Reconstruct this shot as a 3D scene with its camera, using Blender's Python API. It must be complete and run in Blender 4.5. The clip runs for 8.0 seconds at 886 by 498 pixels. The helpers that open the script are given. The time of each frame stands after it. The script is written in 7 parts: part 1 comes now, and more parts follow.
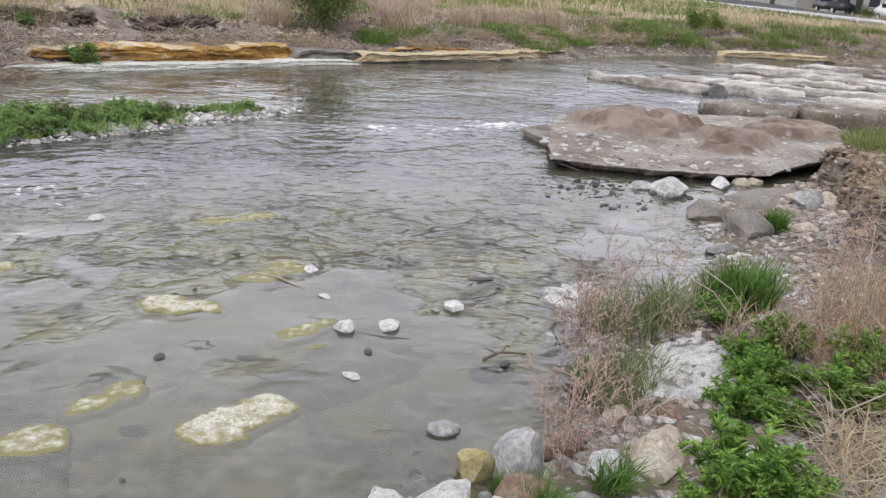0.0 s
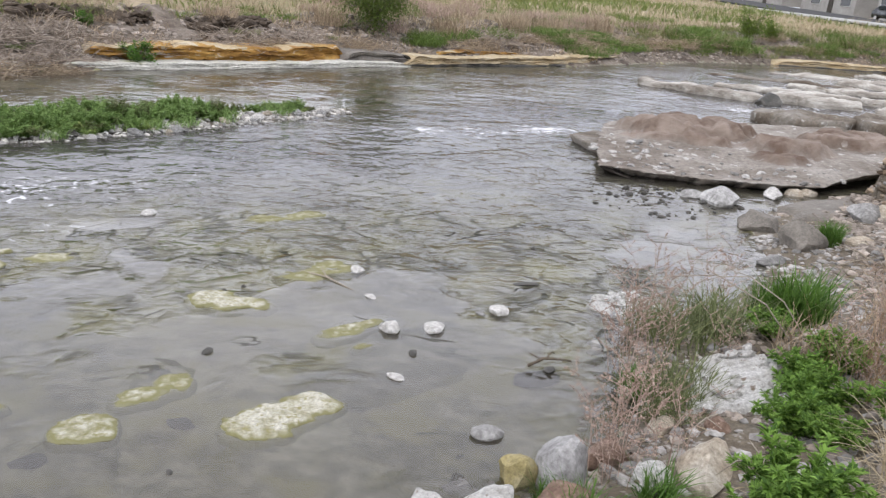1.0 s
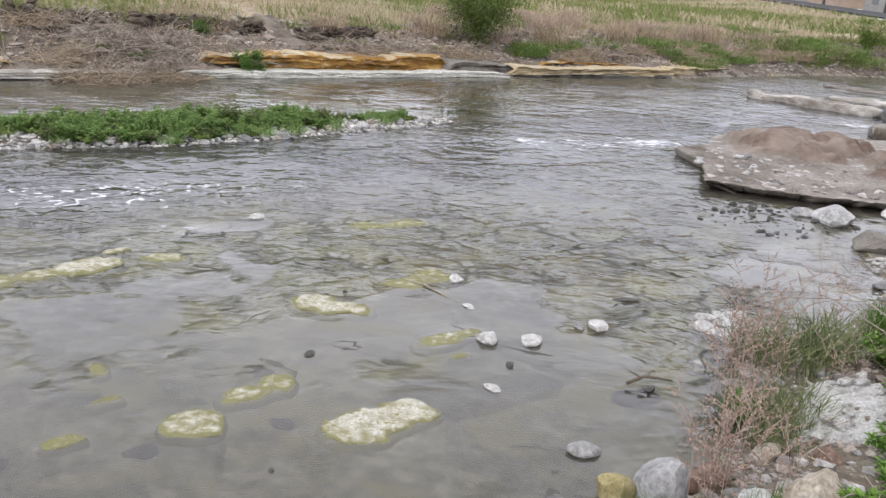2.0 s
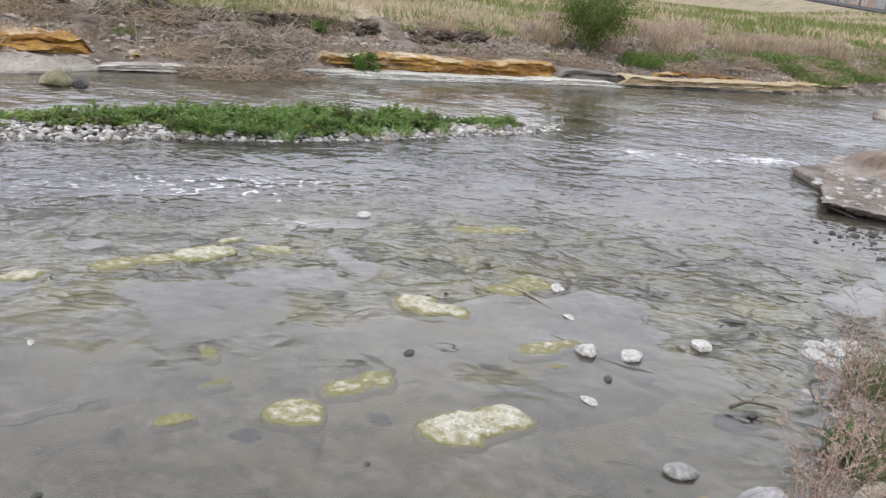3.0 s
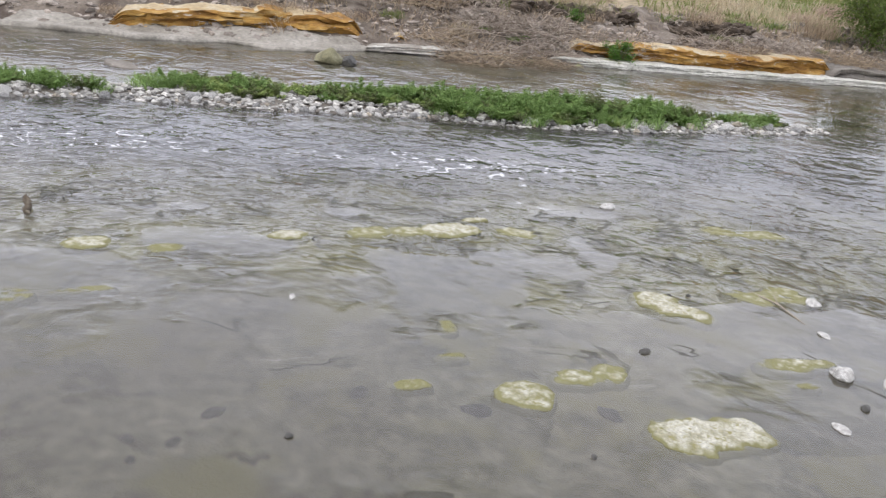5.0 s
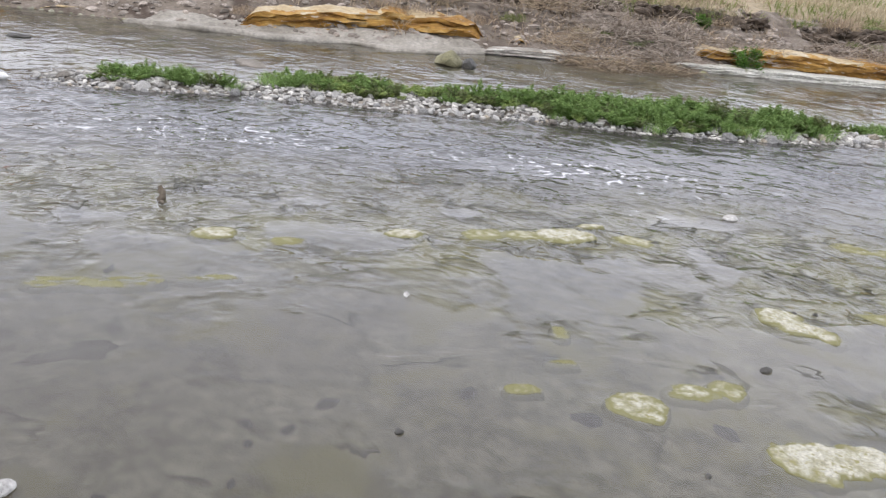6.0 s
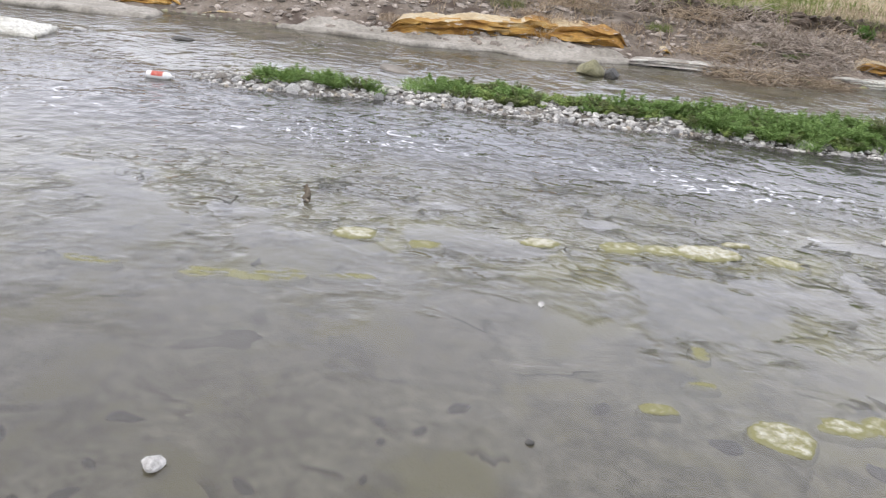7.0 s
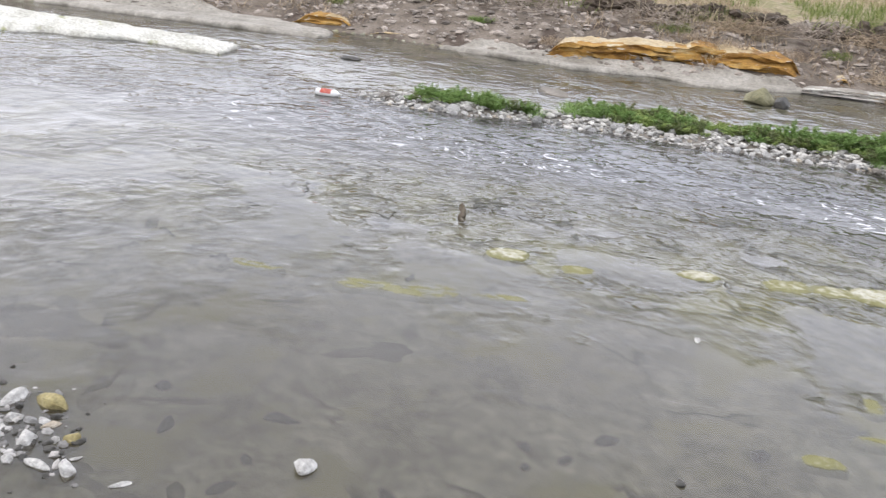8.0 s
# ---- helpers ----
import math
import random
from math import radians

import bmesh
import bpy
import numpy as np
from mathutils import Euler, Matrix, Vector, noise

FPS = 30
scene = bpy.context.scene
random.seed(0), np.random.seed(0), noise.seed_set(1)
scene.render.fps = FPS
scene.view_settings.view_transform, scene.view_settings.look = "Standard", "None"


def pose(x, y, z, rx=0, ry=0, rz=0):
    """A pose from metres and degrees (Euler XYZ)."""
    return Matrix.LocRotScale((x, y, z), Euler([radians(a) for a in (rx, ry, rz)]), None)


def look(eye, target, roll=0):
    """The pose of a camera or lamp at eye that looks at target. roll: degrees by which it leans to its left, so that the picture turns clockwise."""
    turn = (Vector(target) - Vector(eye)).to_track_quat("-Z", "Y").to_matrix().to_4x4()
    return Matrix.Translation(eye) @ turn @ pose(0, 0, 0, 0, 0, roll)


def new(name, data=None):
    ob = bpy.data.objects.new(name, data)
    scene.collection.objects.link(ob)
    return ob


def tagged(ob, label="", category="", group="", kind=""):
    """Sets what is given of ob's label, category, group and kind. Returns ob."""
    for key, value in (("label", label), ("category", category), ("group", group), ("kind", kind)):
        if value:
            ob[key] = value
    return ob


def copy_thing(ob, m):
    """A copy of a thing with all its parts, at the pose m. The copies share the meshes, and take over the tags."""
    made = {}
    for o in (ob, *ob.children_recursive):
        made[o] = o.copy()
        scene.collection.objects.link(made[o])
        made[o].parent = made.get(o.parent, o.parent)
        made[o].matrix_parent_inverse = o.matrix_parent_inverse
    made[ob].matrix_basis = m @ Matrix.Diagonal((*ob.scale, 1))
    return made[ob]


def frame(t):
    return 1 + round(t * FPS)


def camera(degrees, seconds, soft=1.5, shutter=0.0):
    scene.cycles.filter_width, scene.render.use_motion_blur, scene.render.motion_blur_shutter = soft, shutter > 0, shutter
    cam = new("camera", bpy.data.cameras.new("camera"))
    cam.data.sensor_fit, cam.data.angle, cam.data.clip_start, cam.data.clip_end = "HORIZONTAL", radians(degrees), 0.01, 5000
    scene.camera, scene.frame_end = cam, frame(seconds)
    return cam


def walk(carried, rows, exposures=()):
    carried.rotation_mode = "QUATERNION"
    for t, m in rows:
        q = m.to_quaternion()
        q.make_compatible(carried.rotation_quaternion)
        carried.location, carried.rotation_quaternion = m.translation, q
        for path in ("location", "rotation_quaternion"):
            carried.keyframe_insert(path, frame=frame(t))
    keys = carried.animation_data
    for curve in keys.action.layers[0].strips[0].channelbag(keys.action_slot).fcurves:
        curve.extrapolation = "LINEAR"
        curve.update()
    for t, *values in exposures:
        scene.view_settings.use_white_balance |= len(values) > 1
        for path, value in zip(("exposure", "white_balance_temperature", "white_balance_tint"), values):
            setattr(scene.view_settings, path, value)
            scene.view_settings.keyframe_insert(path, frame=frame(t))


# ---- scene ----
# ---- camera ----
cam = camera(55.4, 8.0, soft=1.3, shutter=0.2)
PATH = [
    (0.0, 0.0000, 0.0000, 2.2082, 72.417, -3.678, -0.000),
    (0.5, -0.0026, 0.0035, 2.2065, 72.479, -3.982, 0.741),
    (1.0, -0.0287, 0.0081, 2.2003, 72.434, -4.316, 3.248),
    (1.5, -0.0492, 0.0086, 2.2029, 72.488, -4.021, 6.538),
    (3.0, -0.0949, -0.0391, 2.2240, 72.272, -5.416, 17.382),
    (3.5, -0.1166, -0.0459, 2.2163, 71.442, -5.852, 21.661),
    (4.0, -0.1298, -0.0536, 2.2109, 70.941, -5.802, 26.191),
    (4.5, -0.1483, -0.0582, 2.2064, 70.384, -5.763, 30.284),
    (6.0, -0.1949, -0.0837, 2.1938, 69.392, -5.514, 41.896),
    (6.5, -0.2187, -0.1016, 2.1914, 69.161, -5.436, 46.481),
    (7.0, -0.2467, -0.1116, 2.1815, 69.059, -5.240, 51.119),
    (7.5, -0.2663, -0.1247, 2.1793, 69.138, -5.072, 55.857),
    (8.0, -0.2835, -0.1454, 2.1783, 69.586, -4.964, 61.615),
]
walk(cam, [(t, pose(x, y, z, rx, ry, rz)) for t, x, y, z, rx, ry, rz in PATH], exposures=[(0.0, 0.0, 6850, 13), (3.0, 0.0, 6850, 13), (4.5, 0.02, 6850, 13), (6.0, 0.03, 6850, 13), (6.5, 0.1, 6850, 13), (8.0, 0.17, 6850, 12)])

# ---- sky, sun ----
SUN_UP, SUN_TURN = radians(58), radians(200)
world = bpy.data.worlds.new("overcast_sky")
scene.world = world
world.use_nodes = True
wn, wl = world.node_tree.nodes, world.node_tree.links
wn.clear()
sky = wn.new("ShaderNodeTexSky")
sky.sky_type, sky.sun_disc, sky.sun_elevation, sky.sun_rotation = "NISHITA", False, SUN_UP, SUN_TURN
bg_sky, bg_cloud, mix_bg, w_out = wn.new("ShaderNodeBackground"), wn.new("ShaderNodeBackground"), wn.new("ShaderNodeMixShader"), wn.new("ShaderNodeOutputWorld")
bg_sky.inputs[1].default_value = 0.15
bg_cloud.inputs[1].default_value = 2.2
w_tc, w_noise, w_ramp = wn.new("ShaderNodeTexCoord"), wn.new("ShaderNodeTexNoise"), wn.new("ShaderNodeValToRGB")
w_noise.inputs["Scale"].default_value, w_noise.inputs["Detail"].default_value = 2.2, 5.0
w_ramp.color_ramp.elements[0].position, w_ramp.color_ramp.elements[0].color = 0.3, (0.74, 0.805, 0.945, 1)
w_ramp.color_ramp.elements[1].position, w_ramp.color_ramp.elements[1].color = 0.7, (0.92, 0.965, 1.06, 1)
wl.new(w_tc.outputs["Generated"], w_noise.inputs["Vector"])
wl.new(w_noise.outputs["Fac"], w_ramp.inputs[0])
w_sep, w_alt, w_mul = wn.new("ShaderNodeSeparateXYZ"), wn.new("ShaderNodeValToRGB"), wn.new("ShaderNodeMixRGB")
w_alt.color_ramp.interpolation = "EASE"
w_alt.color_ramp.elements.new(0.3)
for k, (p, v) in enumerate(((0.0, 0.7), (0.35, 1.2), (0.85, 0.88))):
    w_alt.color_ramp.elements[k].position, w_alt.color_ramp.elements[k].color = p, (v, v, v, 1)
w_side, w_add = wn.new("ShaderNodeMapRange"), wn.new("ShaderNodeMath")
w_side.inputs["From Min"].default_value, w_side.inputs["From Max"].default_value, w_side.inputs["To Max"].default_value = -0.55, -1.0, 0.3
w_mul.blend_type, w_mul.inputs[0].default_value = "MULTIPLY", 1.0
wl.new(w_tc.outputs["Generated"], w_sep.inputs[0])
wl.new(w_sep.outputs[0], w_side.inputs["Value"])
wl.new(w_sep.outputs[2], w_add.inputs[0])
wl.new(w_side.outputs[0], w_add.inputs[1])
wl.new(w_add.outputs[0], w_alt.inputs[0])
wl.new(w_ramp.outputs[0], w_mul.inputs[1])
wl.new(w_alt.outputs[0], w_mul.inputs[2])
wl.new(w_mul.outputs[0], bg_cloud.inputs[0])
wl.new(sky.outputs[0], bg_sky.inputs[0])
mix_bg.inputs[0].default_value = 0.8
wl.new(bg_sky.outputs[0], mix_bg.inputs[1])
wl.new(bg_cloud.outputs[0], mix_bg.inputs[2])
wl.new(mix_bg.outputs[0], w_out.inputs[0])
sun_data = bpy.data.lights.new("sun", "SUN")
sun_data.energy, sun_data.angle, sun_data.color = 1.2, radians(18), (1.0, 0.97, 0.93)
sun = new("sun", sun_data)
sun.matrix_world = look(Vector((math.sin(SUN_TURN) * math.cos(SUN_UP), math.cos(SUN_TURN) * math.cos(SUN_UP), math.sin(SUN_UP))) * 60, (0, 0, 0))

# ---- materials ----
def material(name, stops, scale=3.0, rough=0.85, bump=0.4, fine=40.0, island=0.0, spot=None, rand=0.0, metal=0.0, coords="Object", stretch=(1, 1, 1), bump_dist=0.02):
    """A noise-coloured surface: broad tone from stops (position, colour), finer grain over it, relief, optional spots and per-piece variation."""
    m = bpy.data.materials.new(name)
    m.use_nodes = True
    n, l = m.node_tree.nodes, m.node_tree.links
    b = n["Principled BSDF"]
    b.inputs["Metallic"].default_value = metal
    if coords == "World":
        tc, vec = n.new("ShaderNodeNewGeometry"), "Position"
    else:
        tc, vec = n.new("ShaderNodeTexCoord"), coords
    mp = n.new("ShaderNodeMapping")
    mp.inputs["Scale"].default_value = stretch
    l.new(tc.outputs[vec], mp.inputs[0])
    big, small = n.new("ShaderNodeTexNoise"), n.new("ShaderNodeTexNoise")
    big.inputs["Scale"].default_value, big.inputs["Detail"].default_value, big.inputs["Roughness"].default_value = scale, 6.0, 0.62
    small.inputs["Scale"].default_value, small.inputs["Detail"].default_value, small.inputs["Roughness"].default_value = fine, 5.0, 0.7
    l.new(mp.outputs[0], big.inputs["Vector"])
    l.new(mp.outputs[0], small.inputs["Vector"])
    ramp = n.new("ShaderNodeValToRGB")
    e = ramp.color_ramp.elements
    while len(e) < len(stops):
        e.new(0.5)
    for k, (p, c) in enumerate(stops):
        e[k].position, e[k].color = p, (*c, 1)
    l.new(big.outputs["Fac"], ramp.inputs[0])
    grain = n.new("ShaderNodeMapRange")
    grain.inputs["From Min"].default_value, grain.inputs["From Max"].default_value = 0.3, 0.7
    grain.inputs["To Min"].default_value, grain.inputs["To Max"].default_value = 0.62, 1.3
    l.new(small.outputs["Fac"], grain.inputs["Value"])
    mul = n.new("ShaderNodeMixRGB")
    mul.blend_type = "MULTIPLY"
    mul.inputs[0].default_value = 1.0
    l.new(ramp.outputs[0], mul.inputs[1])
    l.new(grain.outputs[0], mul.inputs[2])
    col = mul.outputs[0]
    if spot:
        (sc, lo, hi, c) = spot
        sp, sr, sm = n.new("ShaderNodeTexNoise"), n.new("ShaderNodeMapRange"), n.new("ShaderNodeMixRGB")
        sp.inputs["Scale"].default_value, sp.inputs["Detail"].default_value = sc, 4.0
        sr.inputs["From Min"].default_value, sr.inputs["From Max"].default_value = lo, hi
        l.new(mp.outputs[0], sp.inputs["Vector"])
        l.new(sp.outputs["Fac"], sr.inputs["Value"])
        l.new(sr.outputs[0], sm.inputs[0])
        l.new(col, sm.inputs[1])
        sm.inputs[2].default_value = (*c, 1)
        col = sm.outputs[0]
    if island or rand:
        src = n.new("ShaderNodeNewGeometry").outputs["Random Per Island"] if island else n.new("ShaderNodeObjectInfo").outputs["Random"]
        hv, mr = n.new("ShaderNodeHueSaturation"), n.new("ShaderNodeMapRange")
        mr.inputs["To Min"].default_value, mr.inputs["To Max"].default_value = 1 - (island or rand), 1 + (island or rand)
        l.new(src, mr.inputs["Value"])
        l.new(mr.outputs[0], hv.inputs["Value"])
        l.new(col, hv.inputs["Color"])
        col = hv.outputs[0]
    l.new(col, b.inputs["Base Color"])
    rr = n.new("ShaderNodeMapRange")
    rr.inputs["To Min"].default_value, rr.inputs["To Max"].default_value = max(0.02, rough - 0.12), min(1.0, rough + 0.12)
    l.new(small.outputs["Fac"], rr.inputs["Value"])
    l.new(rr.outputs[0], b.inputs["Roughness"])
    b.inputs["Specular IOR Level"].default_value = 0.35
    if bump:
        bp, add = n.new("ShaderNodeBump"), n.new("ShaderNodeMath")
        add.operation = "ADD"
        l.new(big.outputs["Fac"], add.inputs[0])
        l.new(small.outputs["Fac"], add.inputs[1])
        bp.inputs["Strength"].default_value, bp.inputs["Distance"].default_value = bump, bump_dist
        l.new(add.outputs[0], bp.inputs["Height"])
        l.new(bp.outputs[0], b.inputs["Normal"])
    return m


def foliage(name, dark, light, through_light=0.35, rough=0.55):
    """Leaf surface: tone varies leaf by leaf, some light passes through."""
    m = bpy.data.materials.new(name)
    m.use_nodes = True
    n, l = m.node_tree.nodes, m.node_tree.links
    b, out = n["Principled BSDF"], n["Material Output"]
    g, ramp = n.new("ShaderNodeNewGeometry"), n.new("ShaderNodeValToRGB")
    ramp.color_ramp.elements[0].color, ramp.color_ramp.elements[1].color = (*dark, 1), (*light, 1)
    l.new(g.outputs["Random Per Island"], ramp.inputs[0])
    l.new(ramp.outputs[0], b.inputs["Base Color"])
    b.inputs["Roughness"].default_value = rough
    b.inputs["Specular IOR Level"].default_value = 0.3
    tr, mx = n.new("ShaderNodeBsdfTranslucent"), n.new("ShaderNodeMixShader")
    l.new(ramp.outputs[0], tr.inputs[0])
    mx.inputs[0].default_value = through_light
    l.new(b.outputs[0], mx.inputs[1])
    l.new(tr.outputs[0], mx.inputs[2])
    l.new(mx.outputs[0], out.inputs[0])
    return m


def wave_node(n, l, source, scale, detail, stretch=1.0, turn=0.0, bend=0.2, rough=0.5):
    """Noise over the plan, drawn out along the heading turn."""
    mp, tx = n.new("ShaderNodeMapping"), n.new("ShaderNodeTexNoise")
    mp.vector_type = "TEXTURE"
    mp.inputs["Scale"].default_value, mp.inputs["Rotation"].default_value = (stretch, 1, 1), (0, 0, radians(turn))
    tx.inputs["Scale"].default_value, tx.inputs["Detail"].default_value, tx.inputs["Distortion"].default_value, tx.inputs["Roughness"].default_value = scale, detail, bend, rough
    l.new(source, mp.inputs[0])
    l.new(mp.outputs[0], tx.inputs["Vector"])
    return tx.outputs["Fac"]


def calc_node(n, l, op, *args):
    k = n.new("ShaderNodeMath")
    k.operation = op
    for slot, v in enumerate(args):
        if isinstance(v, (int, float)):
            k.inputs[slot].default_value = v
        else:
            l.new(v, k.inputs[slot])
    return k.outputs[0]


def span_node(n, l, value, lo, hi, to_lo=0.0, to_hi=1.0, soft=True):
    k = n.new("ShaderNodeMapRange")
    if soft:
        k.interpolation_type = "SMOOTHSTEP"
    for name, v in (("From Min", lo), ("From Max", hi), ("To Min", to_lo), ("To Max", to_hi)):
        k.inputs[name].default_value = v
    l.new(value, k.inputs["Value"])
    return k.outputs[0]


JOINTS = ((48, 0.95, 6.5), (-18, 1.15, 5.5))


def joint_nodes(n, l):
    """The layered bedrock splits along two headings: for each, the level in its flight of low steps and a mask of where the step is broken off sharply."""
    pos, out = n.new("ShaderNodeNewGeometry").outputs["Position"], []
    for k, (turn, scale, levels) in enumerate(JOINTS):
        lev = calc_node(n, l, "MULTIPLY", wave_node(n, l, pos, scale, 4.0, 1.9, turn, 0.25, 0.5), levels)
        gap = span_node(n, l, wave_node(n, l, pos, 1.9 + 0.5 * k, 2.0, 1.6, turn, 0.2), 0.52, 0.67)
        out.append((lev, gap))
    return out


def water_material():
    """Shallow murky river: a silty body that the bed shows through, gloss by Fresnel, ripples, low lips over the bed's
    steps with their shade painted dark, foam where the flow breaks.
    """
    m = bpy.data.materials.new("river_water")
    m.use_nodes = True
    n, l = m.node_tree.nodes, m.node_tree.links
    n.clear()
    out = n.new("ShaderNodeOutputMaterial")
    geo, at = n.new("ShaderNodeNewGeometry"), n.new("ShaderNodeAttribute")
    at.attribute_name = "riffle"
    sep = n.new("ShaderNodeSeparateColor")
    l.new(at.outputs["Color"], sep.inputs[0])
    pos = geo.outputs["Position"]

    def wave(*args, **kw):
        return wave_node(n, l, pos, *args, **kw)

    def calc(op, *args):
        return calc_node(n, l, op, *args)

    def span(*args, **kw):
        return span_node(n, l, *args, **kw)
    fast, murk, froth, shallow = sep.outputs[0], sep.outputs[1], sep.outputs[2], at.outputs["Alpha"]
    # smooth sheets of water end at broken sills; beyond them it runs rippled
    sheets = wave(1.3, 5.0, 1.25, 20, 0.5)
    over = calc("ADD", sheets, calc("MULTIPLY_ADD", fast, 0.9, -0.63))
    broken = span(calc("MULTIPLY", over, calc("MULTIPLY_ADD", shallow, 26.0, 4.0)), -0.5, 0.5)
    gust = span(wave(0.55, 3.0, 1.4, 25, 0.6), 0.36, 0.64, 0.4, 1.35)
    rough = calc("MULTIPLY", calc("MULTIPLY_ADD", broken, RUN_BROKEN, calc("MULTIPLY_ADD", fast, RUN_FAST, 0.006)), gust)
    height = calc("MULTIPLY", calc("MULTIPLY", wave(4.6, 2.0, 1.0, 12, 0.3), rough), SWELL)
    height = calc("MULTIPLY_ADD", calc("MULTIPLY", wave(9.5, 1.5, 1.0, 22, 0.3), rough), RIPPLE, height)
    height = calc("MULTIPLY_ADD", wave(2.4, 2.0, 1.0, 20, 0.2), calc("MULTIPLY_ADD", fast, 0.05, 0.0003), height)
    # smooth scales of water that meet in creases over the uneven rock
    crease = calc("ABSOLUTE", calc("ADD", wave(2.1, 2.5, 1.15, 35, 0.4), -0.5))
    scales = calc("ADD", crease, calc("MULTIPLY", calc("ABSOLUTE", calc("ADD", wave(4.8, 2.0, 1.1, 0, 0.4), -0.5)), 0.5))
    height = calc("MULTIPLY_ADD", scales, calc("MULTIPLY", calc("MULTIPLY_ADD", broken, 0.97, 0.03), calc("MULTIPLY", shallow, -SCALES)), height)
    # terraces: smooth tongues of water, each ending in a short steep lip; the lip's shade and the ragged rock edge
    # below it are painted dark
    edges = None
    thin = calc("MINIMUM", calc("MULTIPLY", shallow, 1.7), 1.0)
    for lev, gap in joint_nodes(n, l):
        frac = calc("FRACT", lev)
        lip = span(frac, 0.0, 0.13)
        height = calc("MULTIPLY_ADD", calc("MULTIPLY", calc("SUBTRACT", lip, frac), calc("MULTIPLY_ADD", gap, 0.8, 0.2)), calc("MULTIPLY", thin, SILL), height)
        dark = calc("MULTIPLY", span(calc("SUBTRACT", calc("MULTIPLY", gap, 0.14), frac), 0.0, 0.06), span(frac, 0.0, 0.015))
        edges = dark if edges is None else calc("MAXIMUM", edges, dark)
    # worn: shade in the creases between scales, painted as dark lines on the water
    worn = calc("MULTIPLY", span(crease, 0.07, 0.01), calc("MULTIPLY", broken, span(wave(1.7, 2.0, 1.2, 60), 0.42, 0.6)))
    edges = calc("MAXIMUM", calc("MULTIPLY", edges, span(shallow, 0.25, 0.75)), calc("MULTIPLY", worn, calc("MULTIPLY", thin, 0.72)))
    bp = n.new("ShaderNodeBump")
    bp.inputs["Strength"].default_value, bp.inputs["Distance"].default_value = 1.0, 1.0
    l.new(height, bp.inputs["Height"])
    fres, gloss, dif, tra = n.new("ShaderNodeFresnel"), n.new("ShaderNodeBsdfGlossy"), n.new("ShaderNodeBsdfDiffuse"), n.new("ShaderNodeBsdfTransparent")
    fres.inputs["IOR"].default_value = 1.48
    gloss.inputs["Color"].default_value = (0.99, 0.98, 1.0, 1)
    l.new(calc("MULTIPLY_ADD", broken, 0.03, 0.03), gloss.inputs["Roughness"])
    silt, lip_shade_tone = n.new("ShaderNodeMixRGB"), n.new("ShaderNodeMixRGB")
    silt.inputs[1].default_value, silt.inputs[2].default_value = (0.062, 0.054, 0.04, 1), (0.055, 0.056, 0.058, 1)
    l.new(fast, silt.inputs[0])
    # dark diffuse tone for the painted shade of lips and creases
    lip_shade_tone.inputs[2].default_value = (0.03, 0.029, 0.018, 1)
    l.new(edges, lip_shade_tone.inputs[0])
    l.new(silt.outputs[0], lip_shade_tone.inputs[1])
    l.new(lip_shade_tone.outputs[0], dif.inputs["Color"])
    tra.inputs["Color"].default_value = (0.94, 0.94, 0.9, 1)
    for node in (fres, gloss):
        l.new(bp.outputs[0], node.inputs["Normal"])
    body, surf = n.new("ShaderNodeMixShader"), n.new("ShaderNodeMixShader")
    sheet = calc("MULTIPLY", calc("SUBTRACT", 1.0, broken), shallow)
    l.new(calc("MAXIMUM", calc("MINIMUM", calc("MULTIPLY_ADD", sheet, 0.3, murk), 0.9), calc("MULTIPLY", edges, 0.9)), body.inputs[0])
    l.new(tra.outputs[0], body.inputs[1])
    l.new(dif.outputs[0], body.inputs[2])
    # gloss lowered by hand on rippled water and along the painted dark lines
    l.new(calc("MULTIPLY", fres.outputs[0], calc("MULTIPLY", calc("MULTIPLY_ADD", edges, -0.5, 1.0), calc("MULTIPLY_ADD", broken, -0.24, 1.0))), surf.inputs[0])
    l.new(body.outputs[0], surf.inputs[1])
    l.new(gloss.outputs[0], surf.inputs[2])
    white = n.new("ShaderNodeBsdfDiffuse")
    white.inputs["Color"].default_value = (0.62, 0.63, 0.65, 1)
    foam = calc("MULTIPLY", span(calc("MULTIPLY_ADD", froth, 0.1, wave(5.0, 8.0, 1.3, 5, 2.0, rough=0.64)), 0.638, 0.735), calc("MINIMUM", froth, 1.0))
    last = n.new("ShaderNodeMixShader")
    l.new(foam, last.inputs[0])
    l.new(surf.outputs[0], last.inputs[1])
    l.new(white.outputs[0], last.inputs[2])
    l.new(last.outputs[0], out.inputs[0])
    return m


SWELL, RIPPLE, SILL, SCALES = 0.095, 0.018, 0.0025, 0.13
RUN_BROKEN, RUN_FAST = 0.13, 0.52
M_WATER = water_material()


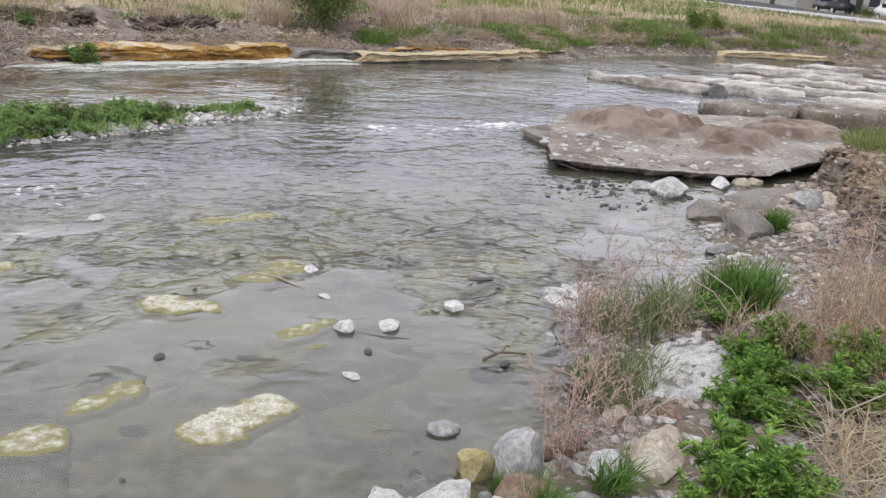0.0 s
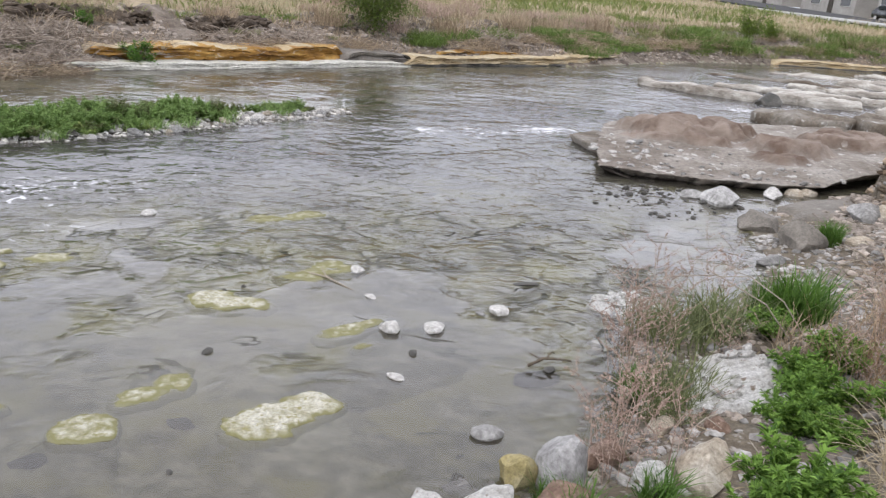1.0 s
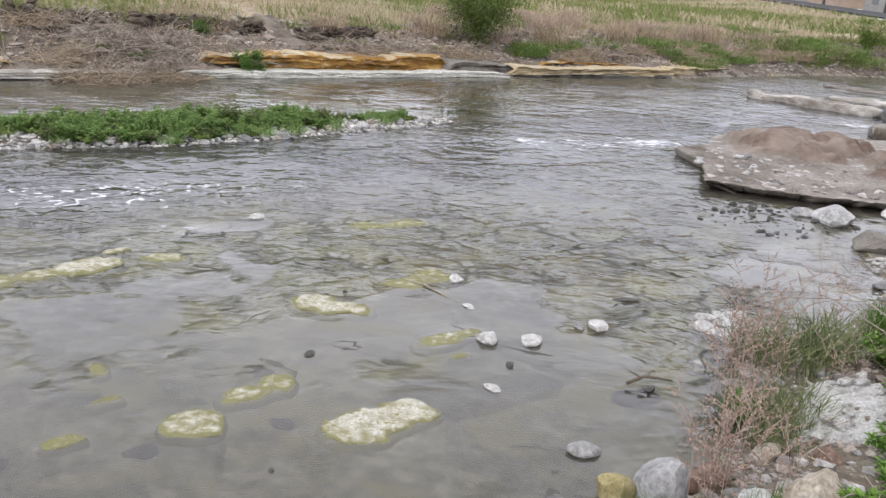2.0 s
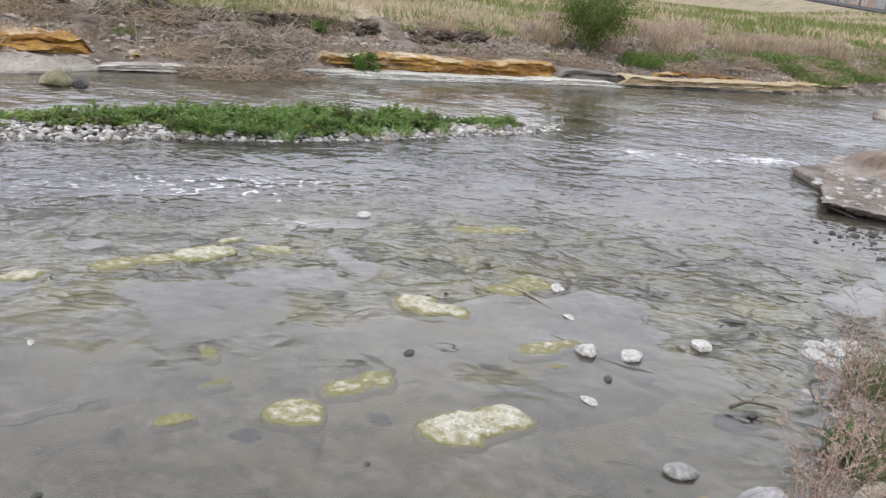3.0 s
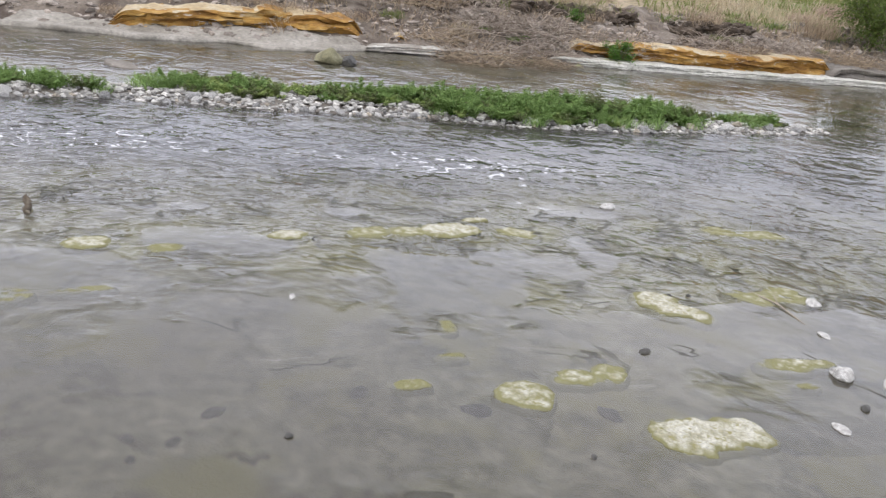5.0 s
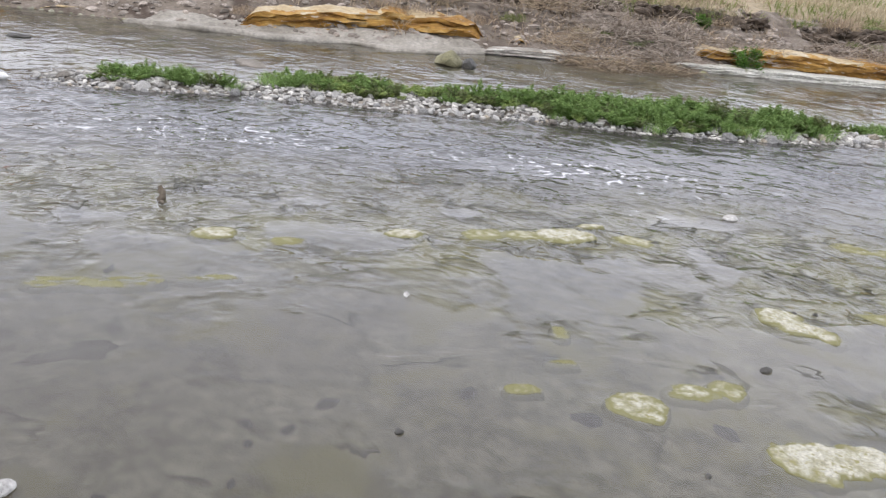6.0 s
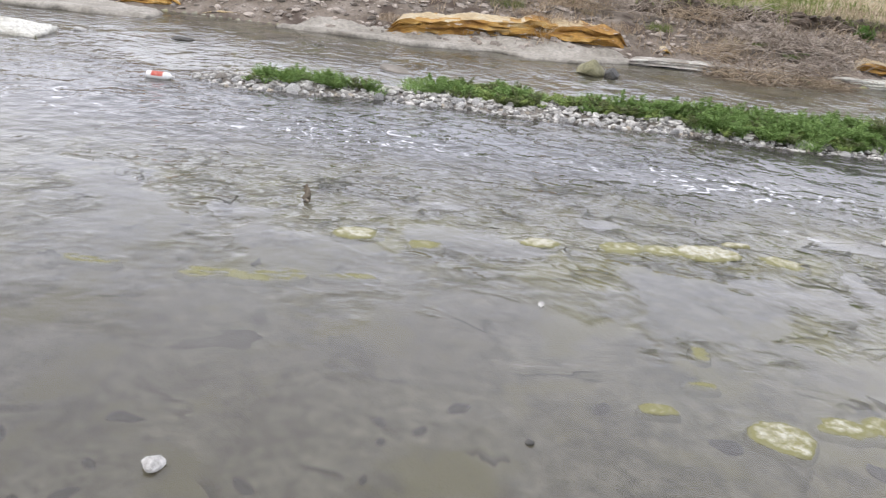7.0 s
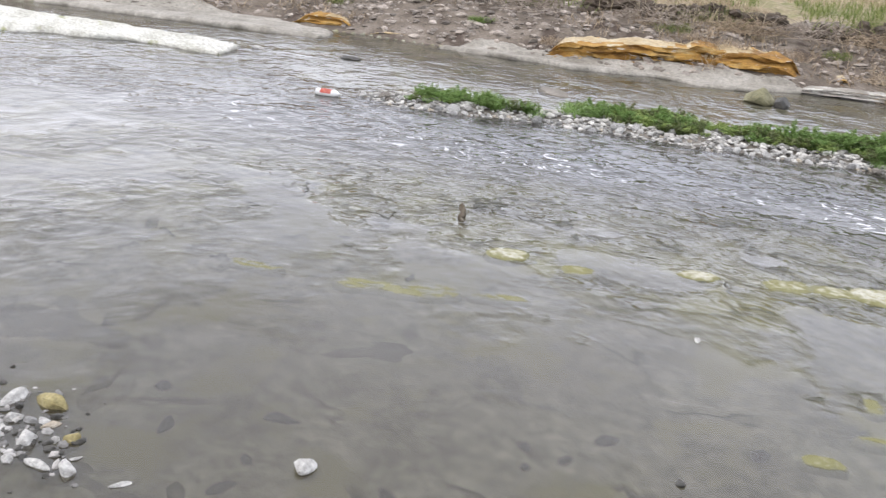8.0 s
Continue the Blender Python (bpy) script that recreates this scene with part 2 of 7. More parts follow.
def bed_material():
    """Bedrock of thin layers: plates of slightly differing tone with dark broken edges, silt and olive algae over them."""
    m = material("river_bed", [(0.36, (0.11, 0.107, 0.07)), (0.5, (0.188, 0.184, 0.136)), (0.64, (0.255, 0.248, 0.196))], 1.5, 0.8, 0.8, 12, coords="World", spot=(1.7, 0.52, 0.62, (0.2, 0.192, 0.1)))
    n, l = m.node_tree.nodes, m.node_tree.links
    b = n["Principled BSDF"]
    col = b.inputs["Base Color"].links[0].from_socket
    tone, edge = None, None
    for lev, gap in joint_nodes(n, l):
        rand = n.new("ShaderNodeTexWhiteNoise")
        rand.noise_dimensions = "1D"
        l.new(calc_node(n, l, "FLOOR", lev), rand.inputs["W"])
        t = span_node(n, l, rand.outputs["Value"], 0.0, 1.0, 0.74, 1.22, False)
        tone = t if tone is None else calc_node(n, l, "MULTIPLY", tone, t)
        e = calc_node(n, l, "MULTIPLY", span_node(n, l, calc_node(n, l, "FRACT", lev), 0.2, 0.02), gap)
        edge = e if edge is None else calc_node(n, l, "MAXIMUM", edge, e)
    mul, dark = n.new("ShaderNodeMixRGB"), n.new("ShaderNodeMixRGB")
    mul.blend_type, mul.inputs[0].default_value = "MULTIPLY", 1.0
    l.new(col, mul.inputs[1])
    l.new(tone, mul.inputs[2])
    l.new(edge, dark.inputs[0])
    l.new(mul.outputs[0], dark.inputs[1])
    dark.inputs[2].default_value = (0.06, 0.058, 0.026, 1)
    l.new(dark.outputs[0], b.inputs["Base Color"])
    return m


M_BED = bed_material()
M_SOIL = material("bank_soil", [(0.3, (0.08, 0.062, 0.043)), (0.5, (0.138, 0.114, 0.084)), (0.7, (0.2, 0.178, 0.146))], 2.5, 0.95, 0.8, 30, coords="World", spot=(14, 0.58, 0.66, (0.313, 0.292, 0.265)))
M_SCREE = material("bank_scree", [(0.3, (0.072, 0.055, 0.042)), (0.5, (0.145, 0.118, 0.093)), (0.72, (0.232, 0.198, 0.167))], 1.6, 0.95, 0.8, 18, coords="World", spot=(1.3, 0.55, 0.63, (0.064, 0.046, 0.035)))
M_MEADOW = material("dry_meadow", [(0.32, (0.11, 0.13, 0.045)), (0.42, (0.17, 0.165, 0.075)), (0.5, (0.245, 0.2, 0.125)), (0.62, (0.31, 0.25, 0.17))], 0.3, 0.95, 0.8, 9, coords="World")
M_SLAB = material("weathered_sandstone", [(0.36, (0.08, 0.06, 0.043)), (0.48, (0.144, 0.12, 0.094)), (0.6, (0.222, 0.204, 0.178))], 0.9, 0.9, 0.9, 16, coords="World", spot=(6, 0.62, 0.66, (0.348, 0.335, 0.309)), bump_dist=0.03)
M_MUD = material("river_mud", [(0.3, (0.1, 0.085, 0.067)), (0.5, (0.14, 0.122, 0.1)), (0.7, (0.18, 0.16, 0.135))], 3, 0.6, 0.5, 40, coords="World", spot=(12, 0.64, 0.7, (0.25, 0.235, 0.21)))
M_CLOD = material("bank_clods", [(0.3, (0.13, 0.09, 0.06)), (0.5, (0.215, 0.165, 0.115)), (0.7, (0.29, 0.24, 0.18))], 6, 0.95, 0.6, 30, island=0.5)
M_DGREY = material("dark_grey_stone", [(0.3, (0.105, 0.093, 0.082)), (0.5, (0.172, 0.156, 0.135)), (0.7, (0.245, 0.221, 0.193))], 4, 0.85, 0.6, 40, rand=0.15)
M_SHELF = material("grey_shelf_rock", [(0.34, (0.17, 0.146, 0.12)), (0.5, (0.34, 0.316, 0.28)), (0.62, (0.5, 0.482, 0.44))], 1.3, 0.85, 0.6, 16, coords="World", stretch=(0.6, 1.6, 3), spot=(3.0, 0.64, 0.72, (0.187, 0.16, 0.121)), bump_dist=0.03)
M_OCHRE = material("ochre_rock", [(0.32, (0.107, 0.051, 0.015)), (0.46, (0.265, 0.137, 0.032)), (0.58, (0.352, 0.202, 0.051)), (0.7, (0.411, 0.304, 0.152))], 1.6, 0.9, 0.7, 14, coords="World", stretch=(0.8, 0.8, 4), spot=(5, 0.63, 0.68, (0.413, 0.359, 0.292)), bump_dist=0.03)
M_PALE_OCHRE = material("pale_ochre_rock", [(0.3, (0.313, 0.224, 0.109)), (0.5, (0.408, 0.326, 0.204)), (0.7, (0.462, 0.408, 0.306))], 1.6, 0.9, 0.7, 14, coords="World", stretch=(0.8, 0.8, 4), bump_dist=0.03)
M_LIME = material("pale_limestone", [(0.3, (0.33, 0.32, 0.272)), (0.5, (0.47, 0.46, 0.412)), (0.7, (0.56, 0.55, 0.51))], 1.5, 0.8, 0.5, 12, coords="World", stretch=(0.7, 2.0, 2), spot=(1.8, 0.64, 0.72, (0.242, 0.249, 0.134)))
M_GREYSHELF = material("wet_grey_ledge", [(0.3, (0.165, 0.148, 0.122)), (0.5, (0.255, 0.235, 0.2)), (0.7, (0.34, 0.316, 0.277))], 1.4, 0.7, 0.5, 14, coords="World")
M_STONE = material("grey_stone", [(0.3, (0.195, 0.19, 0.181)), (0.5, (0.309, 0.305, 0.296)), (0.7, (0.416, 0.411, 0.402))], 4, 0.88, 0.9, 30, rand=0.22)
M_WHITE = material("white_stone", [(0.3, (0.33, 0.318, 0.295)), (0.46, (0.47, 0.458, 0.435)), (0.64, (0.57, 0.56, 0.54))], 9, 0.85, 0.9, 40, rand=0.08)
M_TAN = material("tan_limestone", [(0.3, (0.272, 0.218, 0.156)), (0.5, (0.381, 0.333, 0.265)), (0.7, (0.462, 0.435, 0.381))], 5, 0.9, 0.7, 40, rand=0.1)
M_OLIVE = material("olive_boulder", [(0.3, (0.11, 0.102, 0.058)), (0.5, (0.19, 0.178, 0.105)), (0.7, (0.28, 0.262, 0.175))], 4, 0.85, 0.6, 30)
M_DARK = material("wet_dark_stone", [(0.3, (0.034, 0.034, 0.031)), (0.5, (0.061, 0.058, 0.051)), (0.7, (0.102, 0.095, 0.082))], 6, 0.5, 0.5, 40, rand=0.2)
M_YELLOW = material("yellow_stone", [(0.3, (0.17, 0.138, 0.055)), (0.5, (0.29, 0.245, 0.12)), (0.7, (0.4, 0.355, 0.22))], 8, 0.85, 0.5, 50)
M_PEBBLE = material("mixed_pebbles", [(0.3, (0.184, 0.173, 0.16)), (0.5, (0.272, 0.262, 0.248)), (0.7, (0.354, 0.347, 0.333))], 6, 0.9, 0.3, 30, island=0.5)
M_SCREESTONE = material("scree_stones", [(0.3, (0.161, 0.134, 0.109)), (0.5, (0.246, 0.212, 0.181)), (0.7, (0.34, 0.298, 0.264))], 6, 0.95, 0.3, 30, island=0.5)
M_CRUMB = material("crumbled_limestone", [(0.3, (0.398, 0.38, 0.345)), (0.48, (0.584, 0.575, 0.549)), (0.7, (0.689, 0.681, 0.663))], 9, 0.95, 1.0, 55, spot=(16, 0.62, 0.68, (0.221, 0.177, 0.133)), bump_dist=0.03)
M_WOOD = material("weathered_driftwood", [(0.3, (0.068, 0.051, 0.034)), (0.5, (0.129, 0.105, 0.078)), (0.7, (0.204, 0.177, 0.143))], 12, 0.9, 0.5, 70)
M_STICK = material("bleached_stick", [(0.3, (0.218, 0.184, 0.136)), (0.5, (0.313, 0.272, 0.218)), (0.7, (0.374, 0.34, 0.286))], 12, 0.9, 0.4, 60)
M_MUGWORT = foliage("mugwort_leaves", (0.045, 0.11, 0.016), (0.24, 0.4, 0.08), 0.4)
M_GRASS = foliage("fresh_grass", (0.045, 0.108, 0.018), (0.12, 0.228, 0.042))
M_SPITWEED = foliage("spit_weed_leaves", (0.12, 0.21, 0.06), (0.32, 0.45, 0.16), 0.45)
M_GREYWEED = foliage("grey_green_weed", (0.095, 0.12, 0.05), (0.215, 0.24, 0.105))
M_BUSH = foliage("bush_leaves", (0.058, 0.09, 0.02), (0.148, 0.203, 0.046))
M_SAPLING = foliage("light_leaves", (0.078, 0.132, 0.018), (0.162, 0.228, 0.042))
M_DRY = foliage("dry_grass", (0.198, 0.144, 0.096), (0.48, 0.384, 0.27), 0.2, 0.8)
M_STRAW = foliage("pale_straw", (0.29, 0.235, 0.145), (0.53, 0.45, 0.32), 0.35, 0.8)
M_BRUSH = foliage("dry_brush_twigs", (0.166, 0.131, 0.103), (0.428, 0.366, 0.304), 0.1, 0.9)
M_PINK = foliage("pinkish_dry_stems", (0.26, 0.18, 0.14), (0.5, 0.385, 0.325), 0.3, 0.85)
M_MEADOWGREEN = foliage("meadow_grass", (0.09, 0.125, 0.032), (0.235, 0.26, 0.09), 0.4, 0.7)
M_FARGREEN = foliage("bank_grass_clumps", (0.075, 0.13, 0.028), (0.21, 0.29, 0.08), 0.4, 0.7)

# ---- geometry helpers ----
def link_mesh(name, me, mat, parent=None, label=""):
    if mat:
        me.materials.append(mat)
    ob = new(name, me)
    if parent:
        ob.parent = parent
    if label:
        ob["label"] = label
    return ob


def part(name, bm, mat, parent=None, label="", smooth=True):
    me = bpy.data.meshes.new(name)
    bm.to_mesh(me)
    bm.free()
    if smooth:
        me.shade_smooth()
    return link_mesh(name, me, mat, parent, label)


def raw(name, verts, faces, mat, parent=None, label="", smooth=False):
    me = bpy.data.meshes.new(name)
    me.from_pydata([tuple(v) for v in verts] if isinstance(verts, list) else verts.tolist(), [], faces if isinstance(faces, list) else faces.tolist())
    me.update()
    if smooth:
        me.shade_smooth()
    return link_mesh(name, me, mat, parent, label)


def base(name, x, y, z, turn=0.0, size=1.0):
    ob = new(name)
    ob.empty_display_size = 0.1
    ob.matrix_basis = pose(x, y, z, 0, 0, turn) @ Matrix.Scale(size, 4)
    return ob


def vn(x, y, seed=0):
    """Smooth value noise, 0 to 1, on arrays."""
    xi, yi = np.floor(x).astype(np.int64), np.floor(y).astype(np.int64)
    fx, fy = x - xi, y - yi
    fx, fy = fx * fx * (3 - 2 * fx), fy * fy * (3 - 2 * fy)

    def h(a, b):
        k = (a * 374761393 + b * 668265263 + seed * 1274126177) & 0xFFFFFFFF
        k = ((k ^ (k >> 13)) * 1274126177) & 0xFFFFFFFF
        return ((k ^ (k >> 16)) & 0xFFFF) / 65535.0
    return (h(xi, yi) * (1 - fx) + h(xi + 1, yi) * fx) * (1 - fy) + (h(xi, yi + 1) * (1 - fx) + h(xi + 1, yi + 1) * fx) * fy


def fbm(x, y, octaves=4, seed=0):
    total, amp, norm = 0.0, 1.0, 0.0
    for k in range(octaves):
        total = total + amp * vn(x * 2 ** k, y * 2 ** k, seed + 17 * k)
        norm += amp
        amp *= 0.5
    return total / norm


def smooth(a, b, x):
    t = np.clip((x - a) / (b - a), 0, 1)
    return t * t * (3 - 2 * t)


def shore_distance(x, y, ring, closed=True):
    """Signed distance to a closed outline, negative inside, and the index of the nearest edge."""
    best, edge, inside = np.full(x.shape, 1e9), np.zeros(x.shape, int), np.zeros(x.shape, bool)
    n = len(ring)
    for k in range(n):
        (ax, ay), (bx, by) = ring[k], ring[(k + 1) % n]
        dx, dy = bx - ax, by - ay
        t = np.clip(((x - ax) * dx + (y - ay) * dy) / (dx * dx + dy * dy), 0, 1)
        d = np.hypot(x - ax - t * dx, y - ay - t * dy)
        near = d < best
        best, edge = np.where(near, d, best), np.where(near, k, edge)
        if ay != by:
            cross = ((ay > y) != (by > y)) & (x < dx * (y - ay) / (dy) + ax)
            inside ^= cross
    return np.where(inside, -best, best), edge


def grid_mesh(xs, ys, keep=None):
    X, Y = np.meshgrid(xs, ys, indexing="ij")
    nx, ny = X.shape
    idx = np.arange(nx * ny).reshape(nx, ny)
    f = np.stack([idx[:-1, :-1], idx[1:, :-1], idx[1:, 1:], idx[:-1, 1:]], -1).reshape(-1, 4)
    return X, Y, f


def ledge(name, ring, top, mat, low=-0.3, edge=0.08, res=0.08, rough=0.1, seed=0, wobble=0.0, ragged=1.3, soft_edge=False, grain=0.0, strata=0.0, undercut=0.0):
    """A rock standing in a closed outline: a top surface that falls off steeply at the outline down to its foot."""
    xs0, ys0 = [p[0] for p in ring], [p[1] for p in ring]
    X, Y, f = grid_mesh(np.arange(min(xs0) - 0.3, max(xs0) + 0.3, res), np.arange(min(ys0) - 0.3, max(ys0) + 0.3, res))
    wx = (fbm(X * ragged, Y * ragged, 4, seed + 3) - 0.5) * wobble * 2
    wy = (fbm(X * ragged, Y * ragged, 4, seed + 8) - 0.5) * wobble * 2
    d, _ = shore_distance(X + wx, Y + wy, ring)
    d = -d
    t = top(X, Y)
    r = rough * ((fbm(X * 1.7, Y * 1.7, 4, seed) - 0.5) + 0.35 * (fbm(X * 6, Y * 6, 3, seed + 5) - 0.5))
    if grain:
        r = r + grain * (fbm(X * 22, Y * 22, 2, seed + 2) - 0.5) * 2
    k = np.sqrt(np.clip(1 - (1 - np.clip(d / edge, 0, 1)) ** 2, 0, 1))
    if soft_edge:
        k = smooth(0, 1, d / edge)
    Z = low + (t + r - low) * k
    if strata:
        q = Z / strata + 0.8 * fbm(X * 0.8, Y * 0.8, 3, seed + 9)
        Z = Z + strata * (np.floor(q) + smooth(0.25, 0.75, q % 1.0) - q) * 0.9
    if undercut:
        gx, gy = np.gradient(d, res)
        X, Y = X + gx * undercut * (1 - k), Y + gy * undercut * (1 - k)
    ok = (d > -res * 1.2).ravel()
    f = f[ok[f].all(1)]
    used = np.unique(f)
    remap = np.full(X.size, -1)
    remap[used] = np.arange(len(used))
    v = np.stack([X.ravel(), Y.ravel(), Z.ravel()], 1)[used]
    return raw(name, v, remap[f], mat, smooth=True)


def edged(ob, degrees=24):
    """Keeps the edges between facets crisp."""
    ob.data.set_sharp_from_angle(angle=radians(degrees))
    return ob


def rock_bm(sx, sy, sz, seed, detail=3, lump=0.28, facet=0.0):
    """A boulder: a displaced ball, flattened beneath, its origin at its foot."""
    bm = bmesh.new()
    bmesh.ops.create_icosphere(bm, subdivisions=detail, radius=1.0)
    off = Vector((seed * 7.31, seed * 3.77, seed * 1.93))
    cuts = []
    rnd = random.Random(seed * 13 + 5)
    for _ in range(11):
        v = Vector((rnd.uniform(-1, 1), rnd.uniform(-1, 1), rnd.uniform(-0.5, 1))).normalized()
        cuts.append((v, rnd.uniform(0.6, 0.88)))
    for v in bm.verts:
        p = v.co.copy()
        q = p * (1 + lump * noise.noise(p * 0.9 + off))
        for c, h in cuts:
            over = q.dot(c) - h
            if over > 0:
                q -= c * over * (0.45 + facet)
        q *= 1 + lump * 0.22 * noise.noise(p * 3.1 + off) + lump * 0.12 * noise.noise(p * 8 + off)
        v.co = Vector((q.x * sx * 1.2, q.y * sy * 1.2, max(q.z, -0.5) * sz * 1.1 + 0.45 * sz))
    return bm


def cobble_arrays(rng, n, pts, smin, smax):
    """Many small stones: uneven twenty-sided lumps, squashed and tilted."""
    a = 0.8507
    b = 0.5257
    c = np.array([[-b, a, 0], [b, a, 0], [-b, -a, 0], [b, -a, 0], [0, -b, a], [0, b, a], [0, -b, -a], [0, b, -a], [a, 0, -b], [a, 0, b], [-a, 0, -b], [-a, 0, b]])
    ft = np.array([[0, 11, 5], [0, 5, 1], [0, 1, 7], [0, 7, 10], [0, 10, 11], [1, 5, 9], [5, 11, 4], [11, 10, 2], [10, 7, 6], [7, 1, 8], [3, 9, 4], [3, 4, 2], [3, 2, 6], [3, 6, 8], [3, 8, 9], [4, 9, 5], [2, 4, 11], [6, 2, 10], [8, 6, 7], [9, 8, 1]])
    s = smin + (smax - smin) * rng.random(n) ** 2.2
    v = c[None] * (0.7 + 0.55 * rng.random((n, 12, 1)))
    v = v * (s[:, None] * np.stack([0.8 + 0.6 * rng.random(n), 0.55 + 0.45 * rng.random(n), 0.35 + 0.35 * rng.random(n)], 1))[:, None]
    a = rng.random(n) * 6.283
    ca, sa = np.cos(a)[:, None], np.sin(a)[:, None]
    x, y = v[..., 0] * ca - v[..., 1] * sa, v[..., 0] * sa + v[..., 1] * ca
    tilt = (rng.random((n, 1)) - 0.5) * 0.6
    v = np.stack([x, y, v[..., 2] + x * tilt], -1) + pts[:, None]
    return v.reshape(-1, 3), (ft[None] + (np.arange(n) * 12)[:, None, None]).reshape(-1, 3)


def blade_arrays(rng, roots, height, width, lean, curl=0.5):
    """Grass blades: bent tapering strips of three joints."""
    n = len(roots)
    a, h = rng.random(n) * 6.283, height * (0.55 + 0.6 * rng.random(n))
    out = np.stack([np.cos(a), np.sin(a), np.zeros(n)], 1)
    ln = lean * (0.3 + 1.1 * rng.random(n))
    side = np.stack([-np.sin(a + 0.6), np.cos(a + 0.6), np.zeros(n)], 1) * (width * (0.6 + 0.7 * rng.random(n)))[:, None] * 0.5
    rows = []
    for s, w in ((0.0, 0.8), (0.4, 1.0), (0.75, 0.7)):
        c = roots + out * (ln * h * (s ** 1.6))[:, None] + np.array([0, 0, 1.0]) * (h * (s - curl * ln * s * s * 0.5))[:, None]
        rows += [c - side * w, c + side * w]
    tip = roots + out * (ln * h)[:, None] + np.array([0, 0, 1.0]) * (h * (1 - curl * ln * 0.5))[:, None]
    v = np.stack(rows + [tip], 1).reshape(-1, 3)
    k = (np.arange(n) * 7)[:, None]
    faces = [list(r) for r in (np.array([[0, 1, 3, 2]]) + k)] + [list(r) for r in (np.array([[2, 3, 5, 4]]) + k)] + [list(r) for r in (np.array([[4, 5, 6]]) + k)]
    return v, faces


def leaf_arrays(rng, roots, ways, length, width):
    """Leaves: four-cornered, folded along the midrib."""
    n = len(roots)
    w = ways / np.linalg.norm(ways, axis=1, keepdims=True)
    up = np.array([0, 0, 1.0]) + 0.5 * (rng.random((n, 3)) - 0.5)
    s = np.cross(w, up)
    s /= np.linalg.norm(s, axis=1, keepdims=True) + 1e-9
    nrm = np.cross(s, w)
    L = (length * (0.6 + 0.7 * rng.random(n)))[:, None]
    W = (width * (0.6 + 0.7 * rng.random(n)))[:, None]
    v = np.stack([roots, roots + w * L * 0.45 - s * W * 0.5 + nrm * W * 0.18, roots + w * L - nrm * L * 0.15, roots + w * L * 0.45 + s * W * 0.5 + nrm * W * 0.18], 1).reshape(-1, 3)
    k = (np.arange(n) * 4)[:, None]
    return v, np.concatenate([np.array([[0, 1, 2]]) + k, np.array([[0, 2, 3]]) + k])


def tube_arrays(lines, radius):
    """Three-sided tapering stems along polylines."""
    vs, fs, k = [], [], 0
    for line in lines:
        pts = [Vector(p) for p in line]
        for i, p in enumerate(pts):
            t = (pts[min(i + 1, len(pts) - 1)] - pts[max(i - 1, 0)]).normalized()
            a = t.orthogonal().normalized()
            b = t.cross(a)
            r = radius * (1 - 0.75 * i / max(1, len(pts) - 1))
            for q in range(3):
                ang = q * 2.094
                vs.append(p + (a * math.cos(ang) + b * math.sin(ang)) * r)
            if i:
                o = k + 3 * (i - 1)
                for q in range(3):
                    fs.append([o + q, o + (q + 1) % 3, o + 3 + (q + 1) % 3, o + 3 + q])
        k += 3 * len(pts)
    return vs, fs

def along(line, s):
    """A place at the share s of a polyline, and its direction."""
    lens = [math.hypot(b[0] - a[0], b[1] - a[1]) for a, b in zip(line, line[1:])]
    left = s * sum(lens)
    for (a, b), L in zip(zip(line, line[1:]), lens):
        if left <= L:
            t = left / L
            return a[0] + (b[0] - a[0]) * t, a[1] + (b[1] - a[1]) * t, (b[0] - a[0]) / L, (b[1] - a[1]) / L
        left -= L
    return line[-1][0], line[-1][1], (b[0] - a[0]) / L, (b[1] - a[1]) / L


# ---- the river's plan ----
FAR_SHORE = [(-60, -40), (-34, -14), (-24, -3), (-21.5, 2), (-20, 5.6), (-17.6, 7.4), (-15.7, 8.7), (-13.6, 10.6), (-11.8, 11.9), (-10.8, 13.6), (-9, 15.4), (-7.7, 16.8),
             (-6, 19.3), (-4, 21.2), (-1.5, 23.7), (2.8, 27), (5, 30), (8.5, 34), (12.5, 36.4), (18, 36.3), (26, 34), (40, 26), (70, 12)]
NEAR_SHORE = [(70, -2), (40, 10), (24, 15.5), (14, 15), (9, 13.4), (6.2, 11.6), (4.4, 10.5), (3.5, 9.8), (2.9, 8.8), (2.7, 7.4), (1.9, 6.2), (1.25, 5.7), (0.98, 5.0), (0.9, 4.3),
              (0.55, 3.6), (0.0, 3.1), (-0.9, 2.5), (-1.8, 1.5), (-2.6, 0.4), (-3.3, -0.6), (-4.6, -1.8), (-8, -5), (-16, -14), (-45, -50)]
RIVER = FAR_SHORE + NEAR_SHORE
N_FAR = len(FAR_SHORE)
BLUFF = [(3.2, 3.0), (3.65, 6.0), (4.3, 8.2), (4.85, 9.9), (5.4, 11.2), (6.4, 12.1), (8.5, 13.2), (14, 14.6), (40, 8.0)]


def bluff_side(X, Y):
    """How far a place lies beyond the edge of the cut bank, towards the land."""
    best, side = np.full(X.shape, 1e9), np.zeros(X.shape)
    for (ax, ay), (bx, by) in zip(BLUFF, BLUFF[1:]):
        dx, dy = bx - ax, by - ay
        t = np.clip(((X - ax) * dx + (Y - ay) * dy) / (dx * dx + dy * dy), 0, 1)
        d = np.hypot(X - ax - t * dx, Y - ay - t * dy)
        s = (X - ax) * dy - (Y - ay) * dx
        side, best = np.where(d < best, np.where(s > 0, d, -d), side), np.minimum(best, d)
    return side


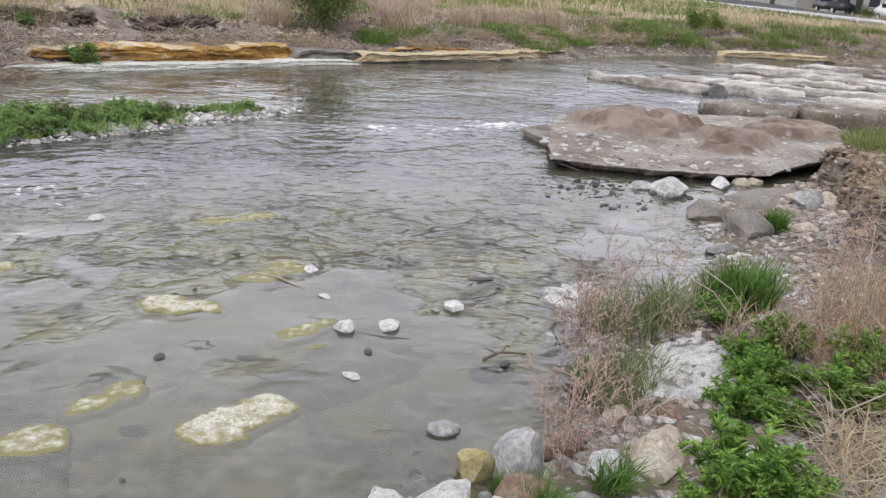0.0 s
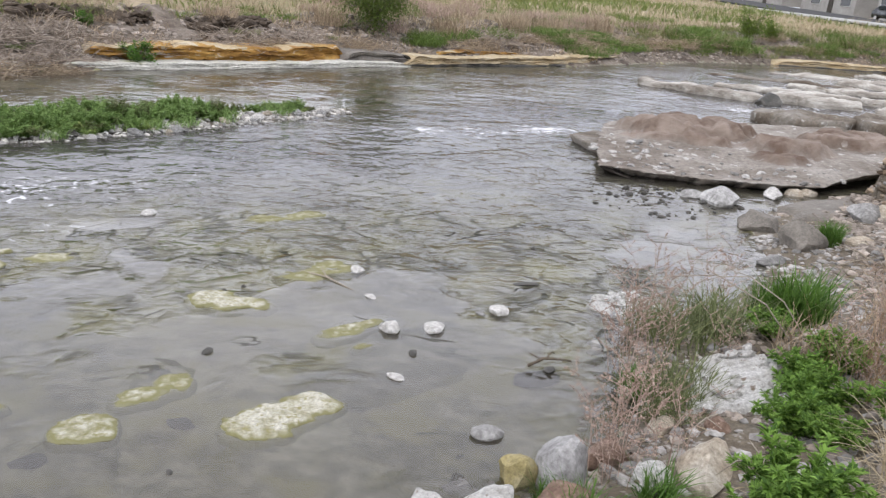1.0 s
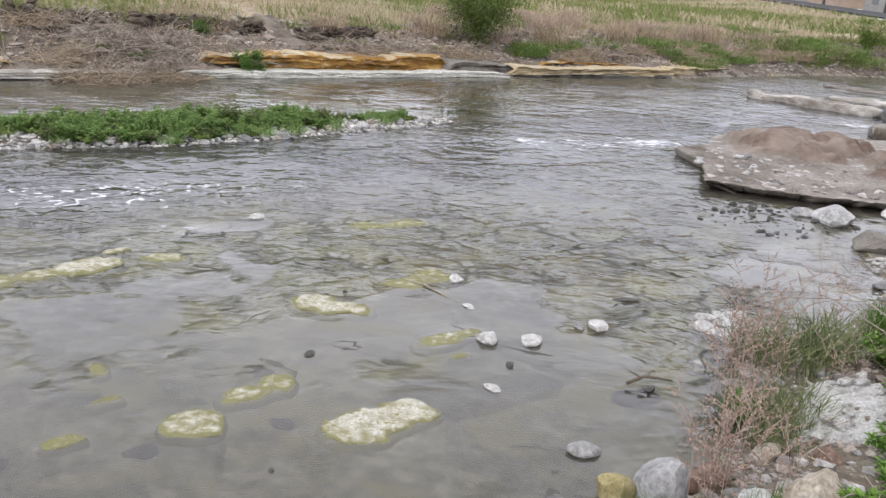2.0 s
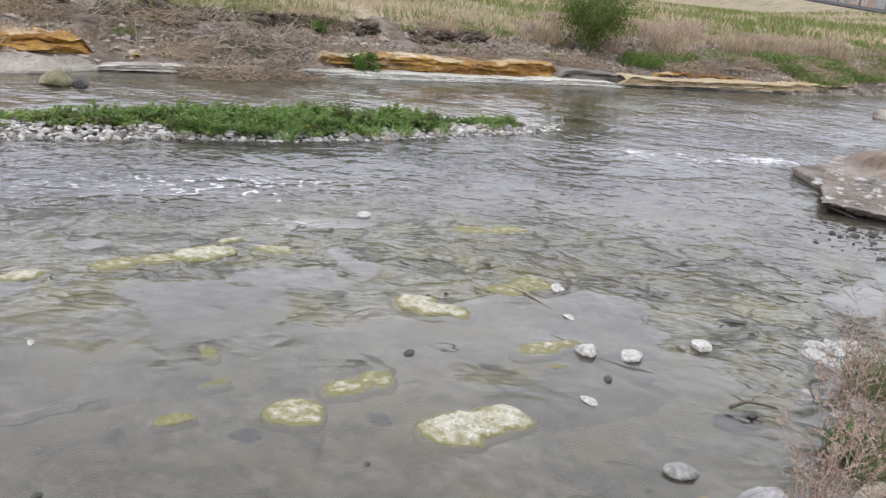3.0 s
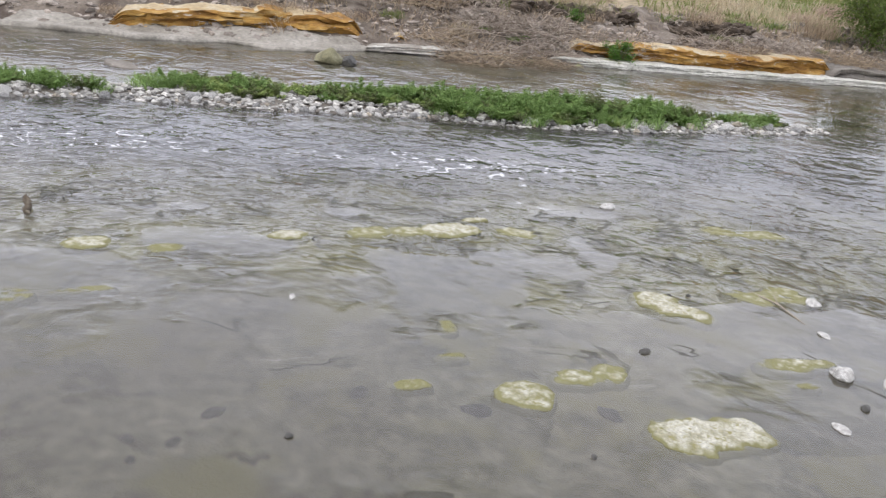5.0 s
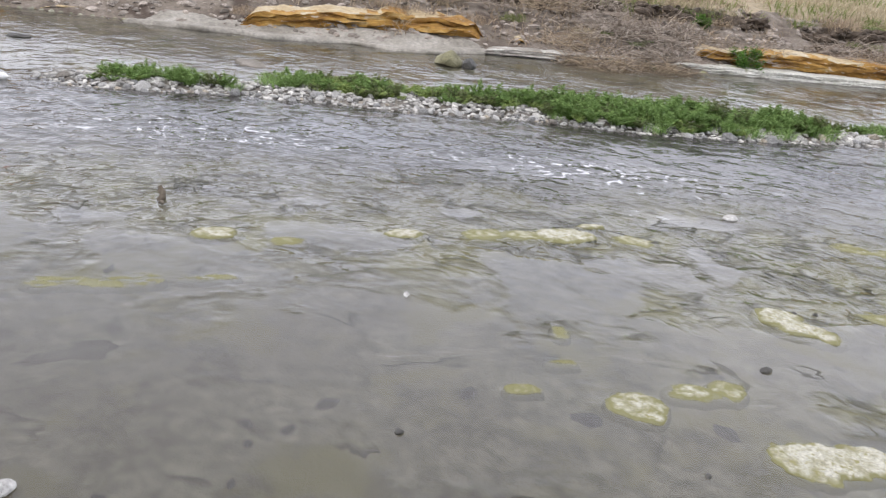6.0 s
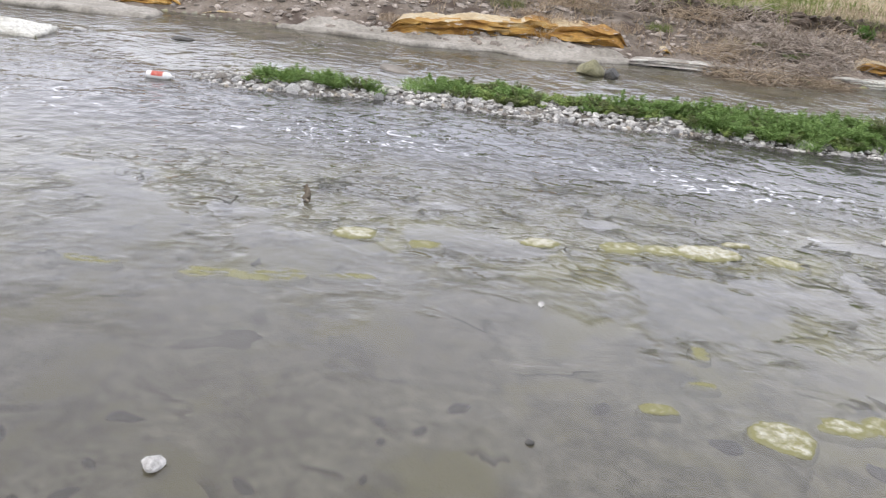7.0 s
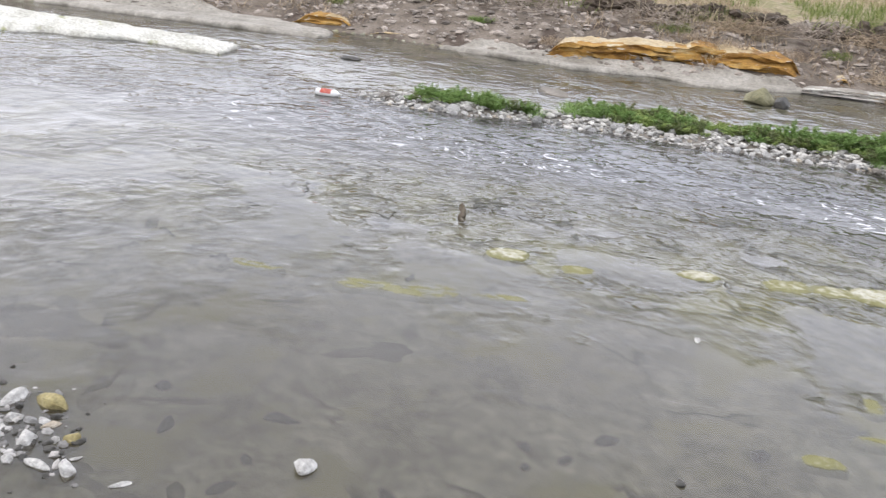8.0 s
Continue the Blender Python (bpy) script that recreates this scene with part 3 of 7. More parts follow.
def land(X, Y):
    """Height of the ground, distance from the water's edge (negative in the river), and 1 on the far bank."""
    wob = (fbm(X * 0.8, Y * 0.8, 4, 11) - 0.5) * 0.3
    d, e = shore_distance(X, Y, RIVER)
    far = (e < N_FAR).astype(float)
    d = d + wob * smooth(0.0, 2.0, np.hypot(X, Y) - 1.0)
    n1, n2, n3 = fbm(X * 0.5, Y * 0.5, 4, 2) - 0.5, fbm(X * 2.2, Y * 2.2, 4, 4) - 0.5, fbm(X * 7, Y * 7, 3, 6) - 0.5
    steps = fbm(X * 0.9 + Y * 0.5, Y * 1.3 - X * 0.8, 5, 31)
    steps = (np.floor(steps * 11) + smooth(0.0, 0.16, steps * 11 % 1.0)) / 11
    bed = -0.03 - 0.012 * smooth(0, 1.6, -d) - 0.22 * smooth(5, 10, -d) + (0.035 + 0.165 * smooth(5, 9, -d)) * (steps - 0.5) + 0.012 * n3
    bed = np.minimum(bed, -0.016 - 0.008 * n2)
    near = np.interp(d, [0, 0.4, 1.0, 2.2, 4, 12, 60], [0.0, 0.1, 0.22, 0.5, 0.62, 0.75, 0.9]) + 0.10 * n2 * smooth(0.1, 0.8, d) + 0.03 * n3
    near = near * (1 - 0.5 * smooth(5.0, 7.0, Y) * (1 - smooth(0.0, 0.5, bluff_side(X, Y)))) + 0.48 * smooth(-0.05, 0.07, bluff_side(X, Y) + 0.35 * n2 + 0.3 * n3) * smooth(5.0, 7.0, Y)
    bank = np.interp(d, [0, 0.25, 0.8, 1.8, 3.2, 5, 14, 40, 200, 2000], [0.0, 0.1, 0.32, 0.66, 1.0, 1.18, 1.42, 1.7, 1.9, 2.0])
    bank = bank + (0.22 * n1 + 0.3 * n2) * smooth(0.4, 2.0, d) * (1 - 0.6 * smooth(6, 20, d)) + 0.05 * n3
    side = (X - 27.3) * (-0.093) + (Y - 53.5) * (-0.996)
    crest = np.clip(1.16 - side * 0.03, 0.9, 7.5)
    bank = bank + (crest - bank) * smooth(16, 3, np.abs(X - 27.3 - side * 0.093 + 0)) * smooth(40, 60, Y + X * 0.2) * smooth(4, 12, d)
    rise = np.where(far > 0.5, bank, near)
    Z = np.where(d < 0, bed, rise)
    return Z, d, far


def zone(a, b, core0, core1, step, grow=1.16):
    """Grid lines: even steps over the core, widening outwards to the horizon."""
    out = list(np.arange(core0, core1 + step / 2, step))
    s, p = step, core0
    while p > a:
        s *= grow
        p -= s
        out.insert(0, p)
    s, p = step, out[-1]
    while p < b:
        s *= grow
        p += s
        out.append(p)
    return np.array(out)


def lines(a, b, cuts, steps):
    """Grid lines with a step of their own in each stretch of the core."""
    core = np.concatenate([np.arange(p, q - s / 2, s) for p, q, s in zip(cuts, cuts[1:], steps)])
    left, right = zone(a, core[0], core[0], core[0], steps[0])[:-1], zone(core[-1], b, core[-1], core[-1], steps[-1])[1:]
    return np.concatenate([left, core, right])


GX, GY, GF = grid_mesh(lines(-1800, 1800, [-26, -6.4, 6.6, 22], [0.17, 0.055, 0.17]), lines(-1800, 2200, [-3, 2.0, 12.6, 42], [0.17, 0.055, 0.17]))
GZ, GD, GFAR = land(GX, GY)
ground = raw("ground", np.stack([GX.ravel(), GY.ravel(), GZ.ravel()], 1), GF, M_BED, smooth=True)
tagged(ground, "stony river bed rising to scree banks and dry meadow", "ground", kind="structure")
for mat in (M_SOIL, M_SCREE, M_MEADOW):
    ground.data.materials.append(mat)
fd = GD.ravel()[GF].mean(1) + (fbm(GX, GY, 4, 41).ravel()[GF[:, 0]] - 0.5) * 1.6
ff, fdd = GFAR.ravel()[GF].mean(1), GD.ravel()[GF].mean(1)
slot = np.where(fdd < 0.02, 0, np.where(ff < 0.5, np.where(fd > 5.5, 3, 1), np.where(fd < 3.6, 2, 3)))
ground.data.polygons.foreach_set("material_index", slot.astype(np.int32))

# ---- the river's surface ----
WX, WY, WF = grid_mesh(lines(-70, 80, [-21, -6.4, 3.0, 9], [0.11, 0.03, 0.11]), lines(-60, 60, [-1.5, 2.0, 8.6, 30], [0.11, 0.03, 0.11]))
wd, _ = shore_distance(WX, WY, RIVER)


def bump_field(X, Y, spots):
    total = np.zeros(X.shape)
    for x, y, rx, ry, turn, s in spots:
        c, q = math.cos(radians(turn)), math.sin(radians(turn))
        u, v = ((X - x) * c + (Y - y) * q) / rx, (-(X - x) * q + (Y - y) * c) / ry
        total = np.maximum(total, s * np.exp(-(u * u + v * v)))
    return total


# fast water runs past the gravel spit and round the sandstone; the pool at the near shore lies still
FAST = bump_field(WX, WY, [(-7, 6, 5.5, 1.6, 35, 1.0), (-2.5, 10.5, 4.5, 2.0, 45, 1.0), (1.5, 15, 6, 3, 50, 0.9), (-12, 3.5, 4, 1.5, 25, 0.45), (8, 24, 8, 5, 40, 0.8), (-1, 7.5, 2.5, 1.3, 20, 0.45), (-8, 11, 6, 1.5, 42, 0.4), (-4, 15, 5, 2.0, 45, 0.3), (-15, 2, 6, 3, 25, 0.3), (1.1, 9.0, 1.5, 1.3, 0, 0.35)])
CALM = bump_field(WX, WY, [(-2.5, 16.6, 0.75, 2.6, -4, 1.6), (-4.6, 15.6, 2.2, 1.6, 45, 0.8), (-3.25, 6.75, 0.75, 0.28, 25, 1.0), (-0.9, 5.35, 1.0, 0.45, 20, 0.9), (-1.6, 4.75, 1.2, 0.5, 25, 0.9)])
CALM = np.minimum(CALM, 1.0)
FAST = FAST * (1 - 0.97 * CALM)
STILL = bump_field(WX, WY, [(-3.4, 0.9, 2.6, 1.6, 20, 1.0), (-9, 0.5, 4.0, 2.0, 30, 0.35), (-2.2, 3.2, 2.2, 1.6, 20, 1.0), (-0.3, 4.2, 1.1, 1.0, 0, 0.9), (1.9, 7.6, 0.7, 1.3, 0, 0.75), (-5.5, 14.0, 5.0, 1.6, 45, 0.2)])
RIFFLE = np.clip(0.18 + FAST * 0.8 - 0.18 * np.maximum(STILL, CALM), 0.0, 1.0)
SHALLOW = bump_field(WX, WY, [(-1.2, 6.6, 3.6, 1.6, 20, 1.0), (0.4, 6.2, 1.6, 2.0, 0, 1.0), (-4.0, 4.9, 2.6, 1.2, 40, 0.9), (-6.0, 3.2, 2.5, 1.3, 35, 0.8), (-0.6, 4.6, 1.2, 0.8, 0, 0.4), (2.0, 7.6, 0.8, 1.4, 0, 0.5), (-1.6, 4.9, 3.2, 1.1, 30, 0.7), (-5.0, 5.6, 3.0, 0.9, 35, 0.6), (-0.5, 3.9, 1.6, 0.7, 25, 0.45), (0.1, 5.0, 1.0, 0.8, 0, 0.7), (-3.6, 3.2, 1.6, 0.8, 30, 0.45)])
FOAM = bump_field(WX, WY, [(-4.6, 7.4, 2.4, 0.8, 38, 1.1), (-7.8, 4.8, 2.0, 0.8, 40, 1.0), (-0.2, 13.2, 2.2, 0.9, 30, 1.2), (1.05, 13.9, 0.7, 0.4, 30, 2.0), (-10.2, 2.6, 1.6, 0.8, 30, 0.9), (-14, 7.0, 2.0, 0.3, 45, 0.45), (-3.4, 6.6, 0.8, 0.5, 60, 0.7), (7.5, 20.5, 3, 1.5, 30, 1.0), (12, 27, 5, 2, 30, 0.9), (6.1, 19.0, 1.8, 0.5, -15, 1.5), (9.5, 19.4, 2.0, 0.5, -5, 1.2), (10.5, 23.2, 3.0, 0.5, 10, 1.3), (12, 20.6, 3, 0.4, -8, 1.4), (13, 25.8, 3, 0.4, -12, 1.4), (8.5, 18.2, 1.2, 0.4, -5, 1.4), (14, 28.6, 3, 0.4, -10, 1.3)])
# humps of bedrock that break the shallows: height of the top, how green, and the lobes (x, y, half length, half depth, heading) that make its outline
HUMPS = []


def bedrock(top, green, *lobes):
    HUMPS.append((top, green, lobes))


bedrock(.020, .1, (-1.01, 3.76, .19, .15, 44), (-0.92, 3.86, .2, .14, 46), (-0.82, 3.98, .2, .12, 46))
bedrock(.013, .45, (-1.71, 3.92, .15, .09, 46), (-1.58, 4.12, .11, .12, 20))
bedrock(.016, .32, (-1.86, 3.54, .12, .11, 36), (-1.78, 3.58, .1, .14, 30))
bedrock(.008, .6, (-2.33, 3.21, .08, .05, 47), (-2.28, 3.27, .05, .03, 20))
bedrock(.004, .8, (-2.35, 3.64, .1, .05, 45))
bedrock(.004, .8, (-2.59, 3.97, .06, .11, 42))
bedrock(.018, .2, (-1.77, 5.38, .16, .17, 25), (-1.56, 5.33, .2, .13, 20))
bedrock(.008, .6, (-1.29, 5.98, .18, .12, 10), (-1.1, 6.25, .17, .15, 52))
bedrock(.010, .5, (-0.82, 5.0, .18, .1, 46), (-0.68, 5.16, .16, .07, 50))
bedrock(.006, .6, (-0.64, 4.82, .08, .035, 40))
bedrock(.008, .55, (-1.9, 7.42, .24, .14, 42), (-1.62, 7.66, .26, .13, 48))
bedrock(.010, .4, (-3.17, 5.88, .19, .13, 41))
bedrock(.018, .12, (-3.62, 5.44, .19, .17, 50), (-3.5, 5.6, .14, .12, 60), (-3.58, 5.89, .12, .05, 55))
bedrock(.010, .5, (-3.98, 4.95, .17, .14, 50), (-3.78, 5.2, .16, .11, 60))
bedrock(.015, .25, (-4.36, 4.38, .17, .1, 49))
bedrock(.008, .6, (-4.71, 3.58, .13, .09, 51))
bedrock(.014, .35, (-5.13, 3.26, .18, .13, 61))
bedrock(.001, .9, (-4.92, 2.0, .2, .08, 55), (-4.72, 2.3, .22, .1, 65))
bedrock(.001, .9, (-4.46, 2.75, .2, .05, 58))
bedrock(.001, .9, (-5.44, 1.43, .18, .06, 44))


def lobe_radius(X, Y, lobes):
    """Distance from the nearest lobe's centre, 1 on its outline; the lobes are slightly squared."""
    total = np.zeros(X.shape)
    for x, y, rx, ry, turn in lobes:
        c, q = math.cos(radians(turn)), math.sin(radians(turn))
        u, v = np.abs(((X - x) * c + (Y - y) * q) / rx), np.abs((-(X - x) * q + (Y - y) * c) / ry)
        total += np.exp(-5 * np.minimum((u ** 2.6 + v ** 2.6) ** (1 / 2.6), 20))
    return -np.log(total + 1e-40) / 5


MURK = np.clip(0.42 - 0.34 * bump_field(WX, WY, [(x, y, rx * 1.15, ry * 1.15, turn, 1.0) for _top, _green, lobes in HUMPS for x, y, rx, ry, turn in lobes]) + 0.3 * smooth(5.0, 8.0, -wd) + 0.25 * FAST - 0.3 * SHALLOW - 0.22 * bump_field(WX, WY, [(-5.5, 14.5, 6.0, 2.2, 45, 1.0)]) + 0.1 * bump_field(WX, WY, [(-3.6, 2.0, 2.2, 1.3, 30, 1.0)]) + 0.25 * (fbm(WX * 0.5, WY * 0.5, 3, 9) - 0.5), 0.06, 0.8)
# wavelets with sharper crests, and low sills where the flow slips over ledges of the bed
wav = 1 - np.abs(2 * fbm(WX * 1.6, WY * 1.6, 3, 21) - 1) * 2
wav2 = 1 - np.abs(2 * fbm(WX * 3, WY * 3, 2, 25) - 1) * 2
sill = fbm(WX * 0.7 - 0.3 * WY, WY * 1.0, 5, 29) * 13
sill = (np.floor(sill) + smooth(0.0, 0.2, sill % 1.0)) / 13 - 0.5
WZ = (0.012 * RIFFLE ** 1.4 * wav + 0.004 * np.clip(RIFFLE - 0.1, 0, 1) * wav2 + 0.005 * np.clip(SHALLOW, 0, 1) * sill) * smooth(0.0, 0.7, -wd)
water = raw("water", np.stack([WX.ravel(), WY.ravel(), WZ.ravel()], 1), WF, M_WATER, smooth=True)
tagged(water, "shallow murky grey-green river water with small riffles", "river", kind="structure")
at = water.data.attributes.new("riffle", "FLOAT_COLOR", "POINT")
at.data.foreach_set("color", np.stack([RIFFLE.ravel(), MURK.ravel(), FOAM.ravel(), np.clip(SHALLOW, 0, 1).ravel()], 1).ravel().astype(np.float32))


def ground_z(x, y):
    z, _, _ = land(np.array([[float(x)]]), np.array([[float(y)]]))
    return float(z[0, 0])

# ---- large rocks ----


def oval(cx, cy, rx, ry, turn=0.0, n=14, uneven=0.12, seed=0):
    rnd = random.Random(seed)
    c, s = math.cos(radians(turn)), math.sin(radians(turn))
    ring = []
    for k in range(n):
        a, r = 6.2832 * k / n, 1 + rnd.uniform(-uneven, uneven)
        u, v = rx * r * math.cos(a), ry * r * math.sin(a)
        ring.append((cx + u * c - v * s, cy + u * s + v * c))
    return ring


def slab_top(X, Y):
    """The slab dips towards the water; worn brown humps rise from its back with steep, gullied fronts."""
    warp = 0.7 * (fbm(X * 1.6, Y * 1.6, 4, 83) - 0.5) + 0.3 * (fbm(X * 5, Y * 5, 3, 84) - 0.5)
    rise = 0.11 + 0.105 * np.clip(Y - 10.6, 0, 1.5) + 0.03 * (fbm(X * 0.9, Y * 0.9, 3, 5) - 0.5)
    brown = np.zeros(X.shape)
    for x, y, rx, ry, turn, h in ((3.05, 13.35, 1.15, 0.75, 14, 0.2), (2.7, 12.55, 0.75, 0.4, 10, 0.07), (3.3, 12.45, 0.35, 0.3, 0, 0.09), (4.45, 12.2, 0.72, 0.42, -8, 0.17), (4.1, 11.75, 0.5, 0.3, -10, 0.07), (5.7, 13.4, 0.9, 0.7, 0, 0.14)):
        c, q = math.cos(radians(turn)), math.sin(radians(turn))
        r = np.hypot(((X - x) * c + (Y - y) * q) / rx, (-(X - x) * q + (Y - y) * c) / ry) + warp
        k = 1 - smooth(0.7, 0.98, r)
        rise = rise + h * k
        brown = np.maximum(brown, 1 - smooth(0.6, 1.45, r))
    gully = smooth(0.16, 0.0, np.abs(fbm(X * 1.6 + 3, Y * 1.1, 4, 19) - 0.5) * 2)
    lumps = (fbm(X * 3.2, Y * 3.2, 4, 21) - 0.5) * 0.11 + (fbm(X * 9, Y * 9, 3, 22) - 0.5) * 0.03
    return rise - 0.06 * gully * brown + lumps * (0.3 + 0.7 * brown), brown


def slab_material():
    """Grey sandstone with whitish scars, passing into dusty brown on the humps."""
    m = material("sandstone_slab", [(0.36, (0.13, 0.106, 0.086)), (0.48, (0.2, 0.174, 0.148)), (0.6, (0.29, 0.266, 0.238))], 0.9, 0.9, 0.9, 16, coords="World", spot=(6, 0.62, 0.66, (0.4, 0.385, 0.36)), bump_dist=0.03)
    n, l = m.node_tree.nodes, m.node_tree.links
    b = n["Principled BSDF"]
    old = b.inputs["Base Color"].links[0].from_socket
    at, dust, mx = n.new("ShaderNodeAttribute"), n.new("ShaderNodeValToRGB"), n.new("ShaderNodeMixRGB")
    at.attribute_name = "brown"
    pos = n.new("ShaderNodeNewGeometry").outputs["Position"]
    dust.color_ramp.elements[0].position, dust.color_ramp.elements[0].color = 0.35, (0.1, 0.064, 0.045, 1)
    dust.color_ramp.elements[1].position, dust.color_ramp.elements[1].color = 0.65, (0.25, 0.2, 0.165, 1)
    l.new(wave_node(n, l, pos, 2.2, 5.0, 1.3, 10, 0.4, 0.6), dust.inputs[0])
    edge = calc_node(n, l, "ADD", at.outputs["Fac"], calc_node(n, l, "MULTIPLY_ADD", wave_node(n, l, pos, 3.0, 4.0), 0.9, -0.45))
    l.new(span_node(n, l, edge, 0.25, 1.05), mx.inputs[0])
    l.new(old, mx.inputs[1])
    l.new(dust.outputs[0], mx.inputs[2])
    l.new(mx.outputs[0], b.inputs["Base Color"])
    return m


slab = ledge("sandstone_slab", [(1.72, 12.6), (1.5, 11.2), (1.52, 10.68), (2.46, 10.5), (3.3, 10.36), (4.3, 10.55), (6.0, 11.9), (7.0, 13.6), (6.0, 15.2), (4.0, 15.0), (2.4, 14.4), (1.9, 13.5)],
             lambda X, Y: slab_top(X, Y)[0], slab_material(), -0.3, 0.03, 0.035, 0.05, 1, 0.1, 1.6, False, 0.006, 0.0, 1.1)
co = np.empty(len(slab.data.vertices) * 3)
slab.data.vertices.foreach_get("co", co)
co = co.reshape(-1, 3)
slab.data.attributes.new("brown", "FLOAT", "POINT").data.foreach_set("value", slab_top(co[:, 0], co[:, 1])[1].astype(np.float32))
tagged(slab, "broad grey-brown sandstone slab with worn brown humps", "rock")
rng_chip = np.random.default_rng(3)
chips = []
while len(chips) < 150:
    x_, y_ = (rng_chip.normal(2.15, 0.3), rng_chip.normal(11.7, 0.2)) if len(chips) < 50 else (rng_chip.uniform(1.6, 5.2), 10.6 + abs(rng_chip.normal(0, 0.5)))
    near_ = np.hypot(co[:, 0] - x_, co[:, 1] - y_) < 0.04
    if near_.any() and co[near_, 2].max() > 0.06:
        chips.append((x_, y_, co[near_, 2].max() + 0.002))
vc, fc = cobble_arrays(rng_chip, len(chips), np.array(chips), 0.012, 0.07)
tagged(raw("stone_chips", vc, fc, M_PEBBLE), "pale broken stone chips lying on the sandstone slab", "stone chips", kind="stuff")
mud = ledge("mud_bar", [(3.2, 9.6), (3.2, 8.8), (3.9, 8.55), (4.35, 9.2), (4.75, 10.2), (5.1, 11.0), (4.4, 10.6), (3.6, 10.1)], lambda X, Y: np.maximum(land(X, Y)[0], 0.0) * 0.3 + 0.07, M_MUD, -0.1, 0.35, 0.05, 0.05, 55, 0.2, 1.3, True, 0.004)
tagged(mud, "smooth dark grey mud bar beside the slab", "mud")
nose = ledge("flat_rock", [(1.32, 13.05), (1.5, 12.3), (1.8, 11.8), (2.1, 12.4), (2.05, 13.4), (1.75, 13.8)], lambda X, Y: 0.1 + 0.06 * np.clip(X - 1.4, 0, 1), M_SLAB, -0.3, 0.03, 0.04, 0.05, 5, 0.08, 1.3, False, 0.0, 0.0, 0.3)
tagged(nose, "low grey sandstone slab lapped by white water", "rock")

SHELF = [(5.5, 22.1, 1.9, 0.62, -42, 0.17, "p"), (8.0, 21.3, 1.35, 0.7, -28, 0.2, "p"), (6.35, 17.2, 1.05, 0.85, -8, 0.22, "d"), (8.1, 16.7, 1.0, 1.0, 0, 0.32, "d"), (6.6, 15.4, 0.9, 0.7, 10, 0.16, "d"), (9.6, 19.0, 1.2, 0.6, -8, 0.26, "p"), (10.3, 16.9, 1.1, 0.9, 10, 0.34, "p")]
SHELF += [(12.6, 17.6, 1.4, 0.8, 12, 0.26, "p"), (12.2, 19.6, 1.4, 0.6, -10, 0.2, "p"), (14.6, 19.8, 1.2, 0.6, -5, 0.2, "d"), (8.2, 23.6, 2.0, 0.5, -25, 0.14, "p"), (10.8, 22.0, 1.4, 0.6, -20, 0.18, "p"), (13.2, 21.8, 1.3, 0.6, -12, 0.2, "p"), (15.8, 21.8, 1.2, 0.5, -5, 0.18, "d")]
SHELF += [(10.6, 25.2, 2.2, 0.5, -20, 0.12, "p"), (13.6, 24.4, 1.8, 0.5, -15, 0.15, "p"), (16.6, 24.0, 1.7, 0.6, -10, 0.16, "p"), (9.4, 27.6, 2.4, 0.4, -18, 0.08, "d"), (13.0, 27.2, 2.2, 0.5, -15, 0.11, "p"), (16.6, 26.8, 1.9, 0.6, -10, 0.13, "p"), (19.6, 26.0, 1.8, 0.7, -5, 0.16, "p"),
         (12.4, 30.2, 2.6, 0.4, -15, 0.08, "p"), (16.6, 29.8, 2.3, 0.5, -10, 0.1, "d"), (20.2, 29.4, 2.0, 0.6, -5, 0.12, "p"), (16.0, 32.4, 2.6, 0.4, -10, 0.08, "p"), (20.6, 32.2, 2.4, 0.5, -5, 0.1, "p")]
for k, (x, y, rx, ry, turn, h, c) in enumerate(SHELF):
    ob = ledge("shelf_rock", oval(x, y, rx, ry, turn, 9, 0.16, k), lambda X, Y, h=h: h + 0 * X, M_SHELF if c == "p" else M_SLAB, -0.25, 0.16, 0.06, 0.2, 20 + k, 0.24, 1.3, False, 0.006, 0.0, 0.2)
    tagged(ob, "grey sandstone bed standing in the rapids" if c == "p" else "dark brown-grey sandstone bed standing in the rapids", "rock", "rock shelf in the rapids")

# pale flat ledges upstream
for ring, h, seed, mat, words in (
        ([(-20.5, -1.0), (-17.0, 0.2), (-16.3, 1.6), (-15.4, 2.5), (-14.2, 3.5), (-15.1, 4.05), (-17.0, 3.2), (-18.2, 1.9), (-21, 0.6)], 0.075, 60, M_LIME, "flat pale limestone ledge with water-worn grooves"),
        ([(-22.5, 0.6), (-20.4, 2.2), (-18.9, 3.9), (-17.4, 5.1), (-16.6, 6.2), (-17.6, 6.9), (-19.6, 6.3), (-21.2, 4.8), (-22.2, 2.8)], 0.08, 61, M_GREYSHELF, "long low grey limestone shelf below the scree"),
        ([(-15.6, 8.2), (-14.6, 8.8), (-13.2, 10.3), (-11.9, 11.2), (-10.9, 12.7), (-10.6, 13.7), (-11.6, 13.6), (-12.6, 12.4), (-14.4, 10.6), (-15.8, 9.3)], 0.07, 62, M_GREYSHELF, "low grey ledge along the foot of the ochre bank")):
    tagged(ledge("flat_ledge", ring, lambda X, Y, h=h: np.maximum(h + 0.02 * np.sin(3.0 * X - 4.0 * Y), land(X, Y)[0] + 0.03), mat, -0.12, 0.22, 0.06, 0.045, seed, 0.4, 0.9, False, 0.008, 0.03, 0.15), words, "rock")


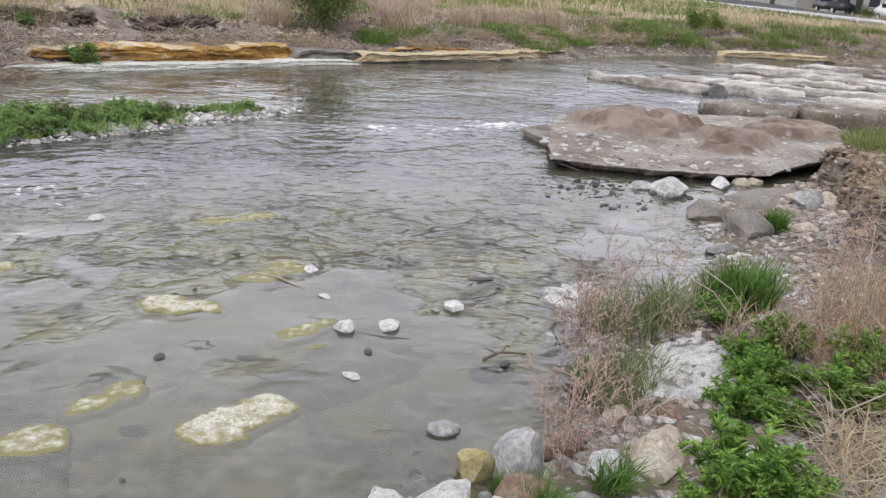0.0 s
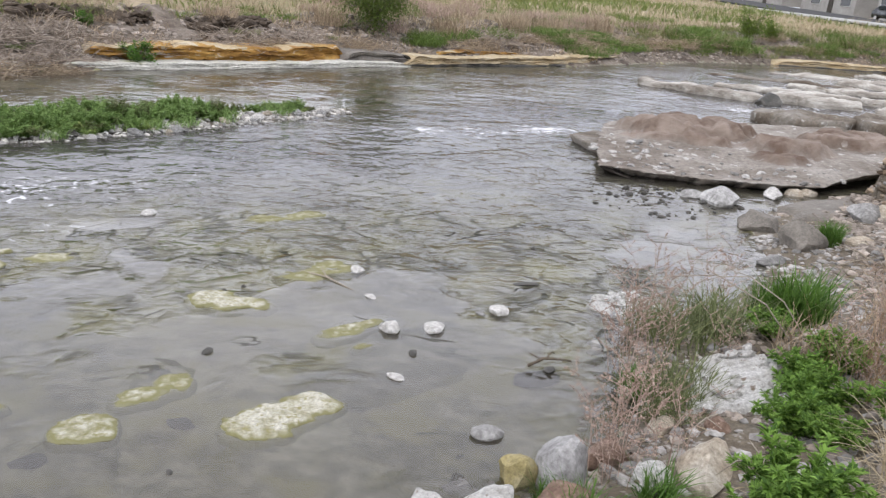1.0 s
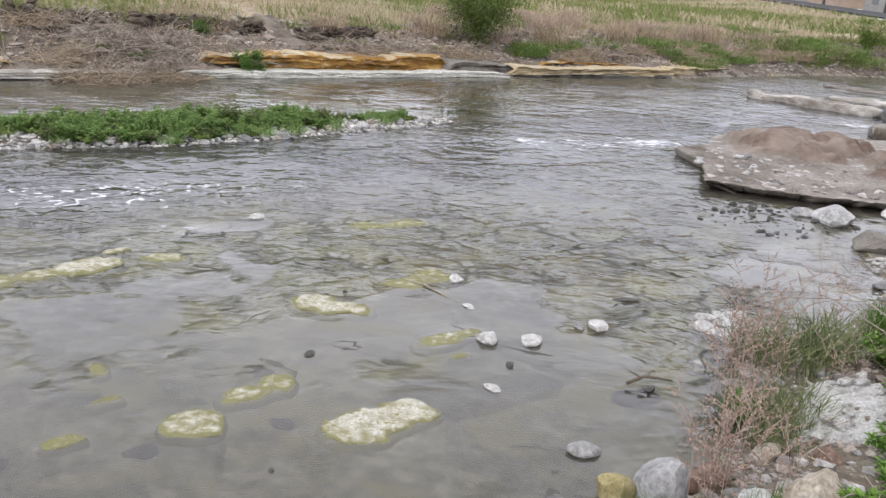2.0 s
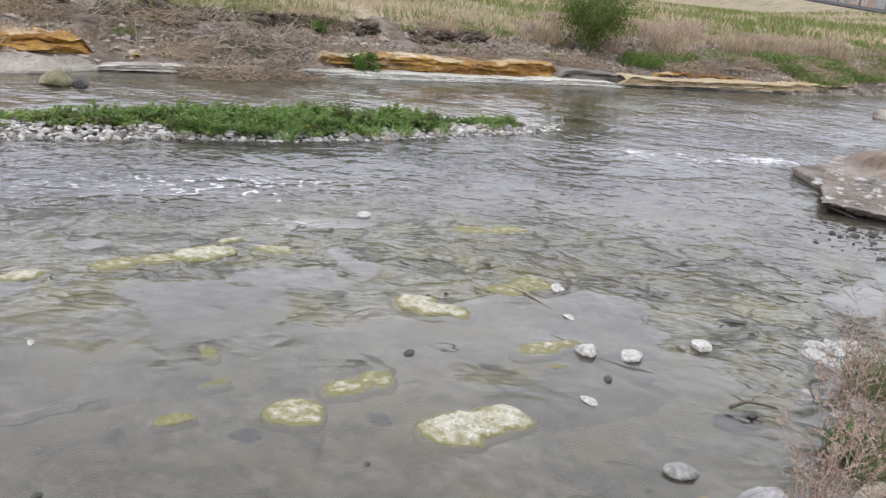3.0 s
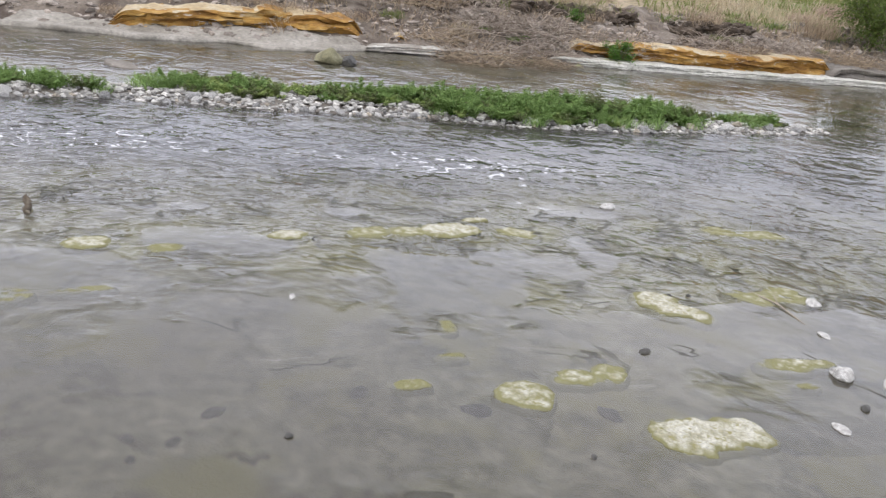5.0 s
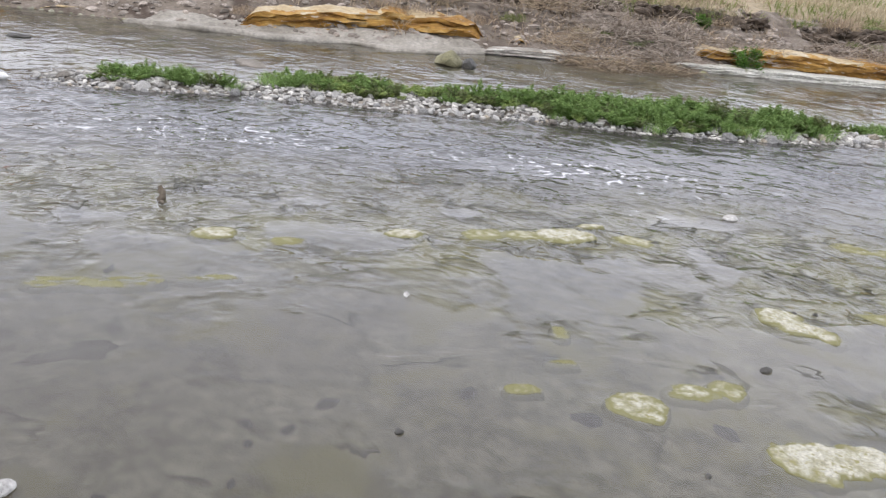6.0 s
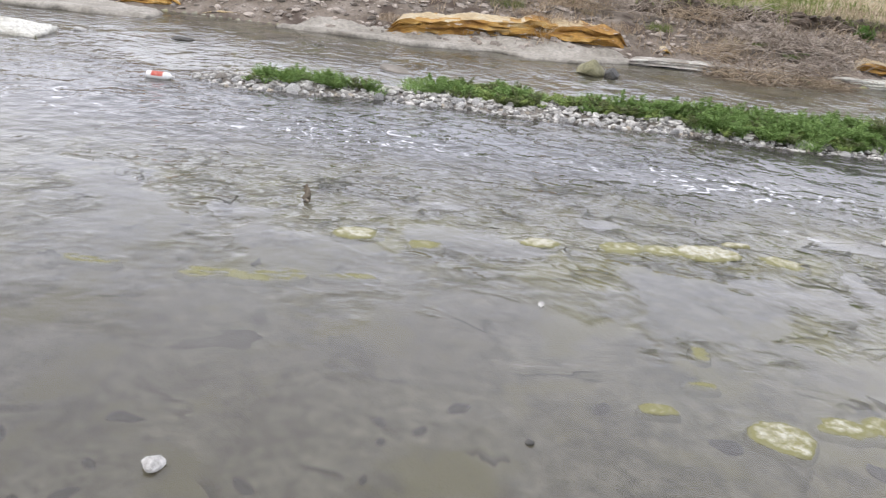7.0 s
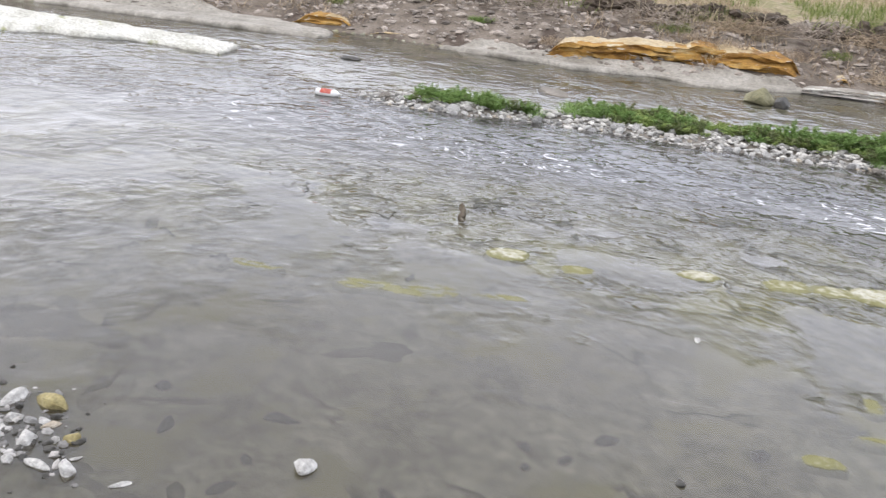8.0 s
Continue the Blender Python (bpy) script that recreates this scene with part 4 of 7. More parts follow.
def rock_band(name, line, width, h, mats, words, seed, overhang=0.05, foot=0.2):
    """A band of layered rock along the foot of the bank: the line is its water side. Every layer stands out or back on its own, the cap juts over the face. mats: face, cap, foot."""
    L = sum(math.hypot(b[0] - a[0], b[1] - a[1]) for a, b in zip(line, line[1:]))
    n = max(8, int(L / 0.075))
    u = np.linspace(0, L, n)
    P = np.array([along(line, k / L)[:2] for k in u])
    pad = np.pad(P, ((6, 6), (0, 0)), mode="reflect", reflect_type="odd")
    P = sum(pad[k:k + n] for k in range(13)) / 13
    d = np.gradient(P, axis=0)
    d /= np.linalg.norm(d, axis=1, keepdims=True)
    out = np.stack([-d[:, 1], d[:, 0]], 1)
    prof = [(-0.06, -0.5), (-0.03, 0.0), (-0.01, 0.1), (0.02, 0.18), (0.05, 0.26), (0.06, 0.34), (0.07, 0.44), (0.08, 0.54), (0.085, 0.62), (0.09, 0.7), (0.095, 0.78), (0.1 - overhang, 0.82), (0.1 - overhang, 0.9), (0.13 - overhang, 0.96), (0.25, 1.0), (0.6, 1.04), (1.0, 1.0), (1.1, 0.2)]
    ends = smooth(0, 0.45, u) * smooth(0, 0.45, L - u)
    tall = h * (0.62 + 0.76 * fbm(u * 0.55, u * 0 + 0.5, 3, seed)) * (0.12 + 0.88 * ends)
    V = np.zeros((n, len(prof), 3))
    for j, (o, zf) in enumerate(prof):
        layer = math.floor(max(zf, 0) * 6.5)
        jag = (fbm(u * 1.1, u * 0 + layer * 5.3, 4, seed + 3) - 0.5) * 0.42 * min(1.0, h * 2.2) + (fbm(u * 4, u * 0 + j * 1.7, 4, seed + 7) - 0.5) * 0.2 * min(1.0, h * 3)
        off = np.where(o > 0.2, o * width, o * h / 0.4) + jag * (0.3 if o > 0.5 else 1.0)
        V[:, j, :2] = P + out * off[:, None]
        V[:, j, 2] = zf * tall + (fbm(u * 3.2, u * 0 + j * 2.3, 3, seed + 11) - 0.5) * 0.3 * h * (zf > 0.1)
    m = len(prof)
    idx = np.arange(n * m).reshape(n, m)
    zf = np.array([(a[1] + b[1]) / 2 for a, b in zip(prof, prof[1:])])[None] + 0.22 * (fbm(u[:-1, None] * 1.6 + 0 * np.arange(m - 1)[None], np.arange(m - 1)[None] * 0.4 + 0 * u[:-1, None], 3, seed + 5) - 0.5)
    slot = np.where(zf < foot, 2, np.where(zf + 0.5 * (fbm(u[:-1, None] * 2.1 + 0 * zf, 0.3 * np.arange(m - 1)[None] + 0 * zf, 3, seed + 15) - 0.5) > 1.0, 1, 0))
    root = base(name, P[n // 2, 0], P[n // 2, 1], 0)
    V = V - np.array([P[n // 2, 0], P[n // 2, 1], 0])
    for piece, j0, j1 in (("foot_layer", 0, 4), ("face_layer", 4, 10), ("cap_layer", 10, m - 1)):
        cols = idx[:, j0:j1 + 1]
        f = np.stack([cols[:-1, :-1], cols[1:, :-1], cols[1:, 1:], cols[:-1, 1:]], -1).reshape(-1, 4)
        ob = raw(piece, V[:, j0:j1 + 1].reshape(-1, 3), np.searchsorted(cols.ravel(), f), mats[0], root, smooth=True)
        for mat in mats[1:]:
            ob.data.materials.append(mat)
        ob.data.polygons.foreach_set("material_index", slot[:, j0:j1].ravel().astype(np.int32))
        edged(ob, 30)
    return tagged(root, words, "rock", "rock ledges along the bank")


OCHRES = (M_OCHRE, M_PALE_OCHRE, M_GREYSHELF)
PALES = (M_PALE_OCHRE, M_PALE_OCHRE, M_DARK)
GREYS = (M_SHELF, M_GREYSHELF, M_DARK)
# bank soil with the shade of the turf's hollows put into its colour
M_SCARP = material("shade_dark_bank_soil", [(0.3, (0.04, 0.03, 0.022)), (0.5, (0.075, 0.056, 0.04)), (0.7, (0.13, 0.1, 0.075))], 3.0, 0.95, 0.9, 22, coords="World", bump_dist=0.04)
rock_band("ochre_ledge", [(-14.5, 9.95), (-13.4, 11.1), (-12.35, 12.25), (-11.55, 13.3), (-11.15, 13.95)], 1.2, 0.52, (M_OCHRE, M_PALE_OCHRE, M_OCHRE), "bright ochre rock ledge under the scree bank", 70, 0.04)
rock_band("ochre_ledge", [(-10.95, 14.0), (-10.45, 14.6)], 0.5, 0.34, OCHRES, "small ochre boulder at the end of the ledge", 71, 0.03)
rock_band("ochre_ledge", [(-17.6, 7.5), (-16.7, 8.4)], 0.7, 0.12, PALES, "small pale ochre outcrop at the waterline", 72)
rock_band("ochre_ledge", [(-19.1, 6.3), (-18.0, 7.5)], 0.9, 0.24, OCHRES, "small ochre outcrop below the scree", 73)
rock_band("ochre_ledge", [(-8.4, 16.95), (-6.95, 18.2), (-5.5, 19.6), (-4.4, 21.0), (-3.5, 22.1)], 1.2, 0.46, OCHRES, "long orange ochre ledge above a pale wet foot", 74, 0.05)
rock_band("grey_ledge", [(-8.5, 16.2), (-6.8, 17.7), (-5.2, 19.35), (-3.4, 21.3), (-2.0, 22.7)], 0.9, 0.12, (M_LIME, M_LIME, M_GREYSHELF), "low pale grey ledge at the waterline", 75, 0.02, 0.0)
rock_band("dark_ledge", [(-3.7, 21.5), (-2.8, 22.4), (-1.9, 23.2)], 0.8, 0.3, (M_DGREY, M_DGREY, M_DGREY), "dark grey flat rock on the ochre ledge", 76, 0.1)
rock_band("ochre_ledge", [(-2.2, 22.8), (-1.1, 23.7), (0.63, 25.2), (2.8, 27.2), (4.6, 30.2)], 1.6, 0.24, PALES, "pale ochre shelf undercut at the waterline", 77, 0.12, 0.22)
rock_band("ochre_ledge", [(-1.6, 24.2), (0.4, 25.9), (2.4, 27.8)], 1.2, 0.3, (M_OCHRE, M_PALE_OCHRE, M_PALE_OCHRE), "second pale ochre layer lying on the shelf", 82, 0.1)
rock_band("ochre_ledge", [(11.6, 35.6), (14.0, 36.2), (16.8, 36.2)], 1.2, 0.2, PALES, "pale sandy outcrop on the far shore", 78)
rock_band("grey_ledge", [(-11.0, 13.2), (-9.4, 14.8), (-8.4, 16.2)], 0.6, 0.14, GREYS, "low grey ledge below the dry brush", 79)
# ---- stones ----
def stone(x, y, sx, sy, sz, mat, seed, words, name="stone", z=None, sink=0.25, turn=None, detail=3, group="", lump=0.28):
    ob = part(name, rock_bm(sx / 2 * 1.12, sy / 2 * 1.12, sz / 1.4, seed, detail, lump, 0.5), mat)
    edged(ob, 24 if name == "boulder" else 48)
    gz = ground_z(x, y) if z is None else z
    ob.matrix_basis = pose(x, y, gz - sink * sz, 0, 0, seed * 47 % 360 if turn is None else turn)
    return tagged(ob, words, "rock" if name == "boulder" else "stone", group)


WATER_STONES = [(-2.96, 7.24, .14, .09, .09, "w"), (-0.89, 6.23, .13, .1, .06, "w"), (-0.71, 5.68, .09, .07, .03, "w"), (-0.50, 5.12, .13, .12, .12, "w"), (-0.22, 5.2, .15, .12, .08, "w"), (0.22, 5.6, .15, .12, .09, "w")]
WATER_STONES += [(0.09, 5.54, .07, .06, .05, "s"), (0.44, 6.25, .19, .07, .04, "d"), (-1.53, 4.54, .08, .05, .04, "d"), (-0.32, 4.78, .06, .05, .05, "d"), (-0.39, 4.43, .1, .07, .04, "w"), (0.14, 3.88, .15, .11, .09, "s"),
                (0.52, 4.72, .08, .06, .04, "d"), (-1.29, 3.27, .04, .03, .02, "d"), (-1.74, 5.54, .04, .03, .03, "d"), (-1.63, 5.65, .04, .03, .03, "d"), (0.54, 7.21, .05, .05, .04, "d"), (-3.16, 0.95, .1, .08, .06, "w"),
                (-2.45, 2.44, .05, .04, .03, "d"), (-14.23, 5.75, .36, .2, .1, "d"), (-15.31, 4.40, .2, .16, .11, "w"), (-3.53, 3.6, .09, .03, .02, "w")]
KIND = {"w": (M_WHITE, "smooth white stone standing out of the shallow water"), "t": (M_TAN, "tan limestone lump standing in the shallow water"), "s": (M_STONE, "grey stone in the shallow water"), "d": (M_DARK, "small dark wet stone in the shallow water")}
for k, (x, y, sx, sy, sz, c) in enumerate(WATER_STONES):
    stone(x, y, sx * 0.95, sy * 0.9, sz * 0.62, KIND[c][0], k + 1, KIND[c][1], z=0.0, sink=0.15, group="stones in the shallows", lump=0.24)
DROWNED = [(-2.89, 2.39, .15, .1), (-2.51, 3.02, .15, .11), (-3.0, 1.98, .08, .07), (-2.85, 1.88, .06, .05), (-2.83, 2.09, .1, .04), (-2.66, 1.66, .08, .04), (-2.89, 1.21, .2, .09), (-3.63, 0.99, .2, .1), (-3.2, 0.6, .18, .08), (-3.75, 0.5, .16, .08), (-3.35, 0.75, .1, .06), (-4.1, 0.55, .1, .08), (-1.95, 3.3, .16, .2), (-1.4, 3.75, .2, .14), (0.46, 4.64, .42, .28)]
for k, (x, y, sx, sy) in enumerate(DROWNED):
    stone(x, y, sx * 0.7, sy * 0.7, .035, M_DARK, k + 40, "dark flat stone lying under the shallow water", z=-0.04, sink=0.25, group="stones in the shallows")

stone(-10.14, 11.5, .46, .4, .24, M_OLIVE, 94, "rounded olive-grey boulder standing in the side channel", "boulder", 0.0, 0.05, lump=0.18)
stone(-9.8, 11.62, .26, .24, .16, M_DARK, 95, "small grey boulder beside a larger one", "boulder", 0.0, 0.08)
stone(-11.1, 7.9, .75, .3, .12, M_DGREY, 92, "flat grey rock just breaking the side channel", "boulder", 0.0, 0.35)

SHORE = [(2.82, 9.7, .46, .34, .2, "s", 101), (2.95, 8.65, .44, .32, .2, "g", 102), (3.14, 7.9, .36, .3, .25, "g", 103), (2.68, 7.4, .24, .16, .1, "s", 104), (3.6, 10.25, .26, .18, .12, "w", 105), (3.93, 10.5, .22, .16, .1, "t", 106),
         (4.14, 10.58, .2, .15, .1, "t", 107), (2.55, 9.95, .28, .2, .1, "s", 108), (4.2, 9.05, .34, .28, .22, "s", 109), (4.42, 9.0, .26, .2, .16, "t", 110), (6.75, 20.7, .5, .5, .3, "k", 112), (3.7, 8.0, .22, .16, .1, "t", 111)]
for x, y, sx, sy, sz, c, seed in SHORE:
    mat, words = {"t": (M_TAN, "tan weathered boulder at the near waterline"), "s": (M_STONE, "grey boulder at the near waterline"), "k": (M_DARK, "dark wet boulder wedged between the rock beds"), "g": (M_DGREY, "dark grey boulder at the near waterline"), "w": (M_WHITE, "pale stone at the near waterline")}[c]
    stone(x, y, sx, sy, sz, mat, seed, words, "boulder", max(0.0, ground_z(x, y)), 0.15, group="boulders along the near shore")
BANK = [(0.52, 3.52, .27, .2, .26, "p", 121, "angular pale grey boulder at the waterline"), (0.30, 3.5, .16, .15, .13, "y", 122, "greenish stone at the waterline"), (-0.12, 3.15, .15, .14, .12, "w", 123, "white broken stone at the waterline"),
        (0.16, 3.2, .26, .2, .14, "w", 124, "white broken stone at the waterline"), (0.9, 3.42, .17, .15, .11, "c", 125, "pale limestone lump on the bank"), (1.15, 3.5, .2, .36, .14, "t", 126, "long tan limestone block on the bank"),
        (0.74, 3.72, .2, .16, .12, "b", 127, "reddish brown stone on the bank"), (1.05, 4.0, .14, .1, .08, "t", 128, "small tan stone on the bank"), (0.5, 3.2, .2, .2, .12, "b", 129, "reddish stone at the waterline"), (0.36, 3.1, .12, .1, .08, "w", 130, "small white stone at the waterline"),
        (0.95, 4.5, .1, .08, .06, "w", 131, "small white stone on the bank"), (1.3, 3.9, .12, .1, .07, "b", 132, "small brown stone on the bank")]
M_PALE = material("pale_grey_stone", [(0.32, (0.22, 0.215, 0.21)), (0.48, (0.31, 0.305, 0.3)), (0.66, (0.41, 0.405, 0.4))], 7, 0.9, 1.0, 30)
M_BROWN = material("reddish_stone", [(0.3, (0.136, 0.082, 0.058)), (0.5, (0.211, 0.143, 0.109)), (0.7, (0.286, 0.224, 0.184))], 5, 0.9, 0.6, 40)
for x, y, sx, sy, sz, c, seed, words in BANK:
    stone(x, y, sx, sy, sz * 1.15, {"s": M_STONE, "p": M_PALE, "y": M_YELLOW, "w": M_CRUMB, "c": M_CRUMB, "t": M_TAN, "b": M_BROWN}[c], seed, words, "boulder", max(0.0, ground_z(x, y)), 0.12, group="stones on the near bank", lump=0.34)
POOL = [(-4.05, 0.05, .15, .13, .1, "y"), (-3.71, 0.10, .08, .07, .06, "y"), (-3.78, -0.08, .1, .09, .09, "w"), (-3.49, 0.05, .1, .08, .08, "w"), (-3.57, -0.05, .12, .06, .05, "w"), (-3.32, 0.23, .09, .04, .025, "w"), (-4.16, -0.1, .17, .1, .06, "w")]
POOL += [(-3.74, 0.03, .04, .05, .04, "w"), (-3.93, -0.05, .07, .05, .04, "s"), (-3.98, -0.12, .08, .06, .05, "w"), (-3.85, -0.2, .07, .06, .05, "w"), (-3.9, -0.0, .09, .05, .04, "w"), (-4.12, 0.08, .06, .05, .04, "s"), (-3.86, 0.02, .09, .05, .03, "t"),
        (-4.02, -0.2, .07, .05, .04, "w"), (-3.62, 0.04, .04, .03, .03, "d"), (-4.25, -0.25, .1, .08, .05, "w"), (-4.05, -0.3, .08, .06, .05, "w"), (-3.75, -0.3, .08, .07, .05, "s"), (-3.66, -0.16, .06, .05, .04, "w")]
for k, (x, y, sx, sy, sz, c) in enumerate(POOL):
    stone(x, y, sx * 0.84, sy * 0.66, sz * 0.8, {"w": M_WHITE, "s": M_STONE, "t": M_TAN, "d": M_DARK, "y": M_YELLOW}[c], 150 + k, {"y": "yellowish rounded stone in the shore pool"}.get(c, "pale broken stone in the shore pool"), z=0.0, sink=0.3, group="stones in the shore pool", lump=0.22)

# crumbled white limestone on the near bank and at the waterline
def crumbled(x, y, rx, ry, turn, rise, seed, words):
    """A low block of rotten limestone with its broken pieces lying on it."""
    ob = ledge("limestone_block", oval(x, y, rx, ry, turn, 12, 0.18, seed), lambda X, Y: np.maximum(land(X, Y)[0], 0.0) + rise, M_CRUMB, -0.1, 0.08, 0.02, 0.14, seed + 80, 0.14, 3.0, False, 0.025)
    tagged(ob, words, "rock")
    rng, rnd = np.random.default_rng(seed), random.Random(seed)
    co = np.array([v.co[:] for v in ob.data.vertices])
    for k in range(46):
        a, r = rnd.uniform(0, 6.28), math.sqrt(rnd.random()) * 0.95
        px, py = x + rx * r * math.cos(a), y + ry * r * math.sin(a)
        pz = co[np.argmin((co[:, 0] - px) ** 2 + (co[:, 1] - py) ** 2), 2]
        v, f = cobble_arrays(rng, 1, np.array([[0, 0, 0.0]]), 0.02, 0.07)
        bit = raw("limestone_fragment", v, f, M_CRUMB, ob)
        bit.matrix_basis = pose(px, py, pz + 0.006, rnd.uniform(-25, 25), rnd.uniform(-25, 25), rnd.uniform(0, 360))


crumbled(1.5, 4.42, 0.37, 0.42, 10, 0.06, 3, "crumbling white limestone block on the near bank")
crumbled(1.2, 6.0, 0.33, 0.28, 20, 0.03, 4, "flat white crumbled limestone at the waterline")


def hump_material():
    """Bedrock humps: speckled pale stone on top, yellow-green algae where they stay wet."""
    m = material("algae_rimmed_bedrock", [(0.35, (0.33, 0.31, 0.21)), (0.5, (0.47, 0.45, 0.36)), (0.65, (0.56, 0.545, 0.47))], 14, 0.9, 0.9, 60, coords="World", spot=(26, 0.56, 0.68, (0.27, 0.25, 0.12)))
    n, l = m.node_tree.nodes, m.node_tree.links
    b = n["Principled BSDF"]
    old = b.inputs["Base Color"].links[0].from_socket
    at, ns, add, mr, mx = n.new("ShaderNodeAttribute"), n.new("ShaderNodeTexNoise"), n.new("ShaderNodeMath"), n.new("ShaderNodeMapRange"), n.new("ShaderNodeMixRGB")
    at.attribute_name = "wet"
    ns.inputs["Scale"].default_value, ns.inputs["Detail"].default_value = 16, 5
    l.new(n.new("ShaderNodeNewGeometry").outputs["Position"], ns.inputs["Vector"])
    add.operation = "MULTIPLY_ADD"
    l.new(ns.outputs["Fac"], add.inputs[0])
    add.inputs[1].default_value = 1.5
    l.new(at.outputs["Fac"], add.inputs[2])
    mr.inputs["From Min"].default_value, mr.inputs["From Max"].default_value = 1.0, 1.4
    l.new(add.outputs[0], mr.inputs["Value"])
    l.new(mr.outputs[0], mx.inputs[0])
    l.new(old, mx.inputs[1])
    mx.inputs[2].default_value = (0.215, 0.205, 0.095, 1)
    rim, out = n.new("ShaderNodeMapRange"), n.new("ShaderNodeMixRGB")
    rim.inputs["From Min"].default_value, rim.inputs["From Max"].default_value = 1.5, 1.9
    l.new(add.outputs[0], rim.inputs["Value"])
    l.new(rim.outputs[0], out.inputs[0])
    l.new(mx.outputs[0], out.inputs[1])
    out.inputs[2].default_value = (0.235, 0.227, 0.14, 1)
    l.new(out.outputs[0], b.inputs["Base Color"])
    return m


M_HUMP = hump_material()


def bedrock_hump(top, green, lobes, seed):
    """A flat crown of layered rock just out of the water, ragged at its rim, its flanks running out under the surface."""
    reach = max(max(rx, ry) for _x, _y, rx, ry, _t in lobes) * 2.2
    X, Y, f = grid_mesh(np.arange(min(p[0] for p in lobes) - reach, max(p[0] for p in lobes) + reach, 0.0125), np.arange(min(p[1] for p in lobes) - reach, max(p[1] for p in lobes) + reach, 0.0125))
    ragged = 0.75 * (fbm(X * 6, Y * 6, 4, seed) - 0.5) + 0.35 * (fbm(X * 18, Y * 18, 3, seed + 5) - 0.5)
    r = lobe_radius(X, Y, lobes) + ragged
    c, q = math.cos(radians(lobes[0][4])), math.sin(radians(lobes[0][4]))
    u, v = X * c + Y * q, Y * c - X * q
    grain = (fbm(u * 7, v * 26, 4, seed + 9) - 0.5) * 0.022 + (fbm(X * 34, Y * 34, 2, seed + 3) - 0.5) * 0.01
    Z = top * (1 - smooth(0.55, 1.05, r)) - 0.014 * smooth(0.85, 1.15, r) + grain * (1 - 0.6 * smooth(0.9, 1.5, r))
    Z = Z - 0.08 * smooth(1.08, 1.25, lobe_radius(X, Y, lobes) + 0.5 * ragged)
    keep = (lobe_radius(X, Y, lobes) < 1.8).ravel()
    f = f[keep[f].all(1)]
    used = np.unique(f)
    remap = np.full(X.size, -1)
    remap[used] = np.arange(len(used))
    ob = raw("bedrock_hump", np.stack([X.ravel(), Y.ravel(), Z.ravel()], 1)[used], remap[f], M_HUMP, smooth=True)
    wet = ob.data.attributes.new("wet", "FLOAT", "POINT")
    wet.data.foreach_set("value", np.clip(smooth(0.55, 1.05, r.ravel()[used]) * 0.75 + 0.5 * smooth(1.0, 1.6, r.ravel()[used]) + green * 0.95 + 0.06 - 7 * grain.ravel()[used], 0, 1.4).astype(np.float32))
    return tagged(ob, "pale speckled bedrock hump rimmed with yellow-green algae" if green < 0.5 else "algae-covered bedrock hump just under the water", "rock", "bedrock humps in the shallows")


for k, (top, green, lobes) in enumerate(HUMPS):
    bedrock_hump(top, green, lobes, 300 + 11 * k)

# ---- gravel spit between the two channels ----
SPIT_NEAR = [(-11.1, 4.5), (-10.3, 4.7), (-9.75, 5.3), (-9.3, 6.05), (-8.6, 6.75), (-7.5, 7.75), (-6.3, 9.0), (-5.2, 9.8), (-4.3, 10.8), (-3.2, 12.4), (-2.2, 14.2)]
SPIT_FAR = [(-2.6, 14.2), (-3.7, 13.2), (-4.9, 12.1), (-6.4, 10.7), (-7.9, 9.2), (-9.2, 7.9), (-10.2, 6.6), (-11.0, 5.3)]
# ground takes the dark mud colour to give shaded gaps between the cobbles
spit = ledge("gravel_spit", SPIT_NEAR + SPIT_FAR, lambda X, Y: 0.035 + 0.05 * (fbm(X * 1.5, Y * 1.5, 3, 55) - 0.3), M_MUD, -0.14, 0.5, 0.07, 0.05, 50, 0.15)
tagged(spit, "long low gravel spit with white cobbles along its edge", "gravel bar")


rng = np.random.default_rng(7)
rnd = random.Random(7)
COBBLES = []
for k in range(6):
    me = bpy.data.meshes.new("cobble")
    bmc = rock_bm(1, 0.75, 0.6, 400 + k, 2, 0.3, 0.5)
    bmc.to_mesh(me)
    bmc.free()
    me.materials.append((M_WHITE, M_WHITE, M_STONE, M_DGREY, M_TAN, M_STONE)[k])
    COBBLES.append(me)
for k in range(290):
    s = (k + rnd.random()) / 290
    x, y, dx, dy = along(SPIT_NEAR, s)
    wide = 0.05 + 0.3 * float(vn(np.array([s * 23.0]), np.array([0.5]), 5)[0]) ** 1.5
    off = abs(rnd.gauss(0, wide)) + 0.02
    ob = new("cobble", rnd.choice(COBBLES))
    ob.parent = spit
    size = min(0.11, 0.033 * math.exp(rnd.gauss(0, 0.5)))
    ob.matrix_basis = pose(x - dy * off, y + dx * off, -0.012 + 0.06 * min(1, off * 2.5), rnd.uniform(-25, 25), rnd.uniform(-25, 25), rnd.uniform(0, 360)) @ Matrix.Scale(size, 4)
n = 5200
t = rng.random(n)
P = np.array([along(SPIT_NEAR, s)[:4] for s in t])
Q = np.array([along(SPIT_FAR[::-1], min(1, max(0, s)))[:2] for s in t])
w = (0.02 + 0.98 * rng.random(n) ** 1.7)[:, None]
across = np.hypot(*(Q - P[:, :2]).T)[:, None] * np.minimum(w, 1 - w)
pts = np.concatenate([P[:, :2] * (1 - w) + Q * w, -0.02 + 0.085 * smooth(0.0, 0.45, across)], 1)
v, f = cobble_arrays(rng, n, pts, 0.012, 0.07)
M_COBBLE = material("spit_cobbles", [(0.3, (0.24, 0.23, 0.21)), (0.5, (0.35, 0.338, 0.312)), (0.7, (0.45, 0.436, 0.41))], 6, 0.9, 0.3, 30, island=0.65)
